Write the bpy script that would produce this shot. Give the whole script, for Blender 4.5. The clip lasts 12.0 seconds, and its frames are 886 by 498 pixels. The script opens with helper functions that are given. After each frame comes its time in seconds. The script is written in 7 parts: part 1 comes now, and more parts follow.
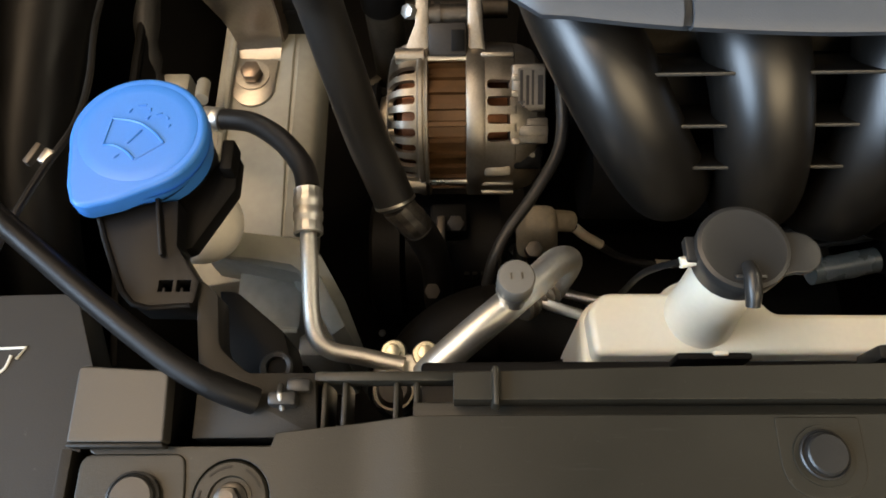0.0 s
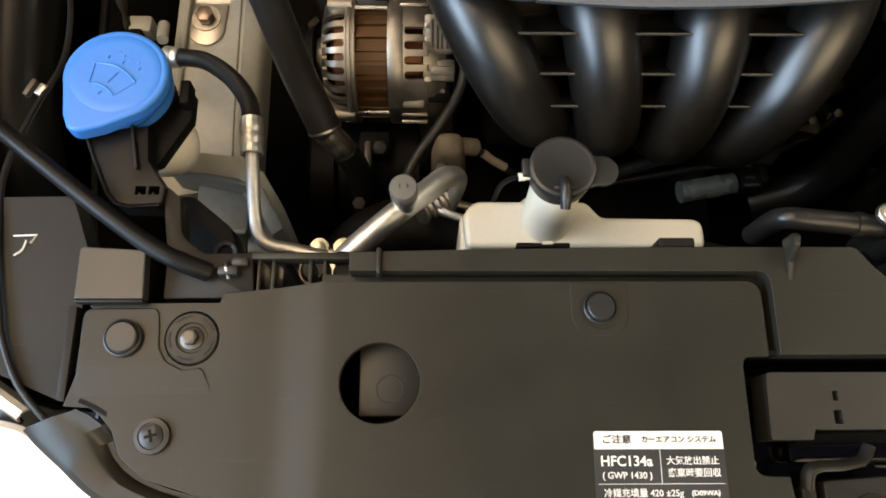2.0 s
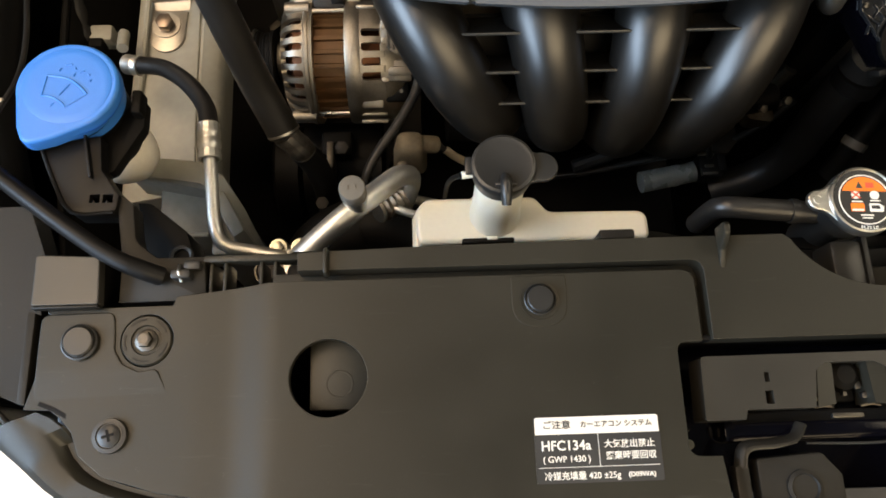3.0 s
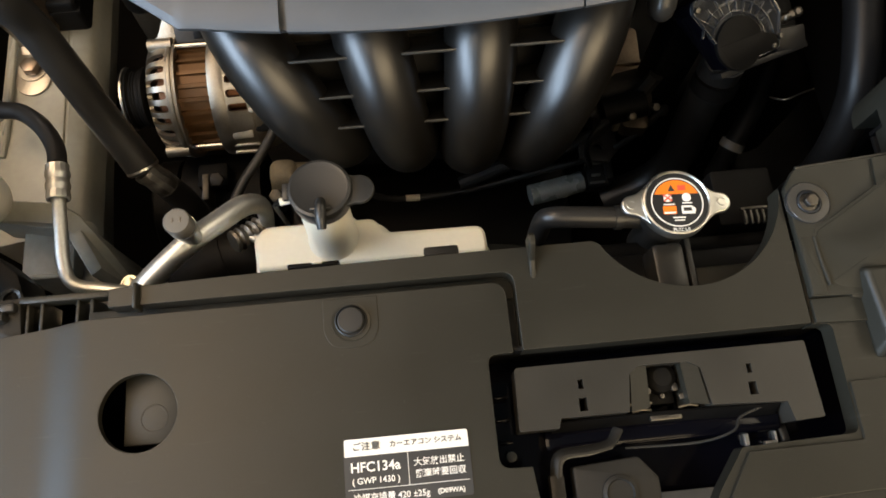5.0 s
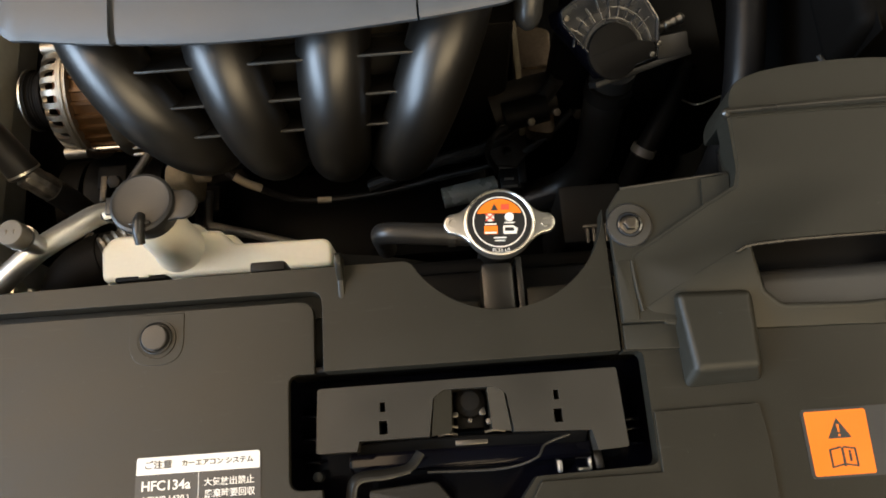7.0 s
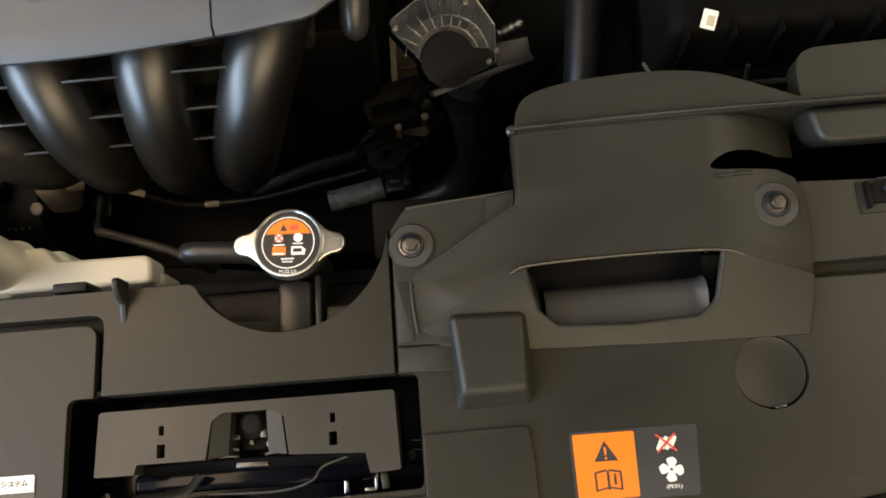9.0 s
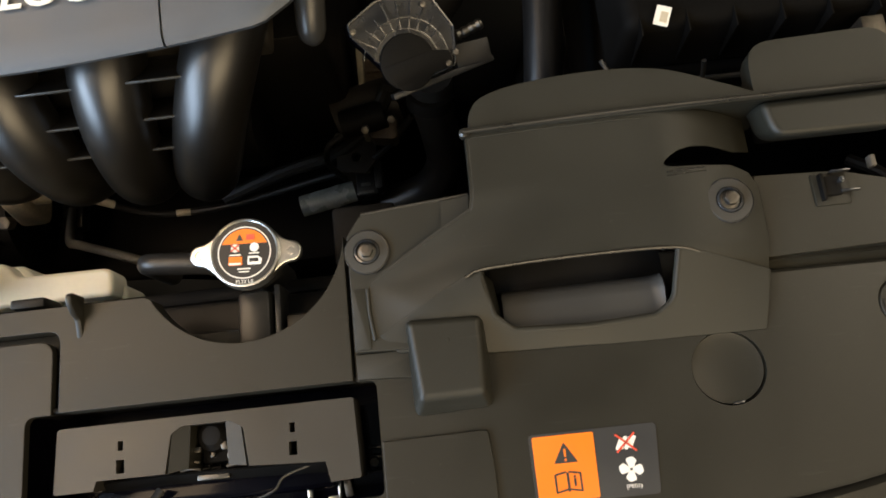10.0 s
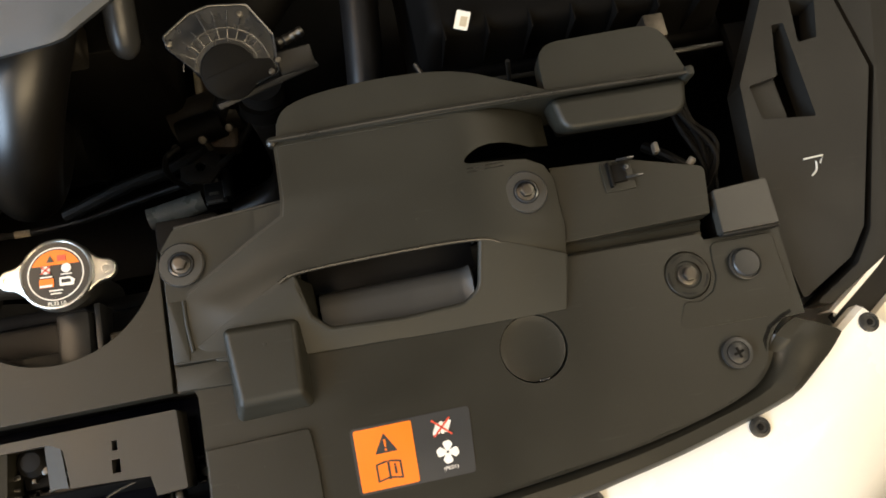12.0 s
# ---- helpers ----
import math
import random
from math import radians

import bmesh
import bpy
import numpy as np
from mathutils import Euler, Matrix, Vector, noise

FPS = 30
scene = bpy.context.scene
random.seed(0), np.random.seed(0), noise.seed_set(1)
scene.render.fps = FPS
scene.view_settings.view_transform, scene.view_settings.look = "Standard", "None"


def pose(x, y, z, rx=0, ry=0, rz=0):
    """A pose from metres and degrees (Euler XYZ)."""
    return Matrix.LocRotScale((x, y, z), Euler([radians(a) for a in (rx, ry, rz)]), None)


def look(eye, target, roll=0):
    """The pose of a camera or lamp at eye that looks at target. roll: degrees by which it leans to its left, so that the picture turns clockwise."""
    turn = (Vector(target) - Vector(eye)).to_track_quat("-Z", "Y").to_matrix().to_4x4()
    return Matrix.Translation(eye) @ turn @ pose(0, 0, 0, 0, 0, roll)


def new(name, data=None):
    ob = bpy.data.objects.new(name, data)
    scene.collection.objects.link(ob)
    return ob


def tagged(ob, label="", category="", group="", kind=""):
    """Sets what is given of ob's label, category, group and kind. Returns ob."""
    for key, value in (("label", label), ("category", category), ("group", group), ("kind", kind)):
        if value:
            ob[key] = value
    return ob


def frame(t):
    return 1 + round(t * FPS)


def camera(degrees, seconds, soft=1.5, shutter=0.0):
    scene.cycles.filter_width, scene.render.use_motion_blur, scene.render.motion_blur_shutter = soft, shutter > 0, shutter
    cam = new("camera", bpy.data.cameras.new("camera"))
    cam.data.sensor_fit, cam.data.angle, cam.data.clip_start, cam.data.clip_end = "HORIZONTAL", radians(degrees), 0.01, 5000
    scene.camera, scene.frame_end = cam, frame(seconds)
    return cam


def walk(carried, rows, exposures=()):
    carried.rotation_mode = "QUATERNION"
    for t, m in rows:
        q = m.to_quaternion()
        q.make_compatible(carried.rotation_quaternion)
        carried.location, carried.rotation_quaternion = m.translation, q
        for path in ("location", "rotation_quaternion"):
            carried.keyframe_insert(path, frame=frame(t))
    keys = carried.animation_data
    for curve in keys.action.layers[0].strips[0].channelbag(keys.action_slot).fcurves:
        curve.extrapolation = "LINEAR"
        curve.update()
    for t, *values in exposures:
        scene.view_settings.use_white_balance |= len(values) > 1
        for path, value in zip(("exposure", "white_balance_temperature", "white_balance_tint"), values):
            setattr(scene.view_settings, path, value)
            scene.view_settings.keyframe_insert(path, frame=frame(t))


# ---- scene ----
cam = camera(61.5, 12.0, soft=1.75)
METRES, TILT, LEAN, TURN = 0.75, -67.42, 1.57, 0.16
FIRST_EYE = (-0.375, -0.0249, 1.2529)
ROWS = [
    (0.0, 0.0, 0.0, 0.0, 0.0, 0.0, -0.0),
    (0.5, 0.0131, -0.0631, -0.0028, -1.18, -1.53, -0.06),
    (1.0, 0.0293, -0.1181, -0.0059, -1.84, -2.52, 0.01),
    (1.5, 0.0423, -0.1677, -0.0083, -2.35, -4.1, -0.08),
    (2.0, 0.0606, -0.1978, -0.0089, -2.52, -5.62, -0.61),
    (2.5, 0.0783, -0.2127, -0.0065, -2.75, -6.73, -0.52),
    (3.0, 0.1063, -0.2241, -0.0023, -3.1, -6.18, 1.03),
    (3.5, 0.1502, -0.2301, -0.0065, -3.84, -5.24, 3.28),
    (5.5, 0.323, -0.2405, -0.0079, -3.76, -4.65, 4.51),
    (6.0, 0.3736, -0.2376, -0.0015, -3.02, -4.97, 4.17),
    (6.5, 0.4284, -0.241, 0.0022, -2.22, -5.31, 4.2),
    (7.0, 0.4903, -0.2367, 0.0097, -1.33, -5.76, 3.84),
    (7.5, 0.5496, -0.2316, 0.0204, -0.42, -6.19, 3.0),
    (9.5, 0.7384, -0.2318, 0.0344, -0.48, -7.43, 5.41),
    (10.0, 0.7481, -0.2281, 0.0355, -0.87, -7.52, 6.23),
    (10.5, 0.7653, -0.2299, 0.0352, -1.47, -7.8, 7.02),
    (11.0, 0.7872, -0.2364, 0.0356, -3.24, -8.33, 7.4),
    (11.5, 0.812, -0.2477, 0.0359, -6.24, -8.82, 8.38),
    (12.0, 0.8311, -0.2601, 0.0319, -8.8, -8.85, 9.12),
]
walk(cam, [(t, pose(*FIRST_EYE, TILT, LEAN, TURN) @ pose(METRES * x, METRES * y, METRES * z, 90 + pitch, roll, yaw)) for t, x, y, z, yaw, pitch, roll in ROWS])

# ---------------------------------------------------------------- light: a showroom with ceiling lamps and a glazed side
world = bpy.data.worlds.new("sky")
scene.world = world
world.use_nodes = True
wn = world.node_tree.nodes
sky = wn.new("ShaderNodeTexSky")
sky.sky_type = "NISHITA"
sky.sun_disc = False
sky.sun_elevation = radians(40)
sky.sun_rotation = radians(250)
sky.dust_density = 2.0
wn["Background"].inputs["Strength"].default_value = 0.10
world.node_tree.links.new(sky.outputs["Color"], wn["Background"].inputs["Color"])


def area_lamp(name, at, target, wide, high, watts, color):
    data = bpy.data.lights.new(name, "AREA")
    data.shape, data.size, data.size_y, data.energy, data.color = "RECTANGLE", wide, high, watts, color
    lamp = new(name, data)
    lamp.matrix_world = look(at, target)
    return lamp


area_lamp("ceiling_lamp", (1.3, -2.35, 3.28), (1.3, -2.3501, 0.0), 3.0, 2.2, 164, (1.0, 0.77, 0.47))
area_lamp("ceiling_lamp_left", (-1.5, 0.5, 3.28), (-1.5, 0.4999, 0.0), 1.2, 2.6, 78, (1.0, 0.72, 0.45))
area_lamp("ceiling_lamp_right", (2.5, 1.1, 3.28), (2.5, 1.0999, 0.0), 1.2, 2.6, 68, (1.0, 0.86, 0.64))
area_lamp("window_light", (-2.75, -1.5, 2.42), (0.0, -1.5, 2.42), 3.8, 1.5, 330, (0.58, 0.77, 1.0))
scene.view_settings.exposure = -0.27

# ---------------------------------------------------------------- materials
def material(name, color, rough=0.5, metal=0.0, grain=400.0, bump=0.15, vary=0.25, stain=14.0, rough_vary=0.1,
             coat=0.0, spec=0.5, random_tint=0.0, subsurface=0.0, dust=0.0, weave=0.0):
    """A painted, moulded or metal surface: colour and gloss vary at the size of stains and of grain, with fine relief."""
    mat = bpy.data.materials.new(name)
    mat.use_nodes = True
    n, l = mat.node_tree.nodes, mat.node_tree.links
    b = n["Principled BSDF"]
    co = n.new("ShaderNodeTexCoord")
    big, small = n.new("ShaderNodeTexNoise"), n.new("ShaderNodeTexNoise")
    big.inputs["Scale"].default_value, big.inputs["Detail"].default_value = stain, 5.0
    small.inputs["Scale"].default_value, small.inputs["Detail"].default_value = grain, 3.0
    for t in (big, small):
        l.new(co.outputs["Object"], t.inputs["Vector"])
    mixed = n.new("ShaderNodeMix")
    mixed.data_type = "FLOAT"
    mixed.inputs[0].default_value = 0.35
    l.new(big.outputs["Fac"], mixed.inputs[2])
    l.new(small.outputs["Fac"], mixed.inputs[3])
    ramp = n.new("ShaderNodeMapRange")
    ramp.inputs["From Min"].default_value, ramp.inputs["From Max"].default_value = 0.3, 0.7
    ramp.inputs["To Min"].default_value, ramp.inputs["To Max"].default_value = 1 - vary, 1 + vary
    l.new(mixed.outputs[0], ramp.inputs["Value"])
    tone = n.new("ShaderNodeVectorMath")
    tone.operation = "SCALE"
    tone.inputs[0].default_value = color
    l.new(ramp.outputs[0], tone.inputs["Scale"])
    paint = tone.outputs[0]
    if dust:
        stretch, mark, cut = n.new("ShaderNodeMapping"), n.new("ShaderNodeTexNoise"), n.new("ShaderNodeMapRange")
        stretch.inputs["Rotation"].default_value = (0.0, 0.0, 0.5)
        stretch.inputs["Scale"].default_value = (1.0, 9.0, 1.0)
        mark.inputs["Scale"].default_value, mark.inputs["Detail"].default_value = 26.0, 6.0
        cut.inputs["From Min"].default_value, cut.inputs["From Max"].default_value = 0.66, 0.78
        cut.inputs["To Max"].default_value = dust * 0.55
        l.new(co.outputs["Object"], stretch.inputs["Vector"])
        l.new(stretch.outputs[0], mark.inputs["Vector"])
        l.new(mark.outputs["Fac"], cut.inputs["Value"])
        scuffed = n.new("ShaderNodeMix")
        scuffed.data_type = "RGBA"
        scuffed.inputs[7].default_value = (0.11, 0.105, 0.095, 1.0)
        l.new(cut.outputs[0], scuffed.inputs[0])
        l.new(paint, scuffed.inputs[6])
        paint = scuffed.outputs[2]
        fleck, gate = n.new("ShaderNodeTexNoise"), n.new("ShaderNodeMapRange")
        fleck.inputs["Scale"].default_value, fleck.inputs["Detail"].default_value, fleck.inputs["Roughness"].default_value = 210.0, 9.0, 0.75
        l.new(co.outputs["Object"], fleck.inputs["Vector"])
        gate.inputs["From Min"].default_value, gate.inputs["From Max"].default_value = 0.63, 0.74
        gate.inputs["To Max"].default_value = dust
        l.new(fleck.outputs["Fac"], gate.inputs["Value"])
        blend = n.new("ShaderNodeMix")
        blend.data_type = "RGBA"
        blend.inputs[7].default_value = (0.16, 0.155, 0.14, 1.0)
        l.new(gate.outputs[0], blend.inputs[0])
        l.new(paint, blend.inputs[6])
        paint = blend.outputs[2]
    l.new(paint, b.inputs["Base Color"])
    rr = n.new("ShaderNodeMapRange")
    rr.inputs["From Min"].default_value, rr.inputs["From Max"].default_value = 0.3, 0.7
    rr.inputs["To Min"].default_value, rr.inputs["To Max"].default_value = max(0.02, rough - rough_vary), min(1, rough + rough_vary)
    l.new(big.outputs["Fac"], rr.inputs["Value"])
    l.new(rr.outputs[0], b.inputs["Roughness"])
    if bump:
        bm_node = n.new("ShaderNodeBump")
        bm_node.inputs["Strength"].default_value = bump
        bm_node.inputs["Distance"].default_value = 0.0004
        relief = small.outputs["Fac"]
        if weave:
            bands = n.new("ShaderNodeTexWave")
            bands.bands_direction = "DIAGONAL"
            bands.inputs["Scale"].default_value = weave
            l.new(co.outputs["Object"], bands.inputs["Vector"])
            both_ways = n.new("ShaderNodeMath")
            both_ways.operation = "ADD"
            soft_bands = n.new("ShaderNodeMath")
            soft_bands.operation = "MULTIPLY"
            soft_bands.inputs[1].default_value = 0.10
            l.new(bands.outputs["Fac"], soft_bands.inputs[0])
            l.new(soft_bands.outputs[0], both_ways.inputs[0])
            l.new(relief, both_ways.inputs[1])
            relief = both_ways.outputs[0]
        l.new(relief, bm_node.inputs["Height"])
        l.new(bm_node.outputs[0], b.inputs["Normal"])
    b.inputs["Metallic"].default_value = metal
    b.inputs["Specular IOR Level"].default_value = spec
    b.inputs["Coat Weight"].default_value = coat
    b.inputs["Coat Roughness"].default_value = 0.06
    if subsurface:
        b.inputs["Subsurface Weight"].default_value = subsurface
        b.inputs["Subsurface Radius"].default_value = (0.012, 0.009, 0.006)
        b.inputs["Subsurface Scale"].default_value = 0.6
    return mat


COVER = material("moulded_black_plastic", (0.0184, 0.0172, 0.0128), 0.40, grain=1400, bump=0.22, vary=0.20, stain=11, rough_vary=0.07, spec=0.32, dust=0.22)
DUCT = material("duct_black_plastic", (0.0188, 0.0184, 0.0142), 0.46, grain=1600, bump=0.25, vary=0.18, stain=13, rough_vary=0.07, spec=0.32, dust=0.18)
PANEL = material("fender_black_plastic", (0.0145, 0.0138, 0.0122), 0.5, grain=1200, bump=0.25, vary=0.2, stain=12, spec=0.26, dust=0.2)
GREYPLATE = material("satin_grey_plastic", (0.029, 0.0268, 0.0222), 0.40, grain=1500, bump=0.12, vary=0.12, spec=0.4)
# black plastic; its near-black base also stands in for shade deep in the bay
DARK = material("near_black_plastic", (0.0032, 0.0029, 0.0026), 0.60, grain=500, bump=0.3, vary=0.35, spec=0.14)
GLOSS = material("gloss_black_paint", (0.0022, 0.0022, 0.0042), 0.16, grain=700, bump=0.06, vary=0.3, coat=0.03, rough_vary=0.05, spec=0.14)
RUBBER = material("black_rubber", (0.0065, 0.0060, 0.0056), 0.46, grain=900, bump=0.25, vary=0.25)
SOFTRUBBER = material("matt_hose_rubber", (0.016, 0.0155, 0.015), 0.40, grain=900, bump=0.35, vary=0.25)
MANIFOLD = material("satin_manifold_plastic", (0.0055, 0.0049, 0.0041), 0.36, grain=700, bump=0.15, vary=0.2, rough_vary=0.04, spec=0.75)
ENGCOVER = material("grey_engine_cover_plastic", (0.066, 0.075, 0.088), 0.45, grain=1300, bump=0.3, vary=0.10, weave=230.0)
WHITE = material("white_body_paint", (0.85, 0.83, 0.77), 0.25, grain=900, bump=0.02, vary=0.03, coat=0.6)
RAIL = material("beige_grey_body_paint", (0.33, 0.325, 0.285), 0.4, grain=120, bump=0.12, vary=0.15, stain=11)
# the same rail paint, darkened for faces turned from the light
RAILSHADE = material("shaded_beige_body_paint", (0.235, 0.228, 0.200), 0.45, grain=140, bump=0.12, vary=0.2)
STEEL = material("zinc_plated_steel", (0.58, 0.56, 0.51), 0.36, 1.0, grain=500, bump=0.15, vary=0.2)
SMOOTHEDGE = material("smooth_plastic_seam", (0.021, 0.020, 0.017), 0.30, grain=1200, bump=0.1, vary=0.2, spec=0.6)
BOLT = material("dull_zinc_steel", (0.120, 0.114, 0.104), 0.42, 1.0, grain=500, bump=0.2, vary=0.25)
YELLOWZINC = material("pale_yellow_zinc_steel", (0.50, 0.48, 0.38), 0.34, 1.0, grain=500, bump=0.2, vary=0.25)
BRONZE = material("yellow_zinc_steel", (0.30, 0.235, 0.185), 0.33, 1.0, grain=500, bump=0.15, vary=0.25)
ALU = material("drawn_aluminium", (0.74, 0.73, 0.685), 0.46, 1.0, grain=350, bump=0.12, vary=0.12)
CAST = material("cast_aluminium", (0.345, 0.312, 0.262), 0.44, 1.0, grain=420, bump=0.55, vary=0.22, stain=40)
CASTMID = material("weathered_cast_aluminium", (0.215, 0.195, 0.165), 0.48, 1.0, grain=380, bump=0.55, vary=0.28, stain=40)
CASTDARK = material("dull_cast_aluminium", (0.125, 0.112, 0.095), 0.5, 1.0, grain=300, bump=0.6, vary=0.35, stain=35)
CAPSTEEL = material("stamped_bright_steel", (0.66, 0.65, 0.61), 0.33, 1.0, grain=260, bump=0.2, vary=0.1)
LID = material("smoky_blue_lid_plastic", (0.009, 0.011, 0.015), 0.26, grain=600, bump=0.05, vary=0.35, stain=60, coat=0.7, rough_vary=0.1)
SMOKED = material("smoked_clear_plastic", (0.022, 0.0235, 0.026), 0.24, grain=700, bump=0.03, vary=0.2, coat=1.0, rough_vary=0.05)
CASTBROWN = material("oily_brown_casting", (0.19, 0.148, 0.108), 0.5, 1.0, grain=300, bump=0.5, vary=0.3, stain=35)
CASTPALE = material("pale_oxidised_casting", (0.20, 0.172, 0.125), 0.7, 0.2, grain=260, bump=0.7, vary=0.3, stain=45)
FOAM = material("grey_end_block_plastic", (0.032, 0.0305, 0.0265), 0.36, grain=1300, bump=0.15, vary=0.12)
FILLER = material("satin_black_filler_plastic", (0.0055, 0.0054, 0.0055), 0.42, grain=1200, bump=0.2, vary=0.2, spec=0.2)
STRAP = material("bare_strap_steel", (0.40, 0.375, 0.335), 0.36, 1.0, grain=400, bump=0.15, vary=0.15)
MOTTLED = material("mottled_crimp_steel", (0.16, 0.15, 0.135), 0.4, 0.8, grain=90, bump=0.8, vary=0.75, stain=70)
GRIME = material("grimy_casting", (0.026, 0.022, 0.018), 0.6, 0.3, grain=260, bump=0.6, vary=0.35, stain=40)
TENSION = material("oily_tan_casting", (0.085, 0.074, 0.058), 0.45, 0.6, grain=280, bump=0.4, vary=0.3, stain=30)
COPPER = material("brown_stator_laminations", (0.085, 0.042, 0.015), 0.36, 0.5, grain=800, bump=0.4, vary=0.35, stain=60)
WINDING = material("copper_winding", (0.13, 0.052, 0.022), 0.38, 0.7, grain=900, bump=0.5, vary=0.4)
BLUE = material("blue_cap_plastic", (0.042, 0.195, 0.62), 0.36, grain=900, bump=0.05, vary=0.05, rough_vary=0.05, subsurface=0.05)
CREAM = material("translucent_cream_plastic", (0.72, 0.69, 0.58), 0.38, grain=300, bump=0.06, vary=0.05, subsurface=0.25)
PUMP = material("cream_pump_plastic", (0.62, 0.58, 0.50), 0.5, grain=300, bump=0.1, vary=0.08)
SMOKE = material("charcoal_cap_plastic", (0.018, 0.018, 0.0175), 0.40, grain=700, bump=0.1, vary=0.15)
CANISTER = material("plated_canister_steel", (0.26, 0.268, 0.245), 0.28, 0.3, grain=500, bump=0.1, vary=0.2)
CLEARWASHER = material("cloudy_clear_plastic", (0.052, 0.049, 0.043), 0.16, grain=700, bump=0.05, vary=0.2, coat=1.0)
GREYCAP = material("grey_valve_cap_plastic", (0.10, 0.092, 0.078), 0.5, grain=700, bump=0.15, vary=0.1)
SCOOP = material("satin_scoop_plastic", (0.032, 0.032, 0.031), 0.38, grain=1200, bump=0.15, vary=0.12)
LABELBLACK = material("black_label_film", (0.034, 0.034, 0.034), 0.38, grain=900, bump=0.03, vary=0.1)
LABELWHITE = material("white_label_ink", (0.78, 0.76, 0.70), 0.45, grain=900, bump=0.02, vary=0.05)
DISCBLACK = material("black_cap_label", (0.012, 0.012, 0.0125), 0.36, grain=900, bump=0.03, vary=0.1)
ORANGE = material("orange_label_ink", (0.85, 0.19, 0.012), 0.4, grain=900, bump=0.02, vary=0.05)
RED = material("red_label_ink", (0.62, 0.075, 0.04), 0.45, grain=900, bump=0.02, vary=0.05)
CHALK = material("white_paint_marker", (0.62, 0.62, 0.58), 0.6, grain=300, bump=0.1, vary=0.2)
TAPE = material("woven_harness_tape", (0.008, 0.0075, 0.007), 0.6, grain=250, bump=0.9, vary=0.4)
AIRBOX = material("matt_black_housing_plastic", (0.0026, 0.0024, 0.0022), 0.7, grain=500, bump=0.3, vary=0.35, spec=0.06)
IVORY = material("ivory_connector_plastic", (0.50, 0.44, 0.33), 0.5, grain=400, bump=0.1, vary=0.12)
GROUND = material("grey_concrete", (0.085, 0.080, 0.072), 0.85, grain=40, bump=0.4, vary=0.2, stain=1.5)
ROOMWHITE = material("warm_white_wall_paint", (0.26, 0.235, 0.195), 0.8, grain=60, bump=0.1, vary=0.06, stain=1.0)

# ---------------------------------------------------------------- mesh helpers
BASE = {}


def thing(name, at, label, category, group="", kind=""):
    """An Empty at the base of a thing; its parts are added with part()."""
    ob = new(name)
    ob.empty_display_size = 0.02
    ob.location = at
    BASE[ob] = Vector(at)
    return tagged(ob, label, category, group, kind)


def part(name, bm, mat, parent=None, label="", smooth=32, weighted=False):
    """Links a bmesh, given in world metres, as one mesh object under a thing or a part."""
    me = bpy.data.meshes.new(name)
    bmesh.ops.recalc_face_normals(bm, faces=bm.faces)
    bm.to_mesh(me)
    bm.free()
    me.materials.append(mat)
    me.polygons.foreach_set("use_smooth", [True] * len(me.polygons))
    me.set_sharp_from_angle(angle=radians(smooth))
    ob = new(name, me)
    if weighted:
        mod = ob.modifiers.new("normals", "WEIGHTED_NORMAL")
        mod.keep_sharp, mod.weight = True, 90
    if parent is not None:
        me.transform(Matrix.Translation(-BASE[parent]))
        ob.parent = parent
        BASE[ob] = BASE[parent]
    else:
        BASE[ob] = Vector((0, 0, 0))
    return tagged(ob, label)


def soften(bm, r, seg=2, limit=25):
    """Bevels the sharp edges of a bmesh."""
    if r > 0:
        bm.normal_update()
        edges = [e for e in bm.edges if len(e.link_faces) == 2 and e.calc_face_angle(0) > radians(limit)]
        bmesh.ops.bevel(bm, geom=edges, offset=r, segments=seg, profile=0.5, affect="EDGES", clamp_overlap=True)
    return bm


def fillet(points, default=0.0, steps=5):
    """A closed outline with rounded corners: points (x, y) or (x, y, radius)."""
    out, n = [], len(points)
    for i, p in enumerate(points):
        r = p[2] if len(p) > 2 else default
        a, b, c = Vector(points[i - 1][:2]), Vector(p[:2]), Vector(points[(i + 1) % n][:2])
        u, v = (a - b), (c - b)
        if r <= 0 or u.length < 1e-6 or v.length < 1e-6:
            out.append((b.x, b.y))
            continue
        lu, lv = u.length, v.length
        u, v = u / lu, v / lv
        ang = math.acos(max(-1, min(1, u.dot(v))))
        if ang > 3.1:
            out.append((b.x, b.y))
            continue
        d = min(r / math.tan(ang / 2), 0.48 * lu, 0.48 * lv)
        for k in range(steps + 1):
            s = k / steps
            q = (b + u * d) * (1 - s) ** 2 + b * (2 * s * (1 - s)) + (b + v * d) * s ** 2
            out.append((q.x, q.y))
    return out


def circle(x, y, r, n=40, a0=0.0, a1=360.0):
    full = abs(a1 - a0 - 360) < 1e-6
    k = n if full else n + 1
    return [(x + r * math.cos(radians(a0 + (a1 - a0) * i / n)), y + r * math.sin(radians(a0 + (a1 - a0) * i / n))) for i in range(k)]


def frustum(bottom, top, z0, z1, bevel=0.003, seg=3):
    """A block between two rectangles (x0, x1, y0, y1)."""
    bm = bmesh.new()
    a = [bm.verts.new((x, y, z0)) for x, y in ((bottom[0], bottom[2]), (bottom[1], bottom[2]), (bottom[1], bottom[3]), (bottom[0], bottom[3]))]
    b = [bm.verts.new((x, y, z1)) for x, y in ((top[0], top[2]), (top[1], top[2]), (top[1], top[3]), (top[0], top[3]))]
    bm.faces.new(a[::-1])
    bm.faces.new(b)
    for i in range(4):
        bm.faces.new((a[i], a[(i + 1) % 4], b[(i + 1) % 4], b[i]))
    return soften(bm, bevel, seg)


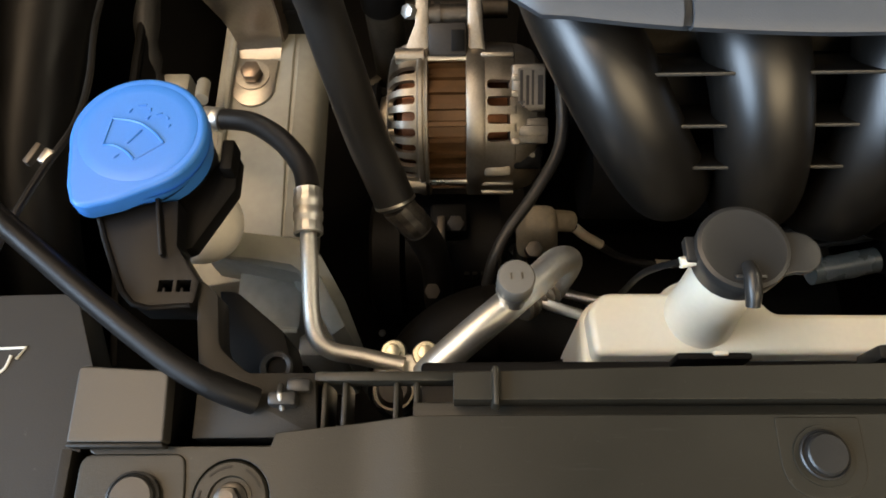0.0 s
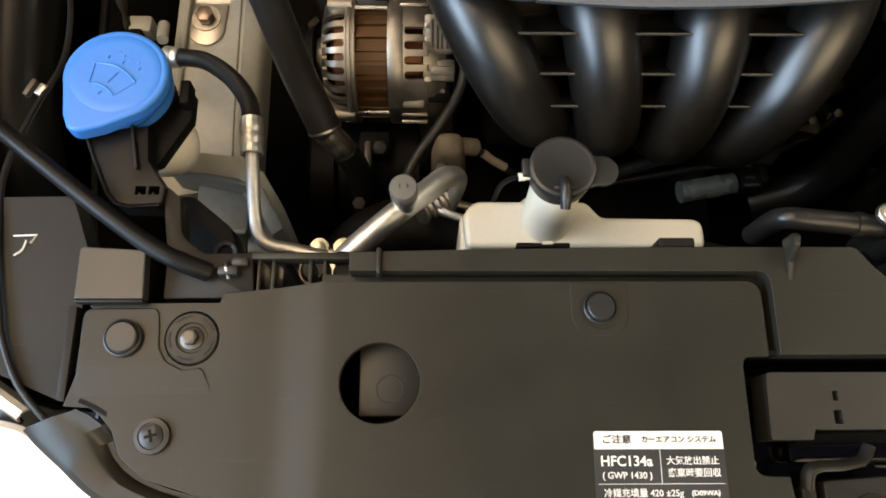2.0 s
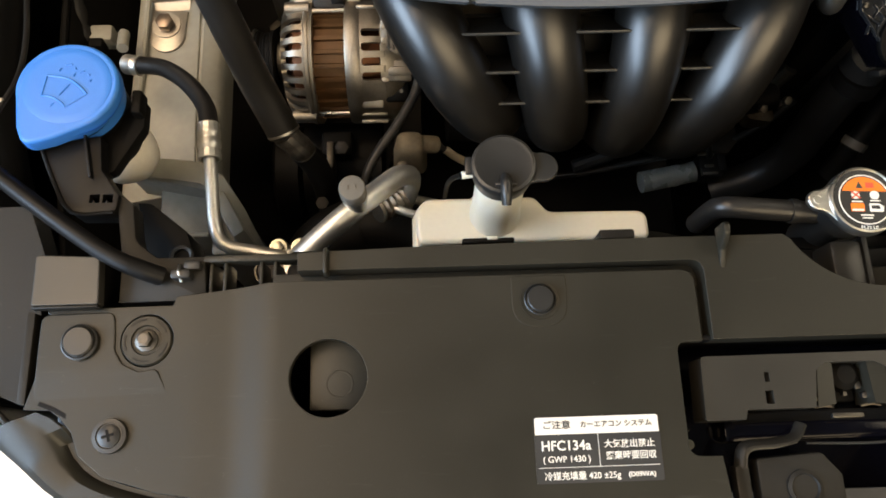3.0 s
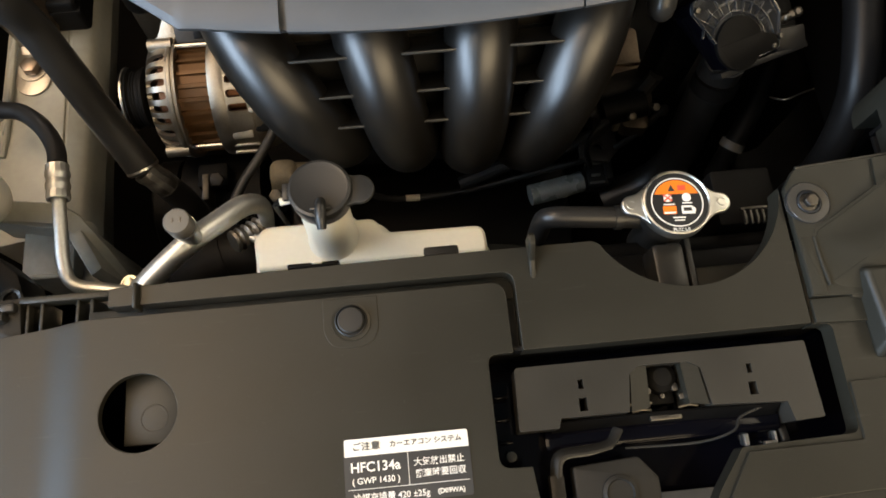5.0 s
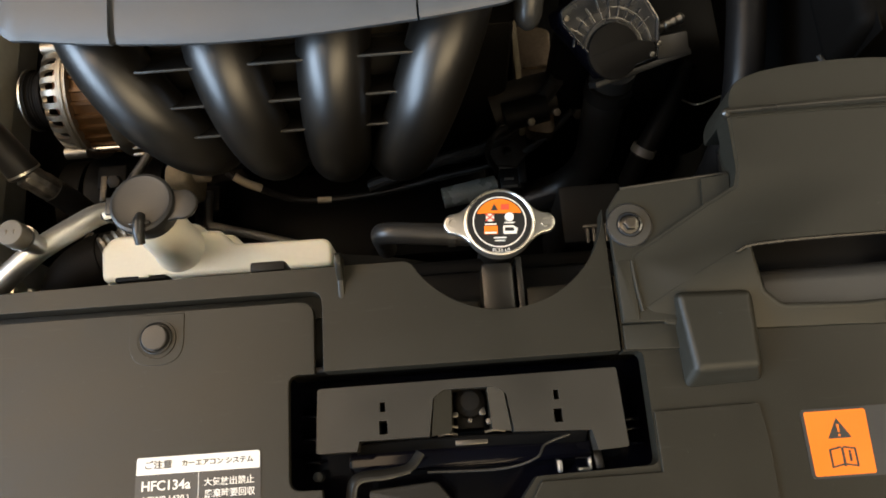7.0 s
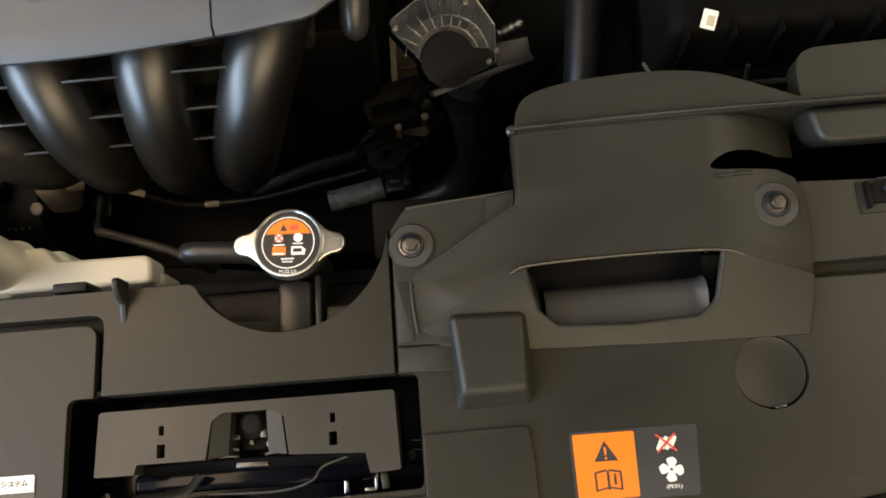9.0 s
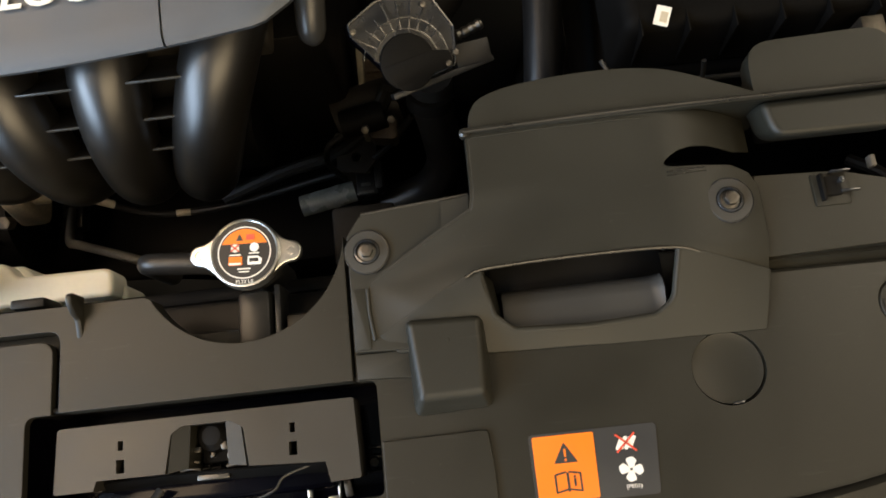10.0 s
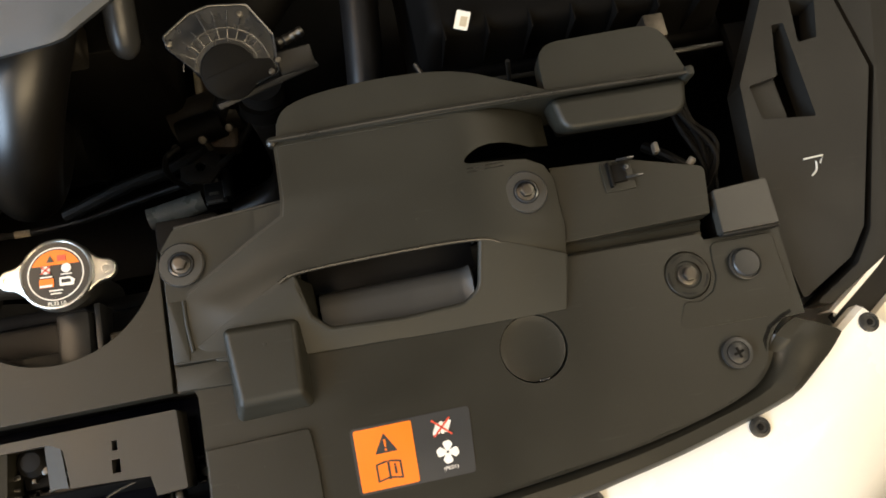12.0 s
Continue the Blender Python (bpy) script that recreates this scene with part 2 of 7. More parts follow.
def block8(bottom, top, z0, z1, bevel=0.003, seg=3):
    """A block between two four-cornered faces."""
    bm = bmesh.new()
    a = [bm.verts.new((x, y, z0)) for x, y in bottom]
    b = [bm.verts.new((x, y, z1)) for x, y in top]
    bm.faces.new(a[::-1])
    bm.faces.new(b)
    for i in range(4):
        bm.faces.new((a[i], a[(i + 1) % 4], b[(i + 1) % 4], b[i]))
    return soften(bm, bevel, seg)


def plate(outline, z0, z1, holes=(), bevel=0.0015, seg=2, m=None, cuts=()):
    """A flat piece with an outline, holes and softened edges; m places it."""
    bm = bmesh.new()
    edges = []
    for loop in (outline, *holes):
        vs = [bm.verts.new((x, y, z0)) for x, y in loop]
        edges += [bm.edges.new((vs[i - 1], vs[i])) for i in range(len(vs))]
    if holes:
        bmesh.ops.triangle_fill(bm, use_beauty=True, use_dissolve=False, edges=edges)
    else:
        bm.faces.new(bm.verts)
    faces = bm.faces[:]
    for f in faces:
        if f.normal.z < 0:
            f.normal_flip()
    up = bmesh.ops.extrude_face_region(bm, geom=faces)
    bmesh.ops.translate(bm, vec=(0, 0, z1 - z0), verts=[g for g in up["geom"] if isinstance(g, bmesh.types.BMVert)])
    bmesh.ops.recalc_face_normals(bm, faces=bm.faces)
    soften(bm, bevel, seg)
    for axis, value in cuts:
        no = (1, 0, 0) if axis == "x" else (0, 1, 0)
        co = (value, 0, 0) if axis == "x" else (0, value, 0)
        bmesh.ops.bisect_plane(bm, geom=bm.verts[:] + bm.edges[:] + bm.faces[:], plane_co=co, plane_no=no)
    if m is not None:
        bm.transform(m)
    return bm


def box(x0, x1, y0, y1, z0, z1, bevel=0.002, seg=2, taper=0.0, m=None):
    """A softened block; taper draws its top in on all sides."""
    bm = bmesh.new()
    bmesh.ops.create_cube(bm, size=1)
    for v in bm.verts:
        top = v.co.z > 0
        t = taper if top else 0.0
        v.co = Vector((x0 + t if v.co.x < 0 else x1 - t, y0 + t if v.co.y < 0 else y1 - t, z1 if top else z0))
    soften(bm, bevel, seg)
    if m is not None:
        bm.transform(m)
    return bm


def frame_at(at, axis):
    """A pose whose z points along axis."""
    return Matrix.Translation(at) @ Vector(axis).normalized().to_track_quat("Z", "Y").to_matrix().to_4x4()


def lathe(profile, at=(0, 0, 0), axis=(0, 0, 1), seg=32):
    """Turns a profile of (radius, height) about an axis."""
    bm = bmesh.new()
    rings = []
    for r, h in profile:
        if r < 1e-6:
            rings.append([bm.verts.new((0, 0, h))])
        else:
            rings.append([bm.verts.new((r * math.cos(2 * math.pi * i / seg), r * math.sin(2 * math.pi * i / seg), h)) for i in range(seg)])
    for a, b in zip(rings, rings[1:]):
        for i in range(seg):
            j = (i + 1) % seg
            if len(a) == 1 and len(b) > 1:
                bm.faces.new((a[0], b[i], b[j]))
            elif len(b) == 1 and len(a) > 1:
                bm.faces.new((a[i], a[j], b[0]))
            elif len(a) > 1:
                bm.faces.new((a[i], a[j], b[j], b[i]))
    bm.transform(frame_at(at, axis))
    return bm


def curve(points, steps=8):
    """A smooth line through points (Catmull-Rom)."""
    p = [Vector(q) for q in points]
    p = [2 * p[0] - p[1]] + p + [2 * p[-1] - p[-2]]
    out = []
    for i in range(1, len(p) - 2):
        for k in range(steps):
            t = k / steps
            out.append(0.5 * ((2 * p[i]) + (p[i + 1] - p[i - 1]) * t + (2 * p[i - 1] - 5 * p[i] + 4 * p[i + 1] - p[i + 2]) * t * t
                              + (3 * p[i] - p[i - 1] - 3 * p[i + 1] + p[i + 2]) * t ** 3))
    out.append(p[-2].copy())
    return out


def tube(points, r, seg=16, steps=8, ridge=0.0, pitch=0.006, flat=1.0, smooth_line=True, bm=None):
    """A round tube along a line; r is a radius or a list of radii at the points; ridge makes rings."""
    line = curve(points, steps) if smooth_line else [Vector(q) for q in points]
    n = len(line)
    radii = [r] * n if not isinstance(r, (list, tuple)) else [float(np.interp(i / (n - 1) * (len(r) - 1), range(len(r)), r)) for i in range(n)]
    bm = bm or bmesh.new()
    tangent = (line[1] - line[0]).normalized()
    side = tangent.orthogonal().normalized()
    rings, run = [], 0.0
    for i, q in enumerate(line):
        t = (line[min(i + 1, n - 1)] - line[max(i - 1, 0)]).normalized()
        side = (side - t * side.dot(t)).normalized()
        up = t.cross(side)
        run += (q - line[i - 1]).length if i else 0
        rad = radii[i] + (ridge * math.sin(2 * math.pi * run / pitch) if ridge else 0)
        rings.append([bm.verts.new(q + rad * (side * math.cos(a) + up * flat * math.sin(a))) for a in (2 * math.pi * k / seg for k in range(seg))])
    for a, b in zip(rings, rings[1:]):
        for k in range(seg):
            j = (k + 1) % seg
            bm.faces.new((a[k], a[j], b[j], b[k]))
    bm.faces.new(rings[0][::-1])
    bm.faces.new(rings[-1])
    return bm


def loft(rows, closed=False, thick=0.0):
    """A sheet through rows of points, of equal number; thick gives it a back."""
    bm = bmesh.new()
    grid = [[bm.verts.new(p) for p in row] for row in rows]
    for a, b in zip(grid, grid[1:]):
        n = len(a)
        for k in range(n if closed else n - 1):
            j = (k + 1) % n
            bm.faces.new((a[k], a[j], b[j], b[k]))
    if thick:
        bmesh.ops.recalc_face_normals(bm, faces=bm.faces)
        bmesh.ops.solidify(bm, geom=bm.faces[:], thickness=thick)
    return bm


def hexagon(r, z0, z1, at, axis=(0, 0, 1), bevel=0.0006, sides=6):
    return plate([(r * math.cos(2 * math.pi * i / sides), r * math.sin(2 * math.pi * i / sides)) for i in range(sides)], z0, z1, bevel=bevel, m=frame_at(at, axis))


def join(*bms):
    """Several bmeshes as one."""
    out = bms[0]
    for other in bms[1:]:
        me = bpy.data.meshes.new("tmp")
        other.to_mesh(me)
        other.free()
        out.from_mesh(me)
        bpy.data.meshes.remove(me)
    return out


def letters(text, size, at, mat, parent, name="lettering", turn=0.0, align="CENTER", wide=1.0, bold=0.0, m=None, deep=0.00025):
    """Words in the built-in font, as a mesh that lies on a surface."""
    data = bpy.data.curves.new(name, "FONT")
    data.body, data.size, data.align_x, data.align_y = text, size, align, "CENTER"
    data.offset, data.extrude, data.resolution_u = bold, deep, 3
    tmp = new("tmp_text", data)
    bpy.context.view_layer.update()
    me = bpy.data.meshes.new_from_object(tmp.evaluated_get(bpy.context.evaluated_depsgraph_get()))
    bpy.data.objects.remove(tmp)
    bpy.data.curves.remove(data)
    bm = bmesh.new()
    bm.from_mesh(me)
    bpy.data.meshes.remove(me)
    place = m if m is not None else Matrix.Translation(at) @ pose(0, 0, 0, 0, 0, turn)
    bm.transform(place @ Matrix.Diagonal((wide, 1, 1, 1)))
    return part(name, bm, mat, parent)

# ---------------------------------------------------------------- setting: ground and car body round the bay
def structure(name, bm, mat, label, category):
    return tagged(part(name, bm, mat), label, category, kind="structure")


structure("floor", box(-3, 5, -6, 7, -0.1, 0.0, 0), GROUND, "grey concrete floor under the car", "floor")
structure("ceiling", box(-3, 5, -6, 7, 3.35, 3.5, 0), ROOMWHITE, "plain warm white ceiling of the hall", "ceiling")
structure("wall_front", box(-3, 5, -6.2, -6.003, 0, 3.35, 0), ROOMWHITE, "plain warm white wall of the hall", "wall")
structure("wall_back", box(-3, 5, 7.003, 7.2, 0, 3.35, 0), ROOMWHITE, "plain warm white wall of the hall", "wall")
structure("wall_right", box(5.003, 5.2, -6, 7, 0, 3.35, 0), ROOMWHITE, "plain warm white wall of the hall", "wall")
structure("wall_left", join(box(-3.0, -2.8, -6, -3.45, 0, 3.35, 0), box(-3.0, -2.8, 0.45, 7, 0, 3.35, 0), box(-3.0, -2.8, -3.447, 0.447, 0, 1.62, 0), box(-3.0, -2.8, -3.447, 0.447, 3.22, 3.35, 0)), ROOMWHITE, "plain warm white wall with a wide window opening", "wall")


def mirrored(points):
    return [(-p[0], *p[1:]) for p in reversed(points)]


def lerp_curve(points, n):
    """n points at even steps along a bent line."""
    line = curve([(x, y, 0) for x, y in points], 10)
    run = [0.0]
    for a, b in zip(line, line[1:]):
        run.append(run[-1] + (b - a).length)
    at = np.linspace(0, run[-1], n)
    return [Vector((float(np.interp(s, run, [p.x for p in line])), float(np.interp(s, run, [p.y for p in line])))) for s in at]


FRONT_IN = [(0.0, -0.134), (0.1, -0.1325), (0.2, -0.1285), (0.298, -0.122), (0.401, -0.112), (0.470, -0.100), (0.506, -0.089), (0.523, -0.075), (0.529, -0.060)]
FRONT_OUT = [(0.0, -0.152), (0.12, -0.151), (0.24, -0.147), (0.36, -0.139), (0.447, -0.130), (0.50, -0.118), (0.537, -0.103), (0.565, -0.082), (0.585, -0.066)]


FRONT_OUT_RIGHT = [(0.0, -0.152), (0.12, -0.1505), (0.24, -0.1465), (0.36, -0.1375), (0.4046, -0.1308), (0.4505, -0.1225), (0.4983, -0.1116), (0.5230, -0.1058), (0.5401, -0.1010), (0.5490, -0.0965), (0.5784, -0.0770), (0.6004, -0.0614)]


# bumper: a flange along the cover, rolling over to the nose of the car
edge = lerp_curve(mirrored((FRONT_OUT + [(0.605, -0.056), (0.630, -0.052)])[1:]) + FRONT_OUT_RIGHT + [(0.6221, -0.0475)], 90)
rows = []
for off, z in ((0.0, 0.856), (0.0, 0.8655), (0.002, 0.8675), (0.020, 0.868), (0.036, 0.866), (0.046, 0.863), (0.065, 0.855), (0.095, 0.838), (0.13, 0.80), (0.16, 0.73), (0.175, 0.62), (0.175, 0.42), (0.14, 0.30)):
    row = []
    for i, q in enumerate(edge):
        t = (edge[min(i + 1, 89)] - edge[max(i - 1, 0)]).normalized()
        turn = 0.75 * min(1.0, max(0.0, (abs(q.x) - 0.50) / 0.12)) * min(1.0, off / 0.04)
        out = Vector((t.y, -t.x)).lerp(Vector((math.copysign(0.85, q.x), -0.53)), turn).normalized()
        row.append((q.x + out.x * off, q.y + out.y * off, z))
    rows.append(row)
bumper = thing("bumper", (0, -0.2, 0.3), "white painted front bumper with black push clips", "bumper")
part("skin", loft(rows, thick=-0.003), WHITE, bumper)


def push_clip(x, y, z, r, parent, mat=None, name="push_clip"):
    mat = mat or SMOKE
    c = part(name, lathe([(0, -0.004), (r * 0.9, -0.004), (r, 0.0), (r * 0.96, 0.0014), (r * 0.62, 0.0022), (r * 0.6, 0.0012), (0, 0.001)], (x, y, z), seg=28), mat, parent)
    return c


for sx in (-1, 1):
    for x, y in ((0.621, -0.064), (0.512, -0.1235), (0.402, -0.147)) if sx < 0 else ((0.6226, -0.0599), (0.5137, -0.1182), (0.3791, -0.1435)):
        c = push_clip(sx * x, y, 0.8716, 0.0078, bumper)
        part("pin", lathe([(0.0026, 0), (0.0022, 0.0006), (0, 0.0008)], (sx * x, y, 0.8732), seg=14), DARK, c)

# front wings: the white skin outside, the dark splash panels inside
for sx in (-1, 1):
    wing = thing("front_wing", (sx * 0.72, 0.3, 0.3), "white painted front wing beside the engine bay", "car wing")
    line = lerp_curve([(0.6030, -0.0440), (0.6200, -0.0330), (0.6420, -0.0180), (0.6670, 0.0000), (0.7000, 0.0400), (0.7250, 0.1100), (0.7420, 0.2000), (0.7550, 0.3200), (0.7650, 0.5000), (0.7700, 0.7500)], 30)

    def offset_row(off, z):
        row = []
        for i, q in enumerate(line):
            t = (line[min(i + 1, 29)] - line[max(i - 1, 0)]).normalized()
            row.append((sx * (q.x + t.y * off), q.y - t.x * off, z))
        return row

    part("lip", loft([offset_row(0.0, 0.840), offset_row(0.0, 0.858), offset_row(0.002, 0.861), offset_row(0.0055, 0.861), offset_row(0.0075, 0.856)], thick=0.002 * sx), WHITE, wing)
    part("seal", loft([offset_row(0.0070, 0.852), offset_row(0.018, 0.848), offset_row(0.030, 0.842)], thick=0.004 * sx), RUBBER, wing, "black rubber seal")
    part("skin", loft([offset_row(0.029, 0.836), offset_row(0.032, 0.848), offset_row(0.045, 0.846), offset_row(0.075, 0.82), offset_row(0.11, 0.74), offset_row(0.125, 0.6), offset_row(0.12, 0.32)], thick=0.0025 * sx), WHITE, wing)

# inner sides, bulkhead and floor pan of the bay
# near-black panels: the unlit depth of the bay is in their colour
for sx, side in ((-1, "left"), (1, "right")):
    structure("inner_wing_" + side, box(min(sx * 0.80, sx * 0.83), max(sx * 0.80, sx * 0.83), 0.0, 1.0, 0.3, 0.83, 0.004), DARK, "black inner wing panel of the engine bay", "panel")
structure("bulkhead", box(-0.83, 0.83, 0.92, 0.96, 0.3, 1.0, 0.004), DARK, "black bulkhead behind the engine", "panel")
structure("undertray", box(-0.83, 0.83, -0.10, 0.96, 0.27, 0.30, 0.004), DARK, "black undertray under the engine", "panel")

# bright steel dots added for specks of lit ground seen through the undertray
for x, y in ((-0.4824, 0.2512), (-0.4480, 0.2510), (-0.2710, 0.2524), (-0.1600, 0.3330), (-0.1485, 0.3325), (0.0613, 0.2854), (-0.2974, 0.3049)):
    stud = thing("undertray_light_dot", (x, y, 0.300), "small bright dot on the black undertray, added for a speck of light", "stud", "undertray studs")
    part("head", lathe([(0.0050, 0.0), (0.0046, 0.0022), (0.0030, 0.0042), (0, 0.0050)], (x, y, 0.300), seg=16), CAPSTEEL, stud)


# ---------------------------------------------------------------- radiator covers
def settle(x, y):
    """The covers fall away a little towards both ends."""
    over = max(0.0, abs(x) - 0.385)
    if x > 0:
        s = min(1.0, over / 0.14)
        return -0.0070 * s * s * (3 - 2 * s)
    s = min(1.0, max(0.0, over - 0.008) / 0.034)
    return -0.0045 * s * s * (3 - 2 * s) - 0.03 * max(0.0, over - 0.065)


def drape(bm, f):
    for v in bm.verts:
        v.co.z += f(v.co.x, v.co.y)
    return bm


CUTS = [("x", s * (0.385 + 0.005 * k)) for s in (-1, 1) for k in range(0, 30, 1 if s < 0 else 2)]
front_left = mirrored(FRONT_IN[1:])
front_right = FRONT_IN[1:]


def hole_ring(x, y, r):
    return circle(x, y, r, 36)


cover_l = thing("radiator_cover", (-0.23, -0.05, 0.85), "matt black moulded plastic radiator cover with a round hole", "radiator cover", "radiator covers")
main = fillet([(-0.563, 0.024, 0.003), (-0.4665, 0.024), (-0.4645, 0.030), (-0.400, 0.0372), (-0.1020, 0.0378, 0.011), (-0.1020, -0.0135),
               (-0.120, -0.0135, 0.007), (-0.120, -0.0890, 0.008), (-0.0985, -0.0895), (-0.094, -0.1325)])
main += [(x, y) for x, y in reversed(front_left) if x < -0.095] + [(-0.538, -0.050), (-0.545, -0.045), (-0.563, -0.044)]
part("main_panel", drape(plate(main, 0.8935, 0.900, [hole_ring(-0.358, -0.030, 0.0262), hole_ring(-0.483, 0.0, 0.0182)], 0.0012, 2, cuts=CUTS), settle), COVER, cover_l, weighted=True)
ring_l = [(0.033 + 0.0745 * math.cos(radians(a)), 0.096 + 0.0745 * math.sin(radians(a))) for a in np.linspace(-5, -150, 26)]
upper = fillet([(-0.380, 0.0440), (-0.380, 0.0572), (-0.300, 0.0592), (-0.168, 0.0610), (-0.0360, 0.0612, 0.004), (-0.0315, 0.0588)])[:-1]
upper += [(x, y) for x, y in reversed(ring_l)] + fillet([(0.1072, -0.0128), (-0.0955, -0.0128), (-0.0955, 0.0440, 0.010), (-0.380, 0.0440)])[:-1]
part("upper_panel", plate(upper, 0.884, 0.9028, (), 0.0020, 3), COVER, cover_l, weighted=True)
part("channel_floor", box(-0.40, -0.09, 0.028, 0.046, 0.880, 0.8870, 0.001), COVER, cover_l)
part("channel_floor", box(-0.1125, -0.09, -0.012, 0.0277, 0.880, 0.8870, 0.001), COVER, cover_l)
part("rib", box(-0.3622, -0.3578, 0.040, 0.060, 0.896, 0.9080, 0.0012, 2, 0.0008), COVER, cover_l)
part("gusset", plate([(0.0330, 0.0), (0.0665, 0.0), (0.0665, 0.0160), (0.0640, 0.0185), (0.0585, 0.0175), (0.0520, 0.0110), (0.0495, 0.0055), (0.0400, 0.0020)], -0.0022, 0.0022, (), 0.0012, m=Matrix(((0, 0, 1, -0.0815), (1, 0, 0, 0), (0, 1, 0, 0.9015), (0, 0, 0, 1)))), COVER, cover_l)
part("flange", box(-0.378, -0.05, 0.0560, 0.0585, 0.872, 0.9000, 0.0008), COVER, cover_l)
PAD = fillet([(-0.5570, 0.0205, 0.007), (-0.5065, 0.0205, 0.006), (-0.5048, 0.0080, 0.008), (-0.5040, -0.0060, 0.008), (-0.4985, -0.0155, 0.007), (-0.4870, -0.0212, 0.008), (-0.4745, -0.0195, 0.005), (-0.4640, -0.0400), (-0.5570, -0.0420)])


def pad_z(x, y):
    """The pad runs out into the cover towards the front."""
    s = min(1.0, max(0.0, (-0.0185 - y) / 0.016))
    return settle(x, y) - 0.0016 * s * s * (3 - 2 * s)


part("raised_pad", drape(plate(PAD, 0.896, 0.9014, (), 0.0012, cuts=[("y", 0.016 - 0.004 * k) for k in range(11)]), pad_z), COVER, cover_l, weighted=True)
part("clip_boss", plate(fillet([(-0.2315, 0.0360, 0.002), (-0.1930, 0.0360, 0.002), (-0.1930, 0.0000, 0.0175), (-0.2315, 0.0000, 0.0175)], steps=9), 0.8985, 0.9006, (), 0.0007), COVER, cover_l, weighted=True)
part("clip_seat", lathe([(0.0140, -0.003), (0.0136, 0.0006), (0.0125, 0.0004), (0, 0.0004)], (-0.212, 0.0185, 0.9008), seg=40), COVER, cover_l)
block = part("hole_block", box(-0.3725, -0.325, -0.0505, 0.014, 0.862, 0.8860, 0.0015), COVER, cover_l, "grey plastic block inside the hole")
part("block_ring", lathe([(0.0100, 0.0), (0.0098, 0.0003), (0.0092, 0.0004), (0.0084, 0.0003), (0.0082, 0.0)], (-0.3520, -0.0330, 0.8858), seg=32), COVER, block)

cover_r = thing("radiator_cover", (0.33, -0.05, 0.85), "matt black moulded plastic radiator cover under the intake duct", "radiator cover", "radiator covers")
main = fillet([(0.1092, 0.040), (0.1092, -0.0135), (0.1225, -0.0135, 0.006), (0.1225, -0.0885, 0.006), (0.042, -0.0905, 0.004), (0.022, -0.116, 0.004), (0.012, -0.1335)])
main += [(x, y) for x, y in front_right if x > 0.02] + [(0.538, -0.050), (0.545, -0.045), (0.563, -0.044), (0.563, 0.024), (0.5035, 0.024), (0.501, 0.0290), (0.40, 0.0290), (0.346, 0.0290), (0.342, 0.008), (0.197, 0.008), (0.192, 0.038)]
part("main_panel", drape(plate(main, 0.884, 0.900, [hole_ring(0.3565, -0.031, 0.0245), hole_ring(0.483, 0.0, 0.0182)], 0.0012, 2, cuts=CUTS), settle), COVER, cover_r, weighted=True)
lip = fillet([(0.396, 0.0392), (0.510, 0.0410), (0.5165, 0.0785, 0.006), (0.456, 0.0955, 0.04), (0.398, 0.0985)])
part("rear_panel", plate(lip, 0.886, 0.9035, (), 0.0014), COVER, cover_r, weighted=True)
part("step_floor", loft([[(x, y, z + settle(x, 0)) for x in np.linspace(0.396, 0.505, 12)] for y, z in ((0.0285, 0.8950), (0.0300, 0.8910), (0.0325, 0.8905), (0.0392, 0.8965), (0.0402, 0.8990))], thick=-0.003), COVER, cover_r)
low = fillet([(0.1235, -0.0545), (0.1935, -0.0535, 0.004), (0.1955, -0.080), (0.1955, -0.1235), (0.022, -0.1285), (0.045, -0.0935), (0.1235, -0.0930)])
part("front_patch", plate(low, 0.897, 0.9024, (), 0.0012), COVER, cover_r, weighted=True)
pad = [(-x, y) for x, y in reversed(PAD)]
part("raised_pad", drape(plate(pad, 0.896, 0.9014, (), 0.0012, cuts=[("y", 0.016 - 0.004 * k) for k in range(11)]), pad_z), COVER, cover_r, weighted=True)
part("hole_disc", lathe([(0, 0), (0.019, 0.0), (0.0235, 0.0015), (0.0235, -0.01)], (0.3562, -0.0306, 0.8965), seg=40), COVER, cover_r)
part("hole_tab", box(0.3555, 0.3635, -0.0548, -0.0528, 0.8940, 0.8985, 0.0008), SMOKED, cover_r, "small glossy tab in the hole")

# front moulding between the covers and the bumper
MOULD_IN = FRONT_IN + [(0.5370, -0.0525), (0.5530, -0.0455)]
a_line = lerp_curve(mirrored(MOULD_IN), 55) + lerp_curve(MOULD_IN, 56)[1:]
b_line = lerp_curve(mirrored(FRONT_OUT + [(0.5920, -0.0585)]), 55) + lerp_curve(FRONT_OUT_RIGHT[:-1] + [(0.5930, -0.0630)], 56)[1:]
rows = []
for k, z in ((0.01, 0.8935), (0.03, 0.8880), (0.20, 0.8875), (0.32, 0.8935), (0.40, 0.8948), (0.78, 0.8938), (0.92, 0.8900), (0.985, 0.882), (1.0, 0.870), (1.0, 0.850)):
    rows.append([(a.x + (b.x - a.x) * k, a.y + (b.y - a.y) * k, z + settle(a.x, 0) + min(1.0, max(0.0, (abs(a.x) - 0.5270) / 0.006)) * ((max(0.0, 0.8938 - z) if k < 0.4 else 0.0) + 0.0058 * (1 - k))) for a, b in zip(a_line, b_line)])
moulding = thing("front_moulding", (0, -0.14, 0.85), "black plastic moulding along the front of the radiator covers", "moulding")
part("strip", loft(rows, thick=-0.002), COVER, moulding)
part("lower_rail", loft([[(a.x, a.y + 0.004, z) for a in a_line] for z in (0.893, 0.80)], thick=0.003), DARK, moulding)


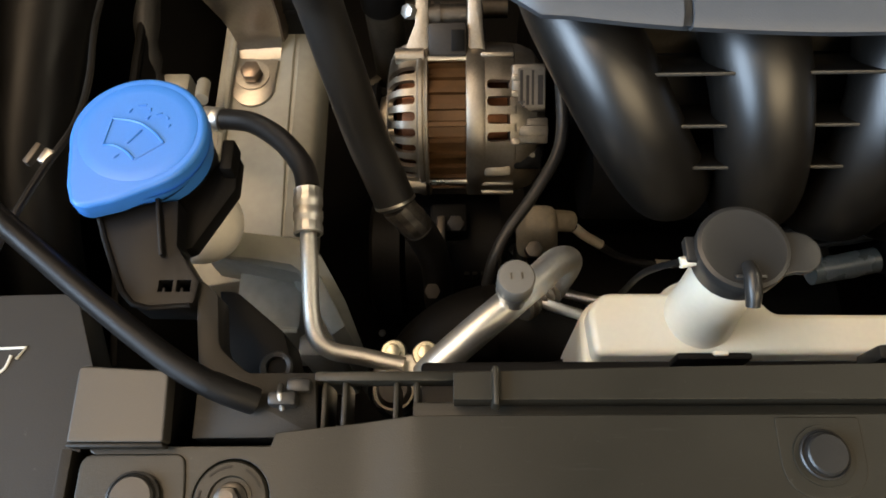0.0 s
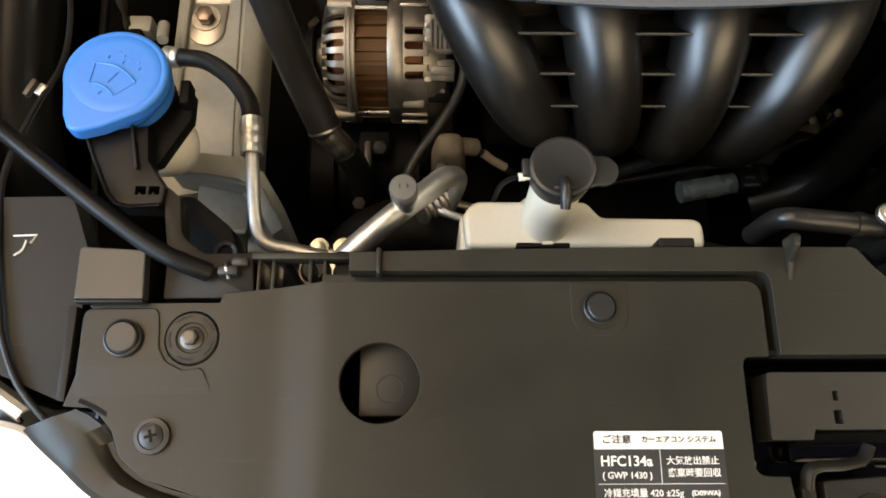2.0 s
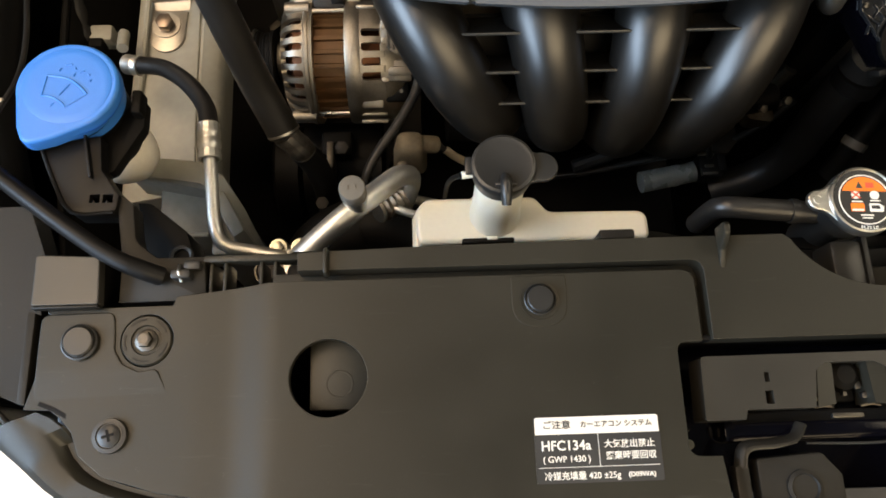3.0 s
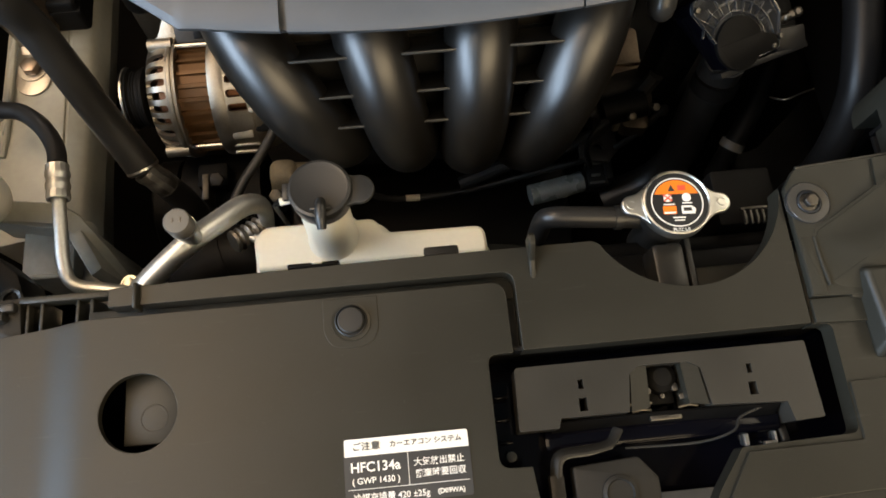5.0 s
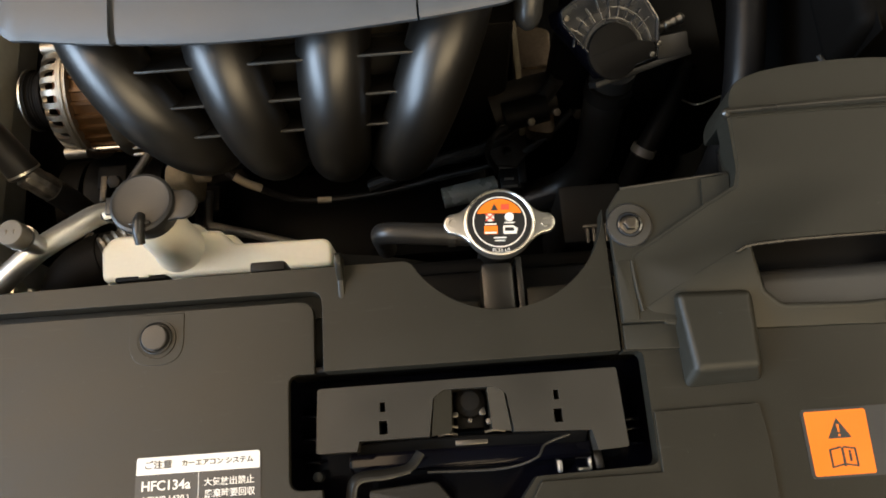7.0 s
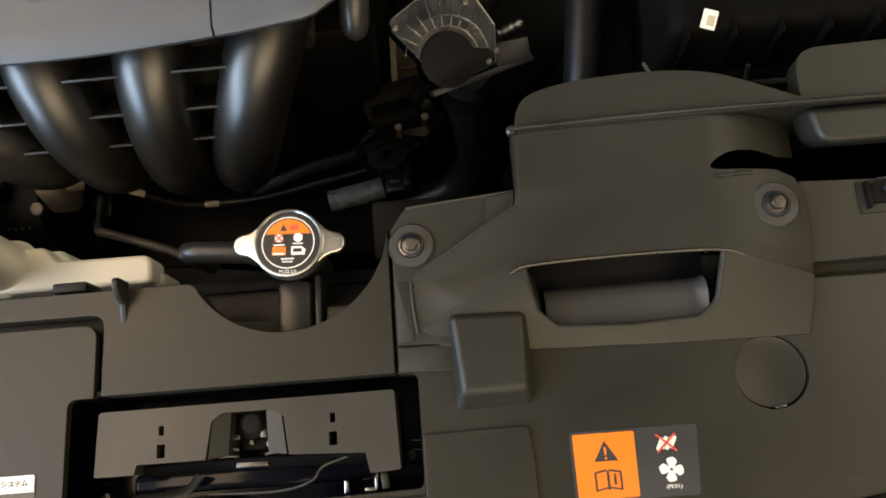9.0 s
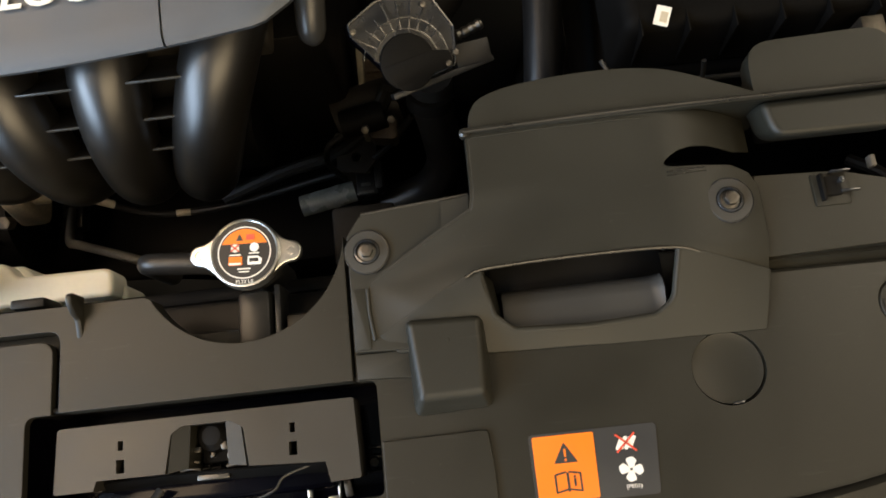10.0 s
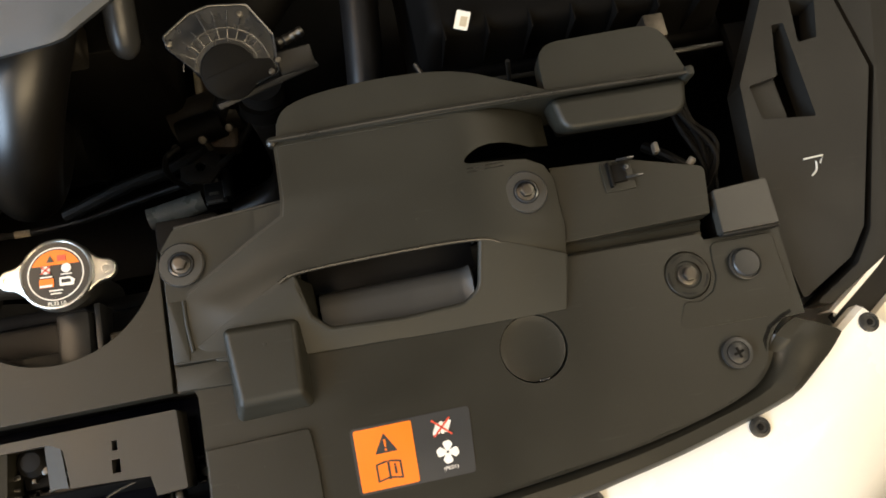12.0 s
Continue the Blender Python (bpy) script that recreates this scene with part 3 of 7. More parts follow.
# fixings of the covers
def cover_bolt(x, y, z, r, parent_label, group="cover bolts", ring=True, mat=None):
    b = thing("flange_bolt", (x, y, z - 0.004), parent_label, "bolt", group)
    part("washer", lathe([(0, -0.003), (r, -0.003), (r, 0.0002), (r * 0.94, 0.0016), (r * 0.60, 0.0018), (r * 0.56, 0.0004), (0, 0.0004)], (x, y, z), seg=36), mat or SMOKE, b)
    f = part("flange", lathe([(0, 0), (r * 0.46, 0.0), (r * 0.44, 0.0014), (r * 0.34, 0.0022), (0, 0.0024)], (x, y, z), seg=28), BOLT, b)
    part("hex_head", hexagon(r * 0.33, 0.0022, 0.0075, (x, y, z), bevel=0.0008), BOLT, b, "zinc-plated hexagon head")
    part("recess", lathe([(0, 0.0), (r * 0.19, 0.0), (r * 0.19, 0.0003), (0, 0.0003)], (x, y, z + 0.0074), seg=16), CASTDARK, b)
    return b


for sx in (-1, 1):
    b = cover_bolt(sx * 0.483, 0.0, 0.894, 0.0175, "zinc bolt with slotted washer sunk in the cover", mat=COVER)
    for k in range(5):
        a = k * 72 + 20
        arc = [(sx * 0.483 + rr * math.cos(radians(t)), rr * math.sin(radians(t))) for rr, ts in ((0.0150, np.linspace(a, a + 44, 7)), (0.0139, np.linspace(a + 44, a, 7))) for t in ts]
        part("slot", plate(arc, 0.8955, 0.8960, (), 0.0), FILLER, b)
    c = thing("push_rivet", (sx * 0.5275, 0.0, 0.893), "round black push rivet in the cover", "rivet", "push rivets")
    part("head", lathe([(0, 0), (0.0125, 0.0), (0.0125, 0.0012), (0.0115, 0.0016), (0.0108, 0.0008), (0.0104, 0.0010), (0.0104, 0.0030), (0.0094, 0.0040), (0, 0.0043)], (sx * 0.5275, 0.0, 0.8968), seg=32), SMOKE, c)
    s = thing("cross_screw", (sx * 0.502, -0.063, 0.893), "black cross-head screw in the cover", "screw", "cross screws")
    part("washer", lathe([(0, 0), (0.0116, 0.0), (0.0112, 0.0016), (0.0086, 0.0020), (0.0082, 0.0012), (0, 0.0012)], (sx * 0.502, -0.063, 0.8957), seg=32), SMOKE, s)
    part("head", lathe([(0, 0), (0.0078, 0.0), (0.0074, 0.0016), (0.0050, 0.0026), (0, 0.003)], (sx * 0.502, -0.063, 0.8962), seg=24), SMOKE, s)
    cross = [(0.0009, 0.0040), (-0.0009, 0.0040), (-0.0009, 0.0009), (-0.0040, 0.0009), (-0.0040, -0.0009), (-0.0009, -0.0009), (-0.0009, -0.0040), (0.0009, -0.0040), (0.0009, -0.0009), (0.0040, -0.0009), (0.0040, 0.0009), (0.0009, 0.0009)]
    part("cross_recess", plate(cross, 0, 0.0003, (), 0.0, m=Matrix.Translation((sx * 0.502, -0.063, 0.8991)) @ pose(0, 0, 0, 0, 0, 15)), DARK, s)
c = thing("push_rivet", (-0.212, 0.0175, 0.896), "round black push rivet on a raised boss of the cover", "rivet", "push rivets")
part("head", lathe([(0, 0), (0.0112, 0.0), (0.0112, 0.0016), (0.0105, 0.0022), (0.0098, 0.0012), (0.0092, 0.0012), (0.0092, 0.0046), (0.0084, 0.0054), (0, 0.0056)], (-0.212, 0.0190, 0.9008), seg=32), SMOKE, c)

# foam-topped end blocks
for sx in (-1, 1):
    e = thing("end_block", (sx * 0.538, 0.042, 0.84), "grey plastic end block beside the radiator cover", "block", "end blocks")
    pts = [(sx * x, y) for x, y in fillet([(0.5165, 0.0585, 0.003), (0.5610, 0.0610, 0.003), (0.5605, 0.0245, 0.002), (0.5145, 0.0245, 0.002)])]
    part("top", plate(pts, 0.893, 0.9035, (), 0.0016), FOAM, e, weighted=True)
    part("foot", box(min(sx * 0.519, sx * 0.558), max(sx * 0.519, sx * 0.558), 0.027, 0.057, 0.80, 0.8935, 0.001), DARK, e)
    part("edge_strip", box(min(sx * 0.515, sx * 0.5605), max(sx * 0.515, sx * 0.5605), 0.0225, 0.0243, 0.895, 0.9030, 0.0006), PANEL, e)

# splash panels on the wings
for sx in (-1, 1):
    p = thing("splash_panel", (sx * 0.63, 0.08, 0.80), "dark grey plastic splash panel with a white chalk mark", "splash panel", "splash panels")
    inner = fillet([(0.567, 0.022), (0.5735, -0.0335, 0.003), (0.6210, -0.0085, 0.008), (0.6400, 0.0140, 0.012), (0.6920, 0.1450, 0.010), (0.6760, 0.26), (0.640, 0.26), (0.619, 0.221), (0.578, 0.148, 0.004), (0.569, 0.0695)])
    if sx < 0:
        inner = fillet([(0.5645, 0.022), (0.5665, -0.0415, 0.004), (0.630, -0.0150, 0.01), (0.672, 0.040, 0.02), (0.688, 0.104, 0.004), (0.582, 0.106, 0.003), (0.5660, 0.066)])
    o2 = inner if sx > 0 else [(-x, y) for x, y in reversed(inner)]
    recess = [fillet([(0.6214, 0.1960, 0.002), (0.6319, 0.1970, 0.002), (0.6328, 0.1100, 0.002), (0.5874, 0.1147, 0.003), (0.5850, 0.1452, 0.003), (0.6113, 0.1499, 0.004)]), fillet([(0.6437, 0.2168), (0.6390, 0.1767, 0.002), (0.6567, 0.1790, 0.002), (0.6658, 0.2130)])] if sx > 0 else ()
    part("inner_panel", plate(o2, 0.855, 0.880, recess, 0.002), PANEL, p, weighted=True)
    outer = fillet([(0.6985, 0.1450, 0.010), (0.6465, 0.0110, 0.012), (0.6270, -0.0140, 0.008), (0.5830, -0.0380, 0.003), (0.5960, -0.0405), (0.655, -0.010), (0.705, 0.045, 0.03), (0.735, 0.16), (0.74, 0.28), (0.682, 0.26)])
    if sx < 0:
        outer = fillet([(0.694, 0.104), (0.678, 0.036, 0.02), (0.636, -0.022, 0.006), (0.655, -0.010), (0.705, 0.045, 0.03), (0.722, 0.104)])
    o2 = outer if sx > 0 else [(-x, y) for x, y in reversed(outer)]
    part("outer_panel", plate(o2, 0.852, 0.877, (), 0.002), PANEL, p)
    if sx > 0:
        part("recess_ledge", plate(fillet([(0.5800, 0.1120), (0.6125, 0.1090), (0.6110, 0.1520), (0.5800, 0.1480)], 0.002), 0.858, 0.8745, (), 0.001), PANEL, p)
        # recess floor darker than the panel, shade of the recess in its colour
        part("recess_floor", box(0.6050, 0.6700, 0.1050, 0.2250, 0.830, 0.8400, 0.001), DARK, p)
    else:
        part("edge_flange", plate(fillet([(-0.5640, 0.0230), (-0.5695, 0.0235), (-0.5695, -0.0395), (-0.5640, -0.0405)], 0.001), 0.872, 0.8890, (), 0.0012), PANEL, p)
    mx, my = sx * 0.612 + (0.001 if sx < 0 else 0.006), 0.069
    strokes = join(tube([(mx - 0.0085, my + 0.0065, 0.8806), (mx + 0.008, my + 0.0072, 0.8806), (mx + 0.004, my + 0.001, 0.8806)], 0.0008, 6, 4, smooth_line=False),
                   tube([(mx + 0.001, my + 0.003, 0.8806), (mx - 0.001, my - 0.004, 0.8806), (mx - 0.006, my - 0.008, 0.8806)], 0.0008, 6, 4))
    part("chalk_mark", strokes, CHALK, p, "white hand-written character")

# ---------------------------------------------------------------- radiator support behind the covers
support = thing("radiator_support", (0, 0.0, 0.3), "gloss black painted radiator support beam under the covers", "support beam")
part("beam", box(-0.56, 0.56, -0.115, 0.012, 0.80, 0.852, 0.004), GLOSS, support)
part("left_leg", box(-0.52, -0.47, -0.10, 0.02, 0.30, 0.80, 0.004), DARK, support)
part("right_leg", box(0.47, 0.52, -0.10, 0.02, 0.30, 0.80, 0.004), DARK, support)
part("pocket_wall", box(-0.124, 0.124, -0.0125, -0.0085, 0.845, 0.898, 0.001), DARK, support)

radiator = thing("radiator", (0, 0.05, 0.3), "black radiator tank and core behind the cover", "radiator")
part("tank", box(-0.40, 0.42, 0.025, 0.068, 0.79, 0.838, 0.005), FILLER, radiator)
part("core", box(-0.40, 0.42, 0.03, 0.060, 0.32, 0.79, 0.002), CASTDARK, radiator)
part("neck_block", box(0.018, 0.043, 0.022, 0.066, 0.835, 0.866, 0.004), SMOKE, radiator)
part("neck_rib", box(0.0455, 0.050, 0.02, 0.07, 0.83, 0.862, 0.001), SMOKE, radiator)
part("side_bracket", box(-0.036, 0.0165, 0.022, 0.041, 0.835, 0.852, 0.002), COVER, radiator)
part("side_bracket", box(0.0520, 0.108, 0.024, 0.047, 0.835, 0.856, 0.002), COVER, radiator)
part("filler_neck", lathe([(0.020, 0.0), (0.020, 0.02), (0.0225, 0.022), (0.0225, 0.028), (0, 0.028)], (0.034, 0.0875, 0.862), seg=32), SMOKE, radiator)
part("neck_stem", lathe([(0.015, 0.0), (0.015, 0.064)], (0.034, 0.0875, 0.80), seg=24), SMOKE, radiator)
for k in range(5):
    x = 0.1050 + k * 0.0050
    part("comb_tooth", box(x, x + 0.0022, 0.0820, 0.0940, 0.842, 0.8455, 0.0004), BOLT, radiator, "small bright metal tooth")
part("comb_bar", box(0.1035, 0.130, 0.0940, 0.0965, 0.842, 0.846, 0.0004), BOLT, radiator)
shroud = thing("fan_shroud", (0, 0.10, 0.3), "black plastic radiator fan shroud", "fan shroud")
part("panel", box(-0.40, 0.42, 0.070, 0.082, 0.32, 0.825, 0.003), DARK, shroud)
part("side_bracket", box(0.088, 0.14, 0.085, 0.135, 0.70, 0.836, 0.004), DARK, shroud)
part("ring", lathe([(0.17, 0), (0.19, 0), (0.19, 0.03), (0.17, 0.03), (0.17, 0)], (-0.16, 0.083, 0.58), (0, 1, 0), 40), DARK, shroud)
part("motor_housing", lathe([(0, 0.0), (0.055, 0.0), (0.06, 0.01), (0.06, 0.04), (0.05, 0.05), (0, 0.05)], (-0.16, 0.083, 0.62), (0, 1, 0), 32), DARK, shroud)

# overflow hose to the filler neck
oh = thing("overflow_hose", (-0.03, 0.095, 0.84), "black rubber overflow hose on the radiator neck", "hose")
part("hose", tube([(-0.057, 0.103, 0.800), (-0.0575, 0.101, 0.842), (-0.052, 0.0985, 0.855), (-0.035, 0.0965, 0.857), (-0.01, 0.094, 0.857), (0.018, 0.091, 0.857)], 0.0086, 16), SOFTRUBBER, oh)
part("clamp", tube([(-0.004, 0.0932, 0.857), (0.002, 0.0927, 0.857)], 0.0098, 16, 2, smooth_line=False), SMOKE, oh)

# pressure cap
CAPX, CAPY, CAPZ = 0.0340, 0.0878, 0.8915
TURN_CAP = Matrix.Translation((CAPX, CAPY, CAPZ)) @ pose(0, 0, 0, 0, 0, -3) @ Matrix.Diagonal((1.065, 1.065, 1.0, 1.0))
ear = circle(0.0310, 0.0, 0.0074, 16, -72, 72)
quarter = [(0.0290, 0.0078), (0.0260, 0.0092), (0.0232, 0.0114), (0.0206, 0.0140)]
wing_out = ear + quarter + circle(0, 0, 0.0242, 24, 42, 138) + [(-x, y) for x, y in reversed(quarter)] + [(-x, y) for x, y in reversed(ear)] + [(-x, -y) for x, y in quarter] + circle(0, 0, 0.0242, 24, 222, 318) + [(x, -y) for x, y in reversed(quarter)]
pcap = part("radiator_cap", plate(wing_out, -0.004, 0.0016, (), 0.0014, 3, m=TURN_CAP), CAPSTEEL, radiator, "bright stamped steel cap with two wings and a printed label")
for sgn in (-1, 1):
    part("ear_mark", plate(circle(sgn * 0.0318, 0.0, 0.0032, 18, 40, 320) + circle(sgn * 0.0318, 0.0, 0.0026, 18, 320, 40), 0.0014, 0.0022, (), 0.0, m=TURN_CAP), CAPSTEEL, pcap)
part("skirt", lathe([(0.0240, -0.009), (0.0250, -0.002), (0.0260, -0.001)], (CAPX, CAPY, CAPZ), seg=40), CAPSTEEL, pcap)
part("rim", lathe([(0.0262, -0.005), (0.0260, 0.0022), (0.0254, 0.0038), (0.0242, 0.0042), (0.0234, 0.0034), (0.0232, 0.001)], (CAPX, CAPY, CAPZ), seg=48), CAPSTEEL, pcap)
part("label_disc", lathe([(0.0233, 0.002), (0.0233, 0.0034), (0, 0.0034)], (CAPX, CAPY, CAPZ), seg=48), DISCBLACK, pcap, "black round warning label")


def flat_on(outline, name, mat, parent, m, z, deep=0.0003, holes=()):
    return part(name, plate(outline, z - 0.0002, z + deep, holes, 0.0, m=m), mat, parent)


LABEL_TURN = TURN_CAP @ Matrix.Diagonal((1.10, 1.10, 1.0, 1.0))
flat_on(circle(0, 0, 0.0166, 48), "ring_line", LABELWHITE, pcap, LABEL_TURN, 0.0035, holes=[circle(0, 0, 0.0159, 48)])
seg_o = circle(0, 0, 0.0150, 24, 22, 158)
flat_on(seg_o, "orange_field", ORANGE, pcap, LABEL_TURN, 0.0036)
flat_on([(-0.0052, 0.0074), (-0.0008, 0.0074), (-0.0030, 0.0118)], "warning_triangle", LABELBLACK, pcap, LABEL_TURN, 0.0040)
flat_on([(0.0012, 0.0078), (0.0062, 0.0078), (0.0062, 0.0112), (0.0012, 0.0112)], "book_symbol", RED, pcap, LABEL_TURN, 0.0040)
flat_on(circle(-0.0058, 0.0028, 0.0026, 14), "steam_symbol", LABELWHITE, pcap, LABEL_TURN, 0.0037)
for a in (40, -40):
    flat_on([(-0.0034, -0.0004), (0.0034, -0.0004), (0.0034, 0.0004), (-0.0034, 0.0004)], "red_bar", RED, pcap, LABEL_TURN @ Matrix.Translation((-0.0058, 0.0028, 0)) @ pose(0, 0, 0, 0, 0, a), 0.0041)
flat_on(circle(0.0062, 0.0030, 0.0029, 12), "steam_symbol", LABELWHITE, pcap, LABEL_TURN, 0.0037)
flat_on(fillet([(-0.0096, -0.0080), (-0.0012, -0.0080), (-0.0012, -0.0026), (-0.0096, -0.0026)], 0.0006), "engine_symbol", ORANGE, pcap, LABEL_TURN, 0.0037)
flat_on([(-0.0092, -0.0078), (-0.0020, -0.0078), (-0.0020, -0.0066), (-0.0092, -0.0066)], "symbol_bar", LABELWHITE, pcap, LABEL_TURN, 0.0041)
flat_on([(-0.0090, -0.0020), (-0.0020, -0.0020), (-0.0020, -0.0012), (-0.0090, -0.0012)], "symbol_bar", LABELWHITE, pcap, LABEL_TURN, 0.0041)
flat_on(fillet([(0.0022, -0.0080), (0.0104, -0.0080), (0.0112, -0.0046), (0.0084, -0.0026), (0.0022, -0.0026)], 0.0005), "engine_symbol", LABELWHITE, pcap, LABEL_TURN, 0.0037,
        holes=[[(0.0032, -0.0062), (0.0090, -0.0062), (0.0086, -0.0038), (0.0032, -0.0038)]])
flat_on([(0.0030, -0.0004), (0.0094, -0.0004), (0.0094, -0.0011), (0.0030, -0.0011)], "symbol_bar", LABELWHITE, pcap, LABEL_TURN, 0.0037)
flat_on([(-0.0040, -0.0108), (0.0040, -0.0108), (0.0040, -0.0100), (-0.0040, -0.0100)], "print_bar", LABELWHITE, pcap, LABEL_TURN, 0.0037)
flat_on([(-0.0032, -0.0126), (0.0032, -0.0126), (0.0032, -0.0119), (-0.0032, -0.0119)], "print_bar", LABELWHITE, pcap, LABEL_TURN, 0.0037)
letters("PL22 L0", 0.0030, (0, 0, 0), LABELWHITE, pcap, m=LABEL_TURN @ Matrix.Translation((0.0004, -0.0185, 0.0036)), wide=1.1)

# ---------------------------------------------------------------- bonnet latch in its pocket
latch = thing("bonnet_latch", (0, -0.06, 0.85), "bonnet latch with black hook and greased steel jaw", "latch")
shield_out = fillet([(-0.1020, -0.0230, 0.003), (0.1045, -0.0225, 0.002), (0.1065, -0.0755, 0.002), (0.086, -0.0765), (0.083, -0.0630), (0.0310, -0.0605), (0.0275, -0.0345, 0.004), (0.019, -0.0295, 0.004),
                     (-0.015, -0.0295, 0.004), (-0.0225, -0.0345, 0.004), (-0.0265, -0.0600), (-0.074, -0.0600), (-0.076, -0.0665), (-0.1035, -0.0665, 0.002)])
shield_holes = []
for x in (-0.0575, 0.0615):
    shield_holes += [[(x - 0.0018, -0.0415), (x + 0.0018, -0.0415), (x + 0.0018, -0.0350), (x - 0.0018, -0.0350)], [(x - 0.0028, -0.0565), (x + 0.0028, -0.0565), (x + 0.0028, -0.0475), (x - 0.0028, -0.0475)]]
shield = thing("latch_shield", (0, -0.045, 0.86), "grey satin plastic shield round the bonnet latch", "shield")
part("plate", plate(shield_out, 0.866, 0.8915, shield_holes, 0.0008), GREYPLATE, shield, weighted=True)
for s in (-1, 1):
    part("cheek", loft([[(s * (0.0235 - 0.12 * (y + 0.03)) + 0.0022, y, z) for y, z in ((-0.0300, 0.8910), (-0.060, 0.8910))], [(s * (0.0122 - 0.06 * (y + 0.03)) + 0.0026, y, z) for y, z in ((-0.0292, 0.8888), (-0.058, 0.8888))], [(s * (0.0112 - 0.06 * (y + 0.03)) + 0.0026, y, z) for y, z in ((-0.0290, 0.8650), (-0.058, 0.8650))]], thick=0.001), COVER, shield)
# near-black dome stands in for the shaded hollow of the notch
part("notch_shade_dome", lathe([(0.0115, -0.02), (0.0115, 0.000), (0.0105, 0.006), (0.0065, 0.0095), (0, 0.0105)], (0.0025, -0.0375, 0.874), seg=28), DARK, latch, "near-black dome in place of the dark latch notch")
part("hook_face", box(-0.008, 0.012, -0.056, -0.040, 0.860, 0.872, 0.002), DARK, latch)
part("jaw_bar", box(-0.013, 0.018, -0.0655, -0.0615, 0.868, 0.8745, 0.001), CASTDARK, latch, "greased steel jaw")
for x0, x1, y0, y1, z, turn in ((-0.0115, -0.0060, -0.0480, -0.0440, 0.8800, 0), (0.0085, 0.0135, -0.0480, -0.0425, 0.8810, 8), (0.0130, 0.0245, -0.0545, -0.0500, 0.8810, 12), (0.0000, 0.0035, -0.0520, -0.0485, 0.8790, 0)):
    part("jaw_tooth", box(x0, x1, y0, y1, z - 0.0050, z, 0.0012, m=Matrix.Translation((x0, y0, 0)) @ pose(0, 0, 0, 0, 0, turn) @ Matrix.Translation((-x0, -y0, 0))), BOLT, latch, "worn steel tooth")
for x0, x1, y, z in ((-0.0235, -0.0070, -0.0545, 0.8790), (-0.0215, -0.0075, -0.0595, 0.8770), (0.0115, 0.0255, -0.0590, 0.8780), (0.0105, 0.0235, -0.0635, 0.8760)):
    part("jaw_spring_arm", tube([(x0, y, z), (0.5 * (x0 + x1), y + 0.0012, z + 0.001), (x1, y, z)], 0.0011, 8, 4), CASTDARK, latch)
part("jaw_plate", box(-0.0095, 0.0130, -0.0668, -0.0630, 0.8740, 0.8785, 0.0008), BOLT, latch, "greased steel plate")
part("cross_bar", box(-0.085, 0.085, -0.081, -0.0665, 0.852, 0.872, 0.004), GLOSS, latch, "gloss black cross bar")
part("arm_edge", tube([(-0.0795, -0.100, 0.8868), (-0.0755, -0.0870, 0.8878), (-0.057, -0.0850, 0.8868), (-0.041, -0.0820, 0.8848)], 0.0010, 8), GREYPLATE, latch)
part("release_arm", tube([(-0.083, -0.098, 0.885), (-0.078, -0.084, 0.886), (-0.058, -0.082, 0.885), (-0.042, -0.079, 0.883), (-0.034, -0.070, 0.880)], 0.0042, 10, flat=0.5), PANEL, latch)
part("release_stem", box(-0.087, -0.077, -0.140, -0.096, 0.876, 0.888, 0.002), PANEL, latch)
pad_out = fillet([(-0.070, -0.092, 0.003), (-0.024, -0.089, 0.006), (-0.012, -0.104, 0.004), (-0.012, -0.150), (-0.070, -0.150)])
part("release_pad", plate(pad_out, 0.868, 0.8835, (), 0.002), PANEL, latch)
part("pad_boss", lathe([(0.012, 0), (0.012, 0.002), (0.0095, 0.003), (0.0085, 0.0015), (0, 0.0015)], (-0.040, -0.112, 0.883), seg=28), PANEL, latch)
part("wire_spring", tube([(0.070, -0.064, 0.880), (0.052, -0.070, 0.882), (0.044, -0.079, 0.884), (0.020, -0.084, 0.880), (-0.030, -0.083, 0.876)], 0.0009, 8), SMOKE, latch)
for x0, x1, y0, y1, turn in ((0.0615, 0.0650, -0.0895, -0.0780, 0), (0.0835, 0.0860, -0.0890, -0.0745, 0), (0.0760, 0.0850, -0.0895, -0.0870, 0), (0.0890, 0.0950, -0.0890, -0.0755, 8)):
    part("stop_rail", box(x0, x1, y0, y1, 0.852, 0.8580, 0.0012, m=Matrix.Translation((x0, y0, 0)) @ pose(0, 0, 0, 0, 0, turn) @ Matrix.Translation((-x0, -y0, 0))), BOLT if turn else CAPSTEEL, latch, "bright steel strip")
for y in (-0.0575, -0.0640, -0.0745):
    part("side_rib", box(0.1085, 0.1215, y, y + 0.0022, 0.852, 0.8680, 0.0008), GLOSS, latch)
for y in (-0.0400, -0.0560, -0.0720):
    part("side_rib", box(-0.1190, -0.1060, y, y + 0.0022, 0.852, 0.8640, 0.0008), GLOSS, latch)
part("keeper_strip", loft([[(-0.079, -0.0625, 0.880), (-0.03, -0.0615, 0.880), (0.03, -0.0625, 0.882), (0.081, -0.0635, 0.884)], [(-0.079, -0.0690, 0.870), (-0.03, -0.0680, 0.870), (0.03, -0.0690, 0.870), (0.081, -0.0700, 0.872)]], thick=0.0015), DARK, latch)
part("pivot_pin", lathe([(0, 0), (0.0032, 0), (0.0030, 0.004), (0, 0.0046)], (0.1105, -0.0670, 0.8535), seg=14), CASTDARK, latch)
part("stop_left", lathe([(0.0035, 0), (0.0035, 0.012), (0, 0.0125)], (-0.108, -0.081, 0.853), seg=18), BOLT, latch)

# ---------------------------------------------------------------- intake duct
duct = thing("intake_duct", (0.28, 0.07, 0.88), "matt black plastic air intake duct with a scoop opening", "intake duct")


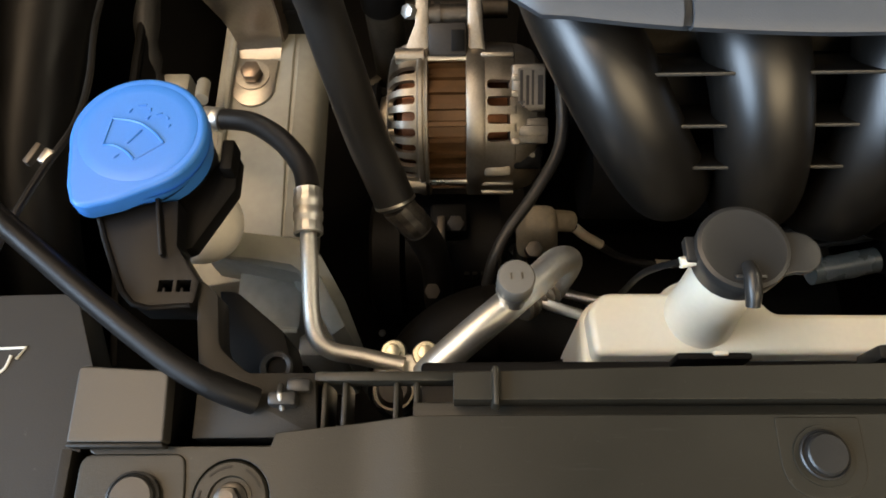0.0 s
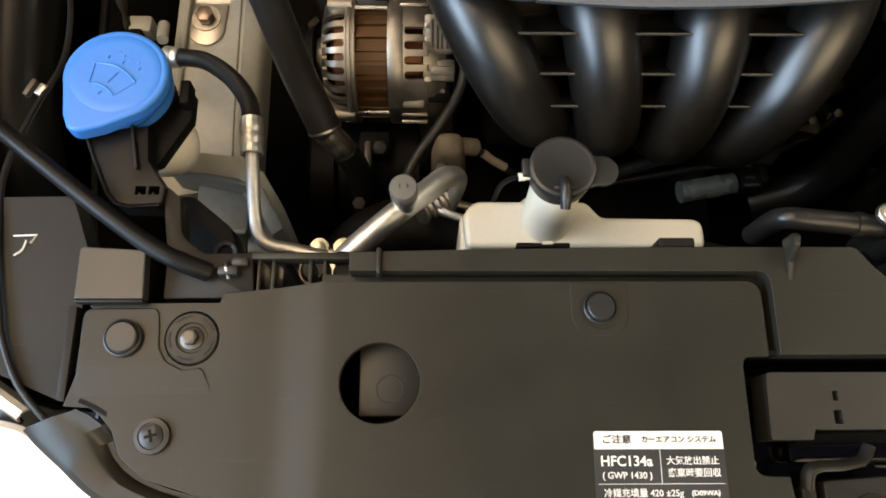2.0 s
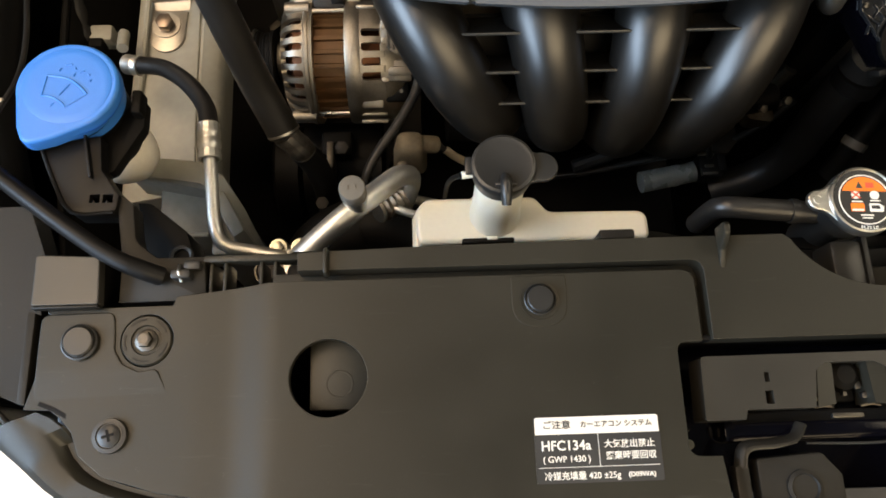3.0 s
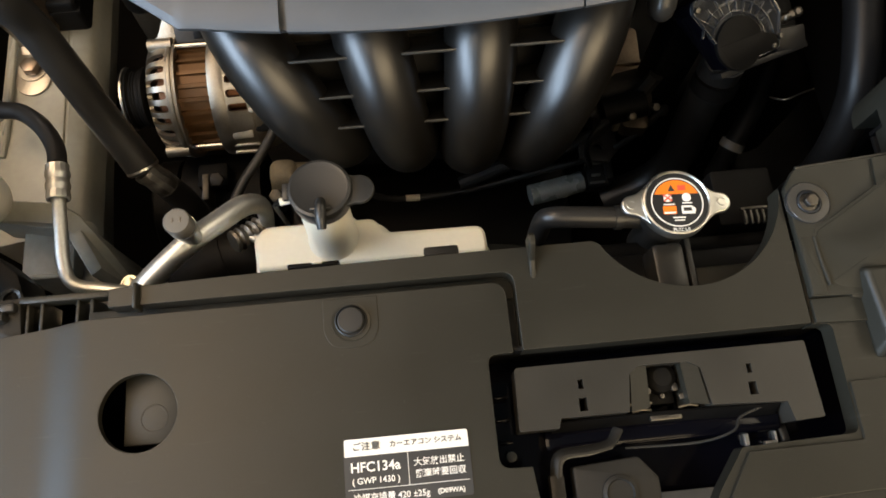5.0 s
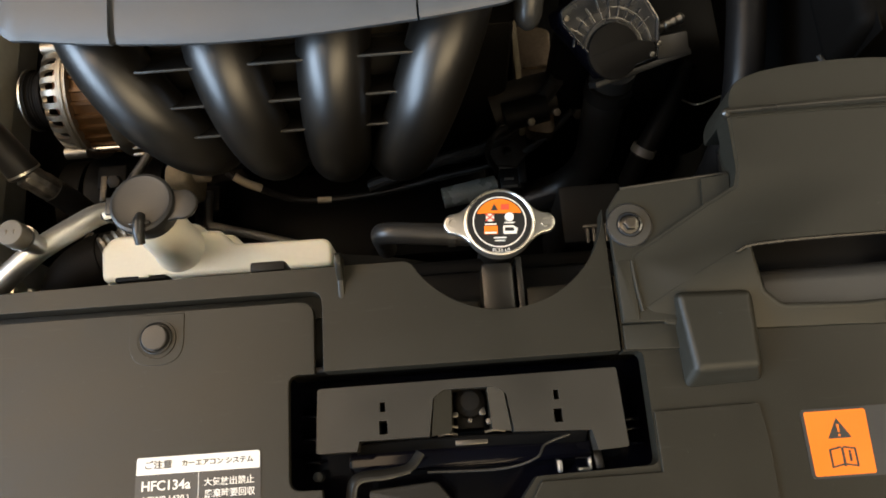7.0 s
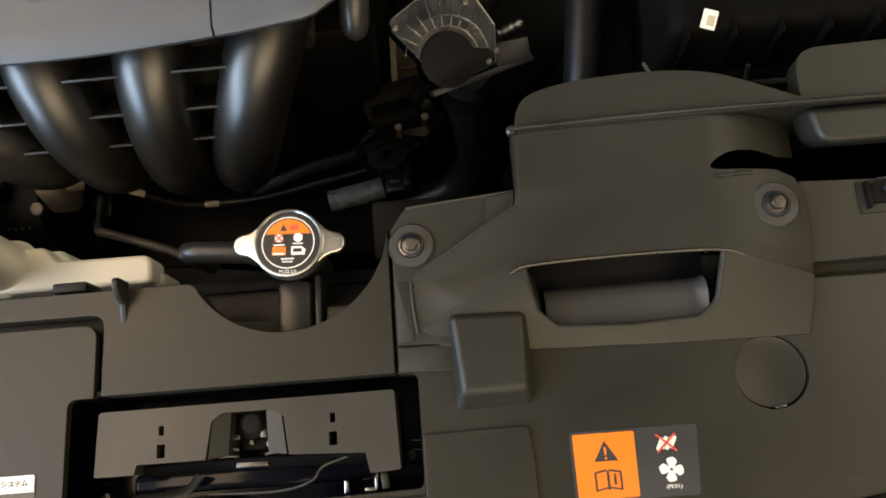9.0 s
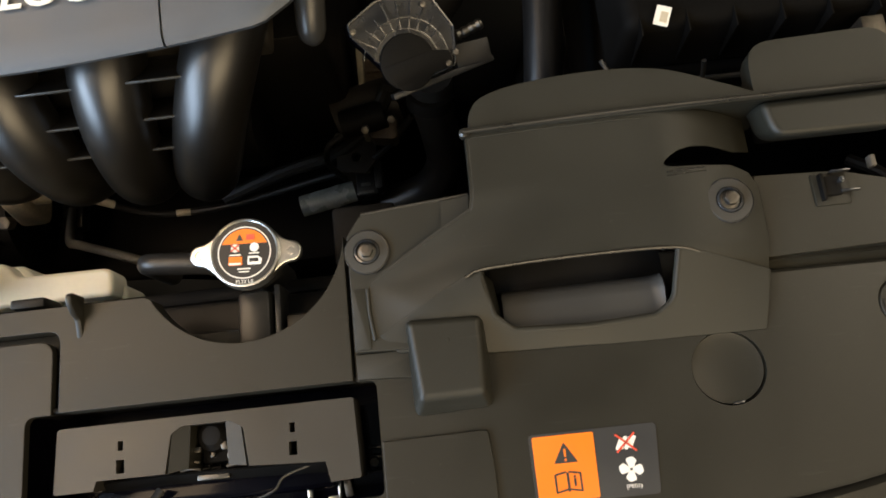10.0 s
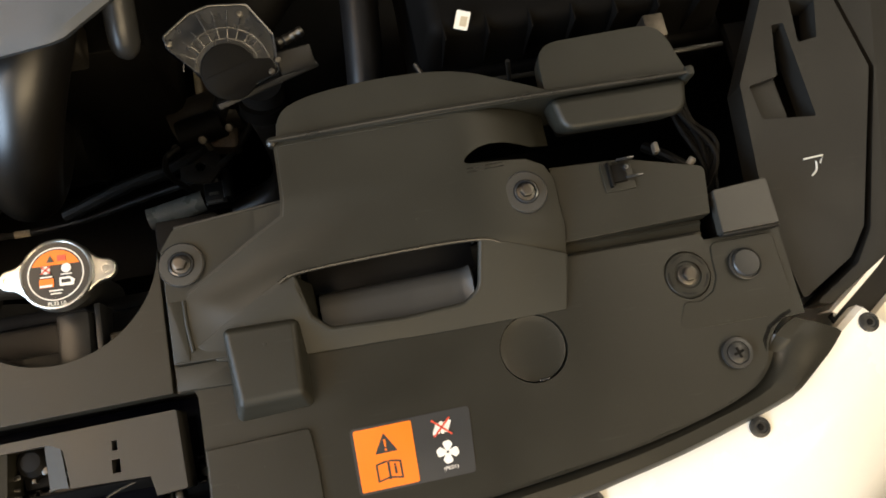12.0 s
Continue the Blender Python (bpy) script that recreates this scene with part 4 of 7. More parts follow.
def draped(outline, thick, f, holes=(), step=0.01, bevel=0.001):
    xs, ys = [p[0] for p in outline], [p[1] for p in outline]
    cuts = [("x", v) for v in np.arange(min(xs) + step, max(xs), step)] + [("y", v) for v in np.arange(min(ys) + step, max(ys), step)]
    return drape(plate(outline, -thick, 0.0, holes, bevel, 2, cuts=cuts), f)


FOOT = [(0.1240, 0.0125), (0.1225, 0.0300), (0.1225, 0.0460), (0.1260, 0.0525), (0.1412, 0.0605), (0.1578, 0.0700), (0.1745, 0.0795), (0.1996, 0.0925), (0.2020, 0.1040)]
top_out = [(0.1640, 0.0330), (0.1880, 0.0450), (0.2050, 0.0500), (0.2680, 0.0515), (0.3300, 0.0500), (0.3520, 0.0430), (0.3955, 0.0285), (0.3985, 0.055), (0.3985, 0.0900), (0.3930, 0.0995),
           (0.3800, 0.1050), (0.3400, 0.1060), (0.3350, 0.1070), (0.3335, 0.1085), (0.3350, 0.1110), (0.3395, 0.1145), (0.3460, 0.1180), (0.3550, 0.1205), (0.3680, 0.1215), (0.3900, 0.1195), (0.4080, 0.1240), (0.4085, 0.1490), (0.203, 0.1500)] + FOOT[::-1]


def duct_z(x, y):
    z = 0.902 + 0.020 * min(1.0, max(0.0, (y + 0.006) / 0.056)) - 0.0006
    inside = min((x - 0.1248) * 0.467 - (y - 0.052) * 0.884, x - 0.1235)
    inside = min(1.0, max(0.0, inside / 0.050))
    ease = min(1.0, max(0.0, (0.1040 - y) / 0.054))
    low = min(z, 0.9068)
    return z - (z - low) * ease * (1 - inside * inside * (3 - 2 * inside))



def top_z(x, y):
    z = duct_z(x, y)
    if x > 0.330:
        z -= 6.5 * (x - 0.330) ** 2 * (1.0 if y > 0.108 else 0.45)
    return z


def apron_z(x, y):
    return min(duct_z(x, y), 0.9214) - (2.9 * (x - 0.330) ** 2 * max(0.0, (duct_z(x, y) - 0.9025) / 0.019) if x > 0.330 else 0.0) + 0.0004


part("top_skin", draped(top_out, 0.0018, top_z, (), 0.005, 0.0006), DUCT, duct, weighted=True)
mouth_edge = fillet([(0.1995, 0.0485), (0.2062, 0.0195, 0.008), (0.2185, 0.0088, 0.010), (0.2700, 0.0062, 0.020), (0.3150, 0.0080, 0.012), (0.3275, 0.0170, 0.014), (0.3335, 0.0490)])
apron_out = [(0.1275, 0.0150), (0.140, 0.002), (0.204, -0.0045), (0.300, -0.0075), (0.3862, -0.0085), (0.3952, 0.0305), (0.3520, 0.0450)] + mouth_edge[::-1] + [(0.1880, 0.0470), (0.1640, 0.0350)]
part("front_apron", draped(apron_out, 0.0025, apron_z, (), 0.012), DUCT, duct, weighted=True)
part("mouth_floor", loft([[(x, y, z + 0.006 * max(0.0, (x - 0.315) / 0.0085) ** 2 * (1.0 if y > 0.012 else 0.0)) for x in (0.2135, 0.23, 0.25, 0.27, 0.29, 0.305, 0.315, 0.320, 0.3235)] for y, z in ((0.0020, 0.8990), (0.010, 0.8990), (0.026, 0.8978), (0.0330, 0.8962), (0.0362, 0.8935), (0.0385, 0.889), (0.0400, 0.875))], thick=0.002), SCOOP, duct, "grey floor inside the scoop")
part("mouth_wall", loft([[(0.2015, 0.0480, 0.917), (0.2065, 0.0210, 0.905), (0.2120, 0.0140, 0.901)], [(0.2090, 0.0480, 0.885), (0.2125, 0.0230, 0.890), (0.2160, 0.0140, 0.896)]], thick=0.001), DUCT, duct)
# throat floor and back darker than the duct: inner shade put into the colour
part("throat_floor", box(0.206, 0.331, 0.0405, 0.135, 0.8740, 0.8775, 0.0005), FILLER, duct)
part("mouth_roll", tube([(x, y, apron_z(x, y) - 0.0022) for x, y in mouth_edge], 0.0024, 10, smooth_line=False), DUCT, duct)
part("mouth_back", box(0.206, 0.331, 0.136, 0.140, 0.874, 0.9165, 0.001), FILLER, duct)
for x in (0.2050, 0.3320):
    part("mouth_side", box(x - 0.001, x + 0.001, 0.056, 0.135, 0.885, 0.914, 0.0005), DUCT, duct)
part("scoop_lip", tube([(0.190, 0.0455, 0.9195), (0.205, 0.0497, 0.9210), (0.268, 0.0512, 0.9214), (0.330, 0.0497, 0.9210), (0.352, 0.0428, 0.9165)], 0.0013, 8), SMOOTHEDGE, duct)
flank = FOOT + [(0.2024, 0.1150), (0.2028, 0.1300), (0.2030, 0.1500)]
part("left_skirt", loft([[(x, y, top_z(x, y) - 0.0006) for x, y in flank], [(x - 0.0005, y, 0.900) for x, y in flank]], thick=0.002), DUCT, duct)
tab_out = fillet([(0.1105, 0.0050), (0.1100, 0.0870, 0.006), (0.121, 0.1030, 0.012), (0.1990, 0.1085, 0.002), (0.204, 0.050), (0.150, 0.0035)])
part("mounting_tab", plate(tab_out, 0.8995, 0.9065, (), 0.0015), DUCT, duct, weighted=True)
part("tab_step", plate(fillet([(0.1112, 0.0065), (0.1112, 0.0485, 0.002), (0.1208, 0.0485, 0.002), (0.1225, 0.0065, 0.002)]), 0.906, 0.9072, (), 0.0007), DUCT, duct)
part("tab_ridge", tube([(0.1222, 0.0480, 0.9068), (0.1228, 0.0300, 0.9072), (0.1250, 0.0120, 0.9072)], 0.0014, 8), DUCT, duct)
part("tab_facet", loft([[(0.1790, 0.1040, 0.9068), (0.1770, 0.0830, 0.9068)], [(0.1990, 0.1062, 0.9080), (0.1975, 0.0940, 0.9080)]], thick=-0.002), DUCT, duct)
part("tab_edge", tube([(0.1215, 0.1022, 0.9062), (0.1600, 0.1052, 0.9064), (0.1985, 0.1080, 0.9066)], 0.0011, 8), SMOOTHEDGE, duct)
foot = fillet([(0.1105, 0.0040), (0.160, 0.0040), (0.160, -0.0150), (0.1105, -0.0128)], 0.001)
part("foot", plate(foot, 0.899, 0.9032, (), 0.001), DUCT, duct)
lobe = [(p.x, p.y) for p in lerp_curve([(0.2040, 0.1500), (0.2055, 0.1620), (0.2150, 0.1745), (0.2450, 0.1822), (0.3000, 0.1850), (0.3450, 0.1800), (0.3850, 0.1640), (0.4100, 0.1525), (0.4200, 0.1495)], 44)]
part("rear_lobe", plate(lobe, 0.86, 0.9200, (), 0.006, 4), DUCT, duct, weighted=True)
part("seam_flange", box(0.2000, 0.5170, 0.1470, 0.1512, 0.9185, 0.9238, 0.0008), DUCT, duct)
part("seam_edge", tube([(0.2000, 0.1480, 0.9240), (0.33, 0.1496, 0.9245), (0.5165, 0.1470, 0.9245)], 0.0016, 8), SMOOTHEDGE, duct)
part("seam_crease", tube([(0.2045, 0.1440, 0.9216), (0.26, 0.1448, 0.9216), (0.325, 0.1440, 0.9214), (0.365, 0.1410, 0.9130)], 0.0008, 6), DUCT, duct)
for y, r in ((0.1022, 0.0006), (0.0995, 0.0005)):
    part("slit_crease", tube([(0.3345, y, top_z(0.3345, y) + 0.0002), (0.348, y + 0.0010, top_z(0.348, y + 0.001) + 0.0003), (0.362, y + 0.0018, top_z(0.362, y + 0.0018) - 0.0002)], r, 6), SMOOTHEDGE, duct)
part("seam_end", lathe([(0, 0), (0.0035, 0.0), (0.0035, 0.005), (0.002, 0.0065), (0, 0.0065)], (0.2005, 0.1475, 0.9185), seg=16), SMOOTHEDGE, duct)
block = thing("duct_resonator_box", (0.174, -0.006, 0.895), "square matt black plastic box raised on the cover", "plastic box")
part("shell", block8([(0.1458, -0.0425), (0.2000, -0.0405), (0.2015, 0.0225), (0.1450, 0.0240)], [(0.1522, -0.0312), (0.1952, -0.0308), (0.1968, 0.0195), (0.1470, 0.0214)], 0.8985, 0.9160, 0.0045, 4), DUCT, block, weighted=True)
part("moulding_pip", lathe([(0.0014, 0.0), (0.0011, 0.0005), (0, 0.0006)], (0.1740, 0.0060, 0.9158), seg=14), DUCT, block)
for x, y, z in ((0.1240, 0.0740, 0.9072), (0.3735, 0.0785, 0.9172)):
    b = cover_bolt(x, y, z, 0.0158, "zinc bolt with a clear plastic washer on the intake duct", "duct bolts", mat=CLEARWASHER)
    part("washer_rim", lathe([(0.0151, 0.0004), (0.0158, 0.0012), (0.0162, 0.0004), (0.0161, -0.0012)], (x, y, z), seg=40), SMOKED, b)
    part("collar", lathe([(0.0090, 0.0012), (0.0086, 0.0026), (0.0074, 0.0030), (0.0068, 0.0022)], (x, y, z), seg=32), SMOKED, b)

clip = thing("cable_clip", (0.446, 0.083, 0.903), "black plastic cable clip standing on the cover", "clip")
part("foot", box(0.4360, 0.4600, 0.0705, 0.0935, 0.9030, 0.9050, 0.0008), COVER, clip)
part("socket", box(0.4425, 0.4540, 0.0765, 0.0905, 0.9045, 0.9085, 0.001), DARK, clip)
part("prong", box(0.4480, 0.4615, 0.0925, 0.0938, 0.9060, 0.9110, 0.0004), SMOKED, clip)
part("prong", box(0.4520, 0.4650, 0.0778, 0.0792, 0.9060, 0.9110, 0.0004), SMOKED, clip)
part("pin", lathe([(0, 0), (0.0022, 0), (0.0020, 0.004), (0, 0.005)], (0.4535, 0.0862, 0.9080), seg=14), SMOKED, clip)
part("spine", box(0.4400, 0.4425, 0.0735, 0.0925, 0.9045, 0.9100, 0.0006), DARK, clip)

# box behind the duct and the air cleaner
ecu = thing("control_box", (0.462, 0.155, 0.84), "matt black plastic box in two halves behind the radiator cover", "plastic box")
part("front_half", plate(fillet([(0.4085, 0.1466), (0.4130, 0.1190, 0.013), (0.5095, 0.1172, 0.016), (0.5165, 0.1466)]), 0.884, 0.9180, (), 0.006, 4, m=Matrix(((1, 0, 0, 0), (0, 1, -0.30, 0.30 * 0.918), (0, 0, 1, 0), (0, 0, 0, 1)))), DUCT, ecu, weighted=True)
part("rear_half", plate(fillet([(0.4060, 0.1495, 0.002), (0.4070, 0.1935, 0.020), (0.5070, 0.1955, 0.022), (0.5190, 0.1495, 0.003)]), 0.9000, 0.9170, (), 0.0055, 4), DUCT, ecu, weighted=True)
part("core", box(0.4200, 0.5080, 0.1350, 0.1880, 0.862, 0.902, 0.004), DARK, ecu)
part("hinge", box(0.5130, 0.5200, 0.1440, 0.1520, 0.905, 0.9265, 0.002), DUCT, ecu)

airbox = thing("air_cleaner", (0.46, 0.30, 0.55), "black ribbed plastic air cleaner housing with a paper tag", "air cleaner")
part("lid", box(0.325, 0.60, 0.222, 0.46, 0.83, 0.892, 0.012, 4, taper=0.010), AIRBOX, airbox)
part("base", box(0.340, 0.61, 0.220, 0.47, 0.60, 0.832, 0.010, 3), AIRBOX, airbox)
part("rim", tube([(0.324, 0.236, 0.836), (0.333, 0.216, 0.836), (0.352, 0.210, 0.836), (0.60, 0.208, 0.836)], 0.0024, 8), SMOKE, airbox)
for x in (0.331, 0.402, 0.474):
    part("clamp", tube([(x + 0.003, 0.2065, 0.812), (x, 0.2055, 0.836), (x - 0.004, 0.2120, 0.862)], 0.0020, 8, 4), SMOKE, airbox)
for k in range(7):
    x = 0.345 + 0.036 * k
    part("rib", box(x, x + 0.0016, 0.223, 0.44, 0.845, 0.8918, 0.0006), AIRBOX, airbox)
tagp = part("paper_tag", plate(fillet([(-0.0056, -0.0085), (0.0056, -0.0085), (0.0056, 0.0085), (-0.0056, 0.0085)], 0.001), 0, 0.0006, (), 0.0, m=Matrix.Translation((0.3612, 0.2355, 0.8962)) @ pose(0, 0, 0, 0, 0, -22)), LABELWHITE, airbox, "white printed paper tag")
part("print_bar", plate([(-0.0015, -0.0055), (0.0040, -0.0055), (0.0040, 0.0035), (-0.0015, 0.0035)], 0, 0.0003, (), 0.0, m=Matrix.Translation((0.3612, 0.2355, 0.8967)) @ pose(0, 0, 0, 0, 0, -22)), IVORY, tagp)
# harness by the control box
h = thing("wiring_harness", (0.54, 0.14, 0.80), "black taped wiring harness beside the control box", "wiring harness")
rng = random.Random(5)
for k in range(9):
    d = [rng.uniform(-0.0075, 0.0075) for _ in range(12)]
    part("wire", tube([(0.515 + d[0], 0.215, 0.855 + d[1]), (0.528 + d[2], 0.182 + d[3], 0.870 + d[4]), (0.528 + d[5], 0.142 + d[6], 0.866 + d[7]), (0.543 + d[8], 0.102 + d[9], 0.862 + d[10]), (0.538 + d[11], 0.060, 0.846), (0.525, 0.02, 0.80)], 0.0022, 7, 6, ridge=0.0003, pitch=0.004), DARK, h)
part("loom", tube([(0.503, 0.125, 0.835), (0.518, 0.105, 0.850), (0.535, 0.085, 0.848), (0.53, 0.05, 0.83)], 0.0045, 10), DARK, h)
part("clip", box(0.4875, 0.4915, 0.0995, 0.1085, 0.884, 0.8915, 0.0012), GREYCAP, h, "pale plastic clip")
part("connector", lathe([(0, 0), (0.0032, 0), (0.0032, 0.004), (0.0024, 0.006), (0, 0.006)], (0.5105, 0.0850, 0.892), (0.5, 0.6, 0.5), 16), GREYCAP, h)
part("connector", box(0.512, 0.530, 0.200, 0.222, 0.86, 0.885, 0.002), CASTDARK, h)

# ---------------------------------------------------------------- engine: block, manifold, cover
engine = thing("engine_block", (-0.1, 0.5, 0.3), "near-black engine block behind the manifold, shade put into its colour", "engine")
# block, head and sump are coloured near-black for the shade they lie in
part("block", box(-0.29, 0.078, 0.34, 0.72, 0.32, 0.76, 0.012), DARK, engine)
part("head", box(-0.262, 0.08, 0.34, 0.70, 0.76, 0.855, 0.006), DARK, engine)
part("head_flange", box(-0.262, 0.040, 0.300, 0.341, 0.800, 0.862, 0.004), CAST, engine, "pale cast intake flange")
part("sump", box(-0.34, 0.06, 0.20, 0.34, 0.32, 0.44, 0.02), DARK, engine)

manifold = thing("intake_manifold", (-0.13, 0.25, 0.50), "satin black plastic intake manifold with four curved runners", "intake manifold")
TOPS, LOWS = (-0.303, -0.192, -0.087, 0.020), (-0.205, -0.155, -0.104, -0.055)


def runner_line(i):
    a, b = TOPS[i], LOWS[i]
    mix = lambda s: a + (b - a) * s
    k = (0.020, 0.012, 0.007, 0.005)[i]
    return [(mix(-0.15), 0.380, 0.863), (mix(0.0), 0.315, 0.863), (mix(0.22), 0.267, 0.850), (mix(0.50), 0.229 + 0.3 * k, 0.814), (mix(0.78), 0.209 + k, 0.762 + 0.3 * k), (mix(0.92), 0.221 + 2 * k, 0.720 + k), (mix(0.98), 0.250 + 2.8 * k, 0.684 + 2 * k), (mix(1.0), 0.295 + 3 * k, 0.662 + 2 * k)]


for i in range(4):
    part("runner", tube(runner_line(i), [0.0330, 0.0330, 0.0322, 0.0310, 0.0297, 0.029, 0.028, 0.028], 28, 8), MANIFOLD, manifold)
part("plenum", tube([(-0.26, 0.315, 0.625), (-0.13, 0.315, 0.62), (-0.02, 0.315, 0.625)], 0.045, 24, 4), DARK, manifold)
RIBS = ((0.2510, 0.8665), (0.2308, 0.8385), (0.2145, 0.8130))
for i in range(3):
    la, lb = curve(runner_line(i), 12), curve(runner_line(i + 1), 12)
    for y, z in RIBS:
        xa = min(la, key=lambda p: abs(p.z - z + 0.012) + abs(p.y - y)).x
        xb = min(lb, key=lambda p: abs(p.z - z + 0.012) + abs(p.y - y)).x
        m = Matrix.Translation((0, y, z)) @ pose(0, 0, 0, -38)
        # each web is near-black for shade, its front edge paler for caught light
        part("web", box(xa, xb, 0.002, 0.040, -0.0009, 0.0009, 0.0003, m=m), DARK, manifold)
        part("web_edge", box(xa, xb, 0.0, 0.0022, -0.0011, 0.0011, 0.0004, m=m), FOAM, manifold, "front edge of a thin stiffening web, coloured paler for the light on it")
    # added dark sheet that gives the shade between two runners
    part("web_shade_sheet", loft([[(curve(runner_line(j), 12)[k].x, curve(runner_line(j), 12)[k].y + 0.026, curve(runner_line(j), 12)[k].z - 0.030) for k in range(20, 72, 4)] for j in (i, i + 1)], thick=0.002), DARK, manifold)

ecover = thing("engine_cover", (-0.13, 0.42, 0.86), "grey textured plastic engine cover with white lettering", "engine cover")


def cover_front(x):
    u = (x + 0.13) / 0.22
    return 0.2470 - 0.0025 * min(1.0, max(0.0, -0.05 - x) / 0.12) + 0.0200 * min(abs(u), 0.85) ** 2 + max(0.0, x - 0.058) * 0.72 + max(0.0, -0.328 - x) * 0.78


def ecover_section(x0, x1, n=14):
    rows = []
    for dy, z in ((0.006, 0.9085), (0.001, 0.9125), (0.0, 0.9155), (0.0035, 0.9185), (0.02, 0.9215), (0.06, 0.9275), (0.13, 0.935), (0.25, 0.938), (0.40, 0.93)):
        rows.append([(x, cover_front(x) + dy, z + 0.02 * max(0.0, -0.27 - x)) for x in np.linspace(x0, x1, n)])
    return loft(rows, thick=-0.003)


part("left_shell", ecover_section(-0.3850, -0.2518, 20), ENGCOVER, ecover)
part("centre_shell", ecover_section(-0.2462, -0.0155, 20), ENGCOVER, ecover)
part("recess_strip", loft([[(x, cover_front(x) + dy, z - 0.004) for x in (-0.2530, -0.2455)] for dy, z in ((0.006, 0.9085), (0.003, 0.9155), (0.02, 0.9215), (0.06, 0.9275), (0.13, 0.935), (0.25, 0.938))], thick=-0.002), ENGCOVER, ecover)
part("right_shell", ecover_section(-0.0137, 0.1080), ENGCOVER, ecover)
part("joint", box(-0.2520, -0.2500, 0.262, 0.50, 0.895, 0.910, 0.0005), DARK, ecover)
part("joint", box(-0.0157, -0.0135, 0.266, 0.50, 0.895, 0.910, 0.0005), DARK, ecover)
letters("OLOGY", 0.0285, (0, 0, 0), LABELWHITE, ecover, m=Matrix.Translation((-0.1010, 0.2960, 0.9318)) @ pose(0, 0, 0, 6.5) @ Matrix(((1, 0.22, 0, 0), (0, 1, 0, 0), (0, 0, 1, 0), (0, 0, 0, 1))), wide=1.25, bold=0.0006, deep=0.0005)

# breather tube beside the cover
bt = thing("breather_tube", (0.08, 0.33, 0.79), "smooth dark breather tube beside the engine cover", "tube")
part("tube", tube([(0.090, 0.46, 0.885), (0.087, 0.36, 0.868), (0.083, 0.318, 0.845), (0.081, 0.302, 0.832), (0.081, 0.296, 0.826), (0.081, 0.293, 0.822)], [0.0135, 0.0135, 0.0135, 0.0130, 0.0100, 0.004], 18), SCOOP, bt)

# throttle body
TB = Matrix.Translation((0.1590, 0.2910, 0.803)) @ pose(0, 0, 0, 30, 8, 12)
thr = thing("throttle_body", (0.166, 0.30, 0.74), "black throttle body with a ribbed smoked cover and steel bolts", "throttle body")
housing = fillet([(-0.0470, 0.0300, 0.004), (-0.0190, 0.0440, 0.006), (0.0, 0.0465, 0.006), (0.0325, 0.0400, 0.006), (0.0485, 0.0080, 0.006), (0.0430, -0.0260, 0.004), (-0.0100, -0.0370, 0.004), (-0.0300, -0.0050, 0.006), (-0.0465, 0.0190, 0.004)])
FAN = Vector((-0.001, -0.0140))
part("housing", plate(housing, -0.030, 0.0, (), 0.003, 3, m=TB), GLOSS, thr)
part("rim", plate(housing, 0.0, 0.0050, [[(x * 0.955, 0.002 + (y - 0.002) * 0.945) for x, y in housing]], 0.0010, m=TB), SMOKED, thr, "smoked plastic rim")
part("clear_lid", plate([(x * 0.95, 0.002 + (y - 0.002) * 0.94) for x, y in housing], 0.0004, 0.0022, (), 0.0, m=TB), LID, thr, "smoked clear plastic lid")
part("half_disc", plate(circle(FAN.x, FAN.y, 0.0255, 32), 0.0, 0.0060, (), 0.0014, m=TB), DARK, thr, "matt round actuator cover")
part("lower_panel", plate(fillet([(-0.0255, -0.014), (-0.0150, -0.0345), (0.0410, -0.0255), (0.0385, -0.012), (0.0230, -0.008)], 0.003), 0.0, 0.0063, (), 0.0012, m=TB), DARK, thr)
for r in (0.0300, 0.0395):
    part("arc_rib", plate(circle(FAN.x, FAN.y, r + 0.0005, 32, 5, 165) + circle(FAN.x, FAN.y, r - 0.0005, 32, 165, 5), 0.0, 0.0042, (), 0.0003, m=TB), SMOKED, thr)
for a in range(32, 150, 14):
    c, s = math.cos(radians(a)), math.sin(radians(a))
    far = 0.054 if 55 < a < 110 else 0.047
    part("spoke", plate([(FAN.x + 0.029 * c - 0.0005 * s, FAN.y + 0.029 * s + 0.0005 * c), (FAN.x + 0.029 * c + 0.0005 * s, FAN.y + 0.029 * s - 0.0005 * c),
                         (FAN.x + far * c + 0.0005 * s, FAN.y + far * s - 0.0005 * c), (FAN.x + far * c - 0.0005 * s, FAN.y + far * s + 0.0005 * c)], 0.0, 0.0044, (), 0.0003, m=TB), SMOKED, thr)
UPT = (TB.to_3x3() @ Vector((0, 0, 1))).normalized()
for x, y in ((-0.0435, 0.0222), (0.0238, 0.0318), (0.0440, -0.0150), (0.0355, -0.0235)):
    part("bolt", hexagon(0.0032, 0.003, 0.008, TB @ Vector((x, y, 0)), UPT), BOLT, thr, "steel bolt")
part("flange", box(-0.004, 0.098, -0.0035, 0.0025, -0.020, -0.002, 0.001, m=TB @ Matrix.Translation((-0.016, -0.0405, 0)) @ pose(0, 0, 0, 0, 0, 8)), RUBBER, thr)
part("connector", box(0.0445, 0.0790, -0.0300, -0.0080, -0.018, -0.001, 0.002, m=TB), RUBBER, thr)
part("side_port", tube([TB @ Vector((0.050, -0.001, -0.006)), TB @ Vector((0.060, 0.001, -0.004)), TB @ Vector((0.076, 0.005, -0.002))], 0.0048, 14, 5, ridge=0.0010, pitch=0.007), BOLT, thr)
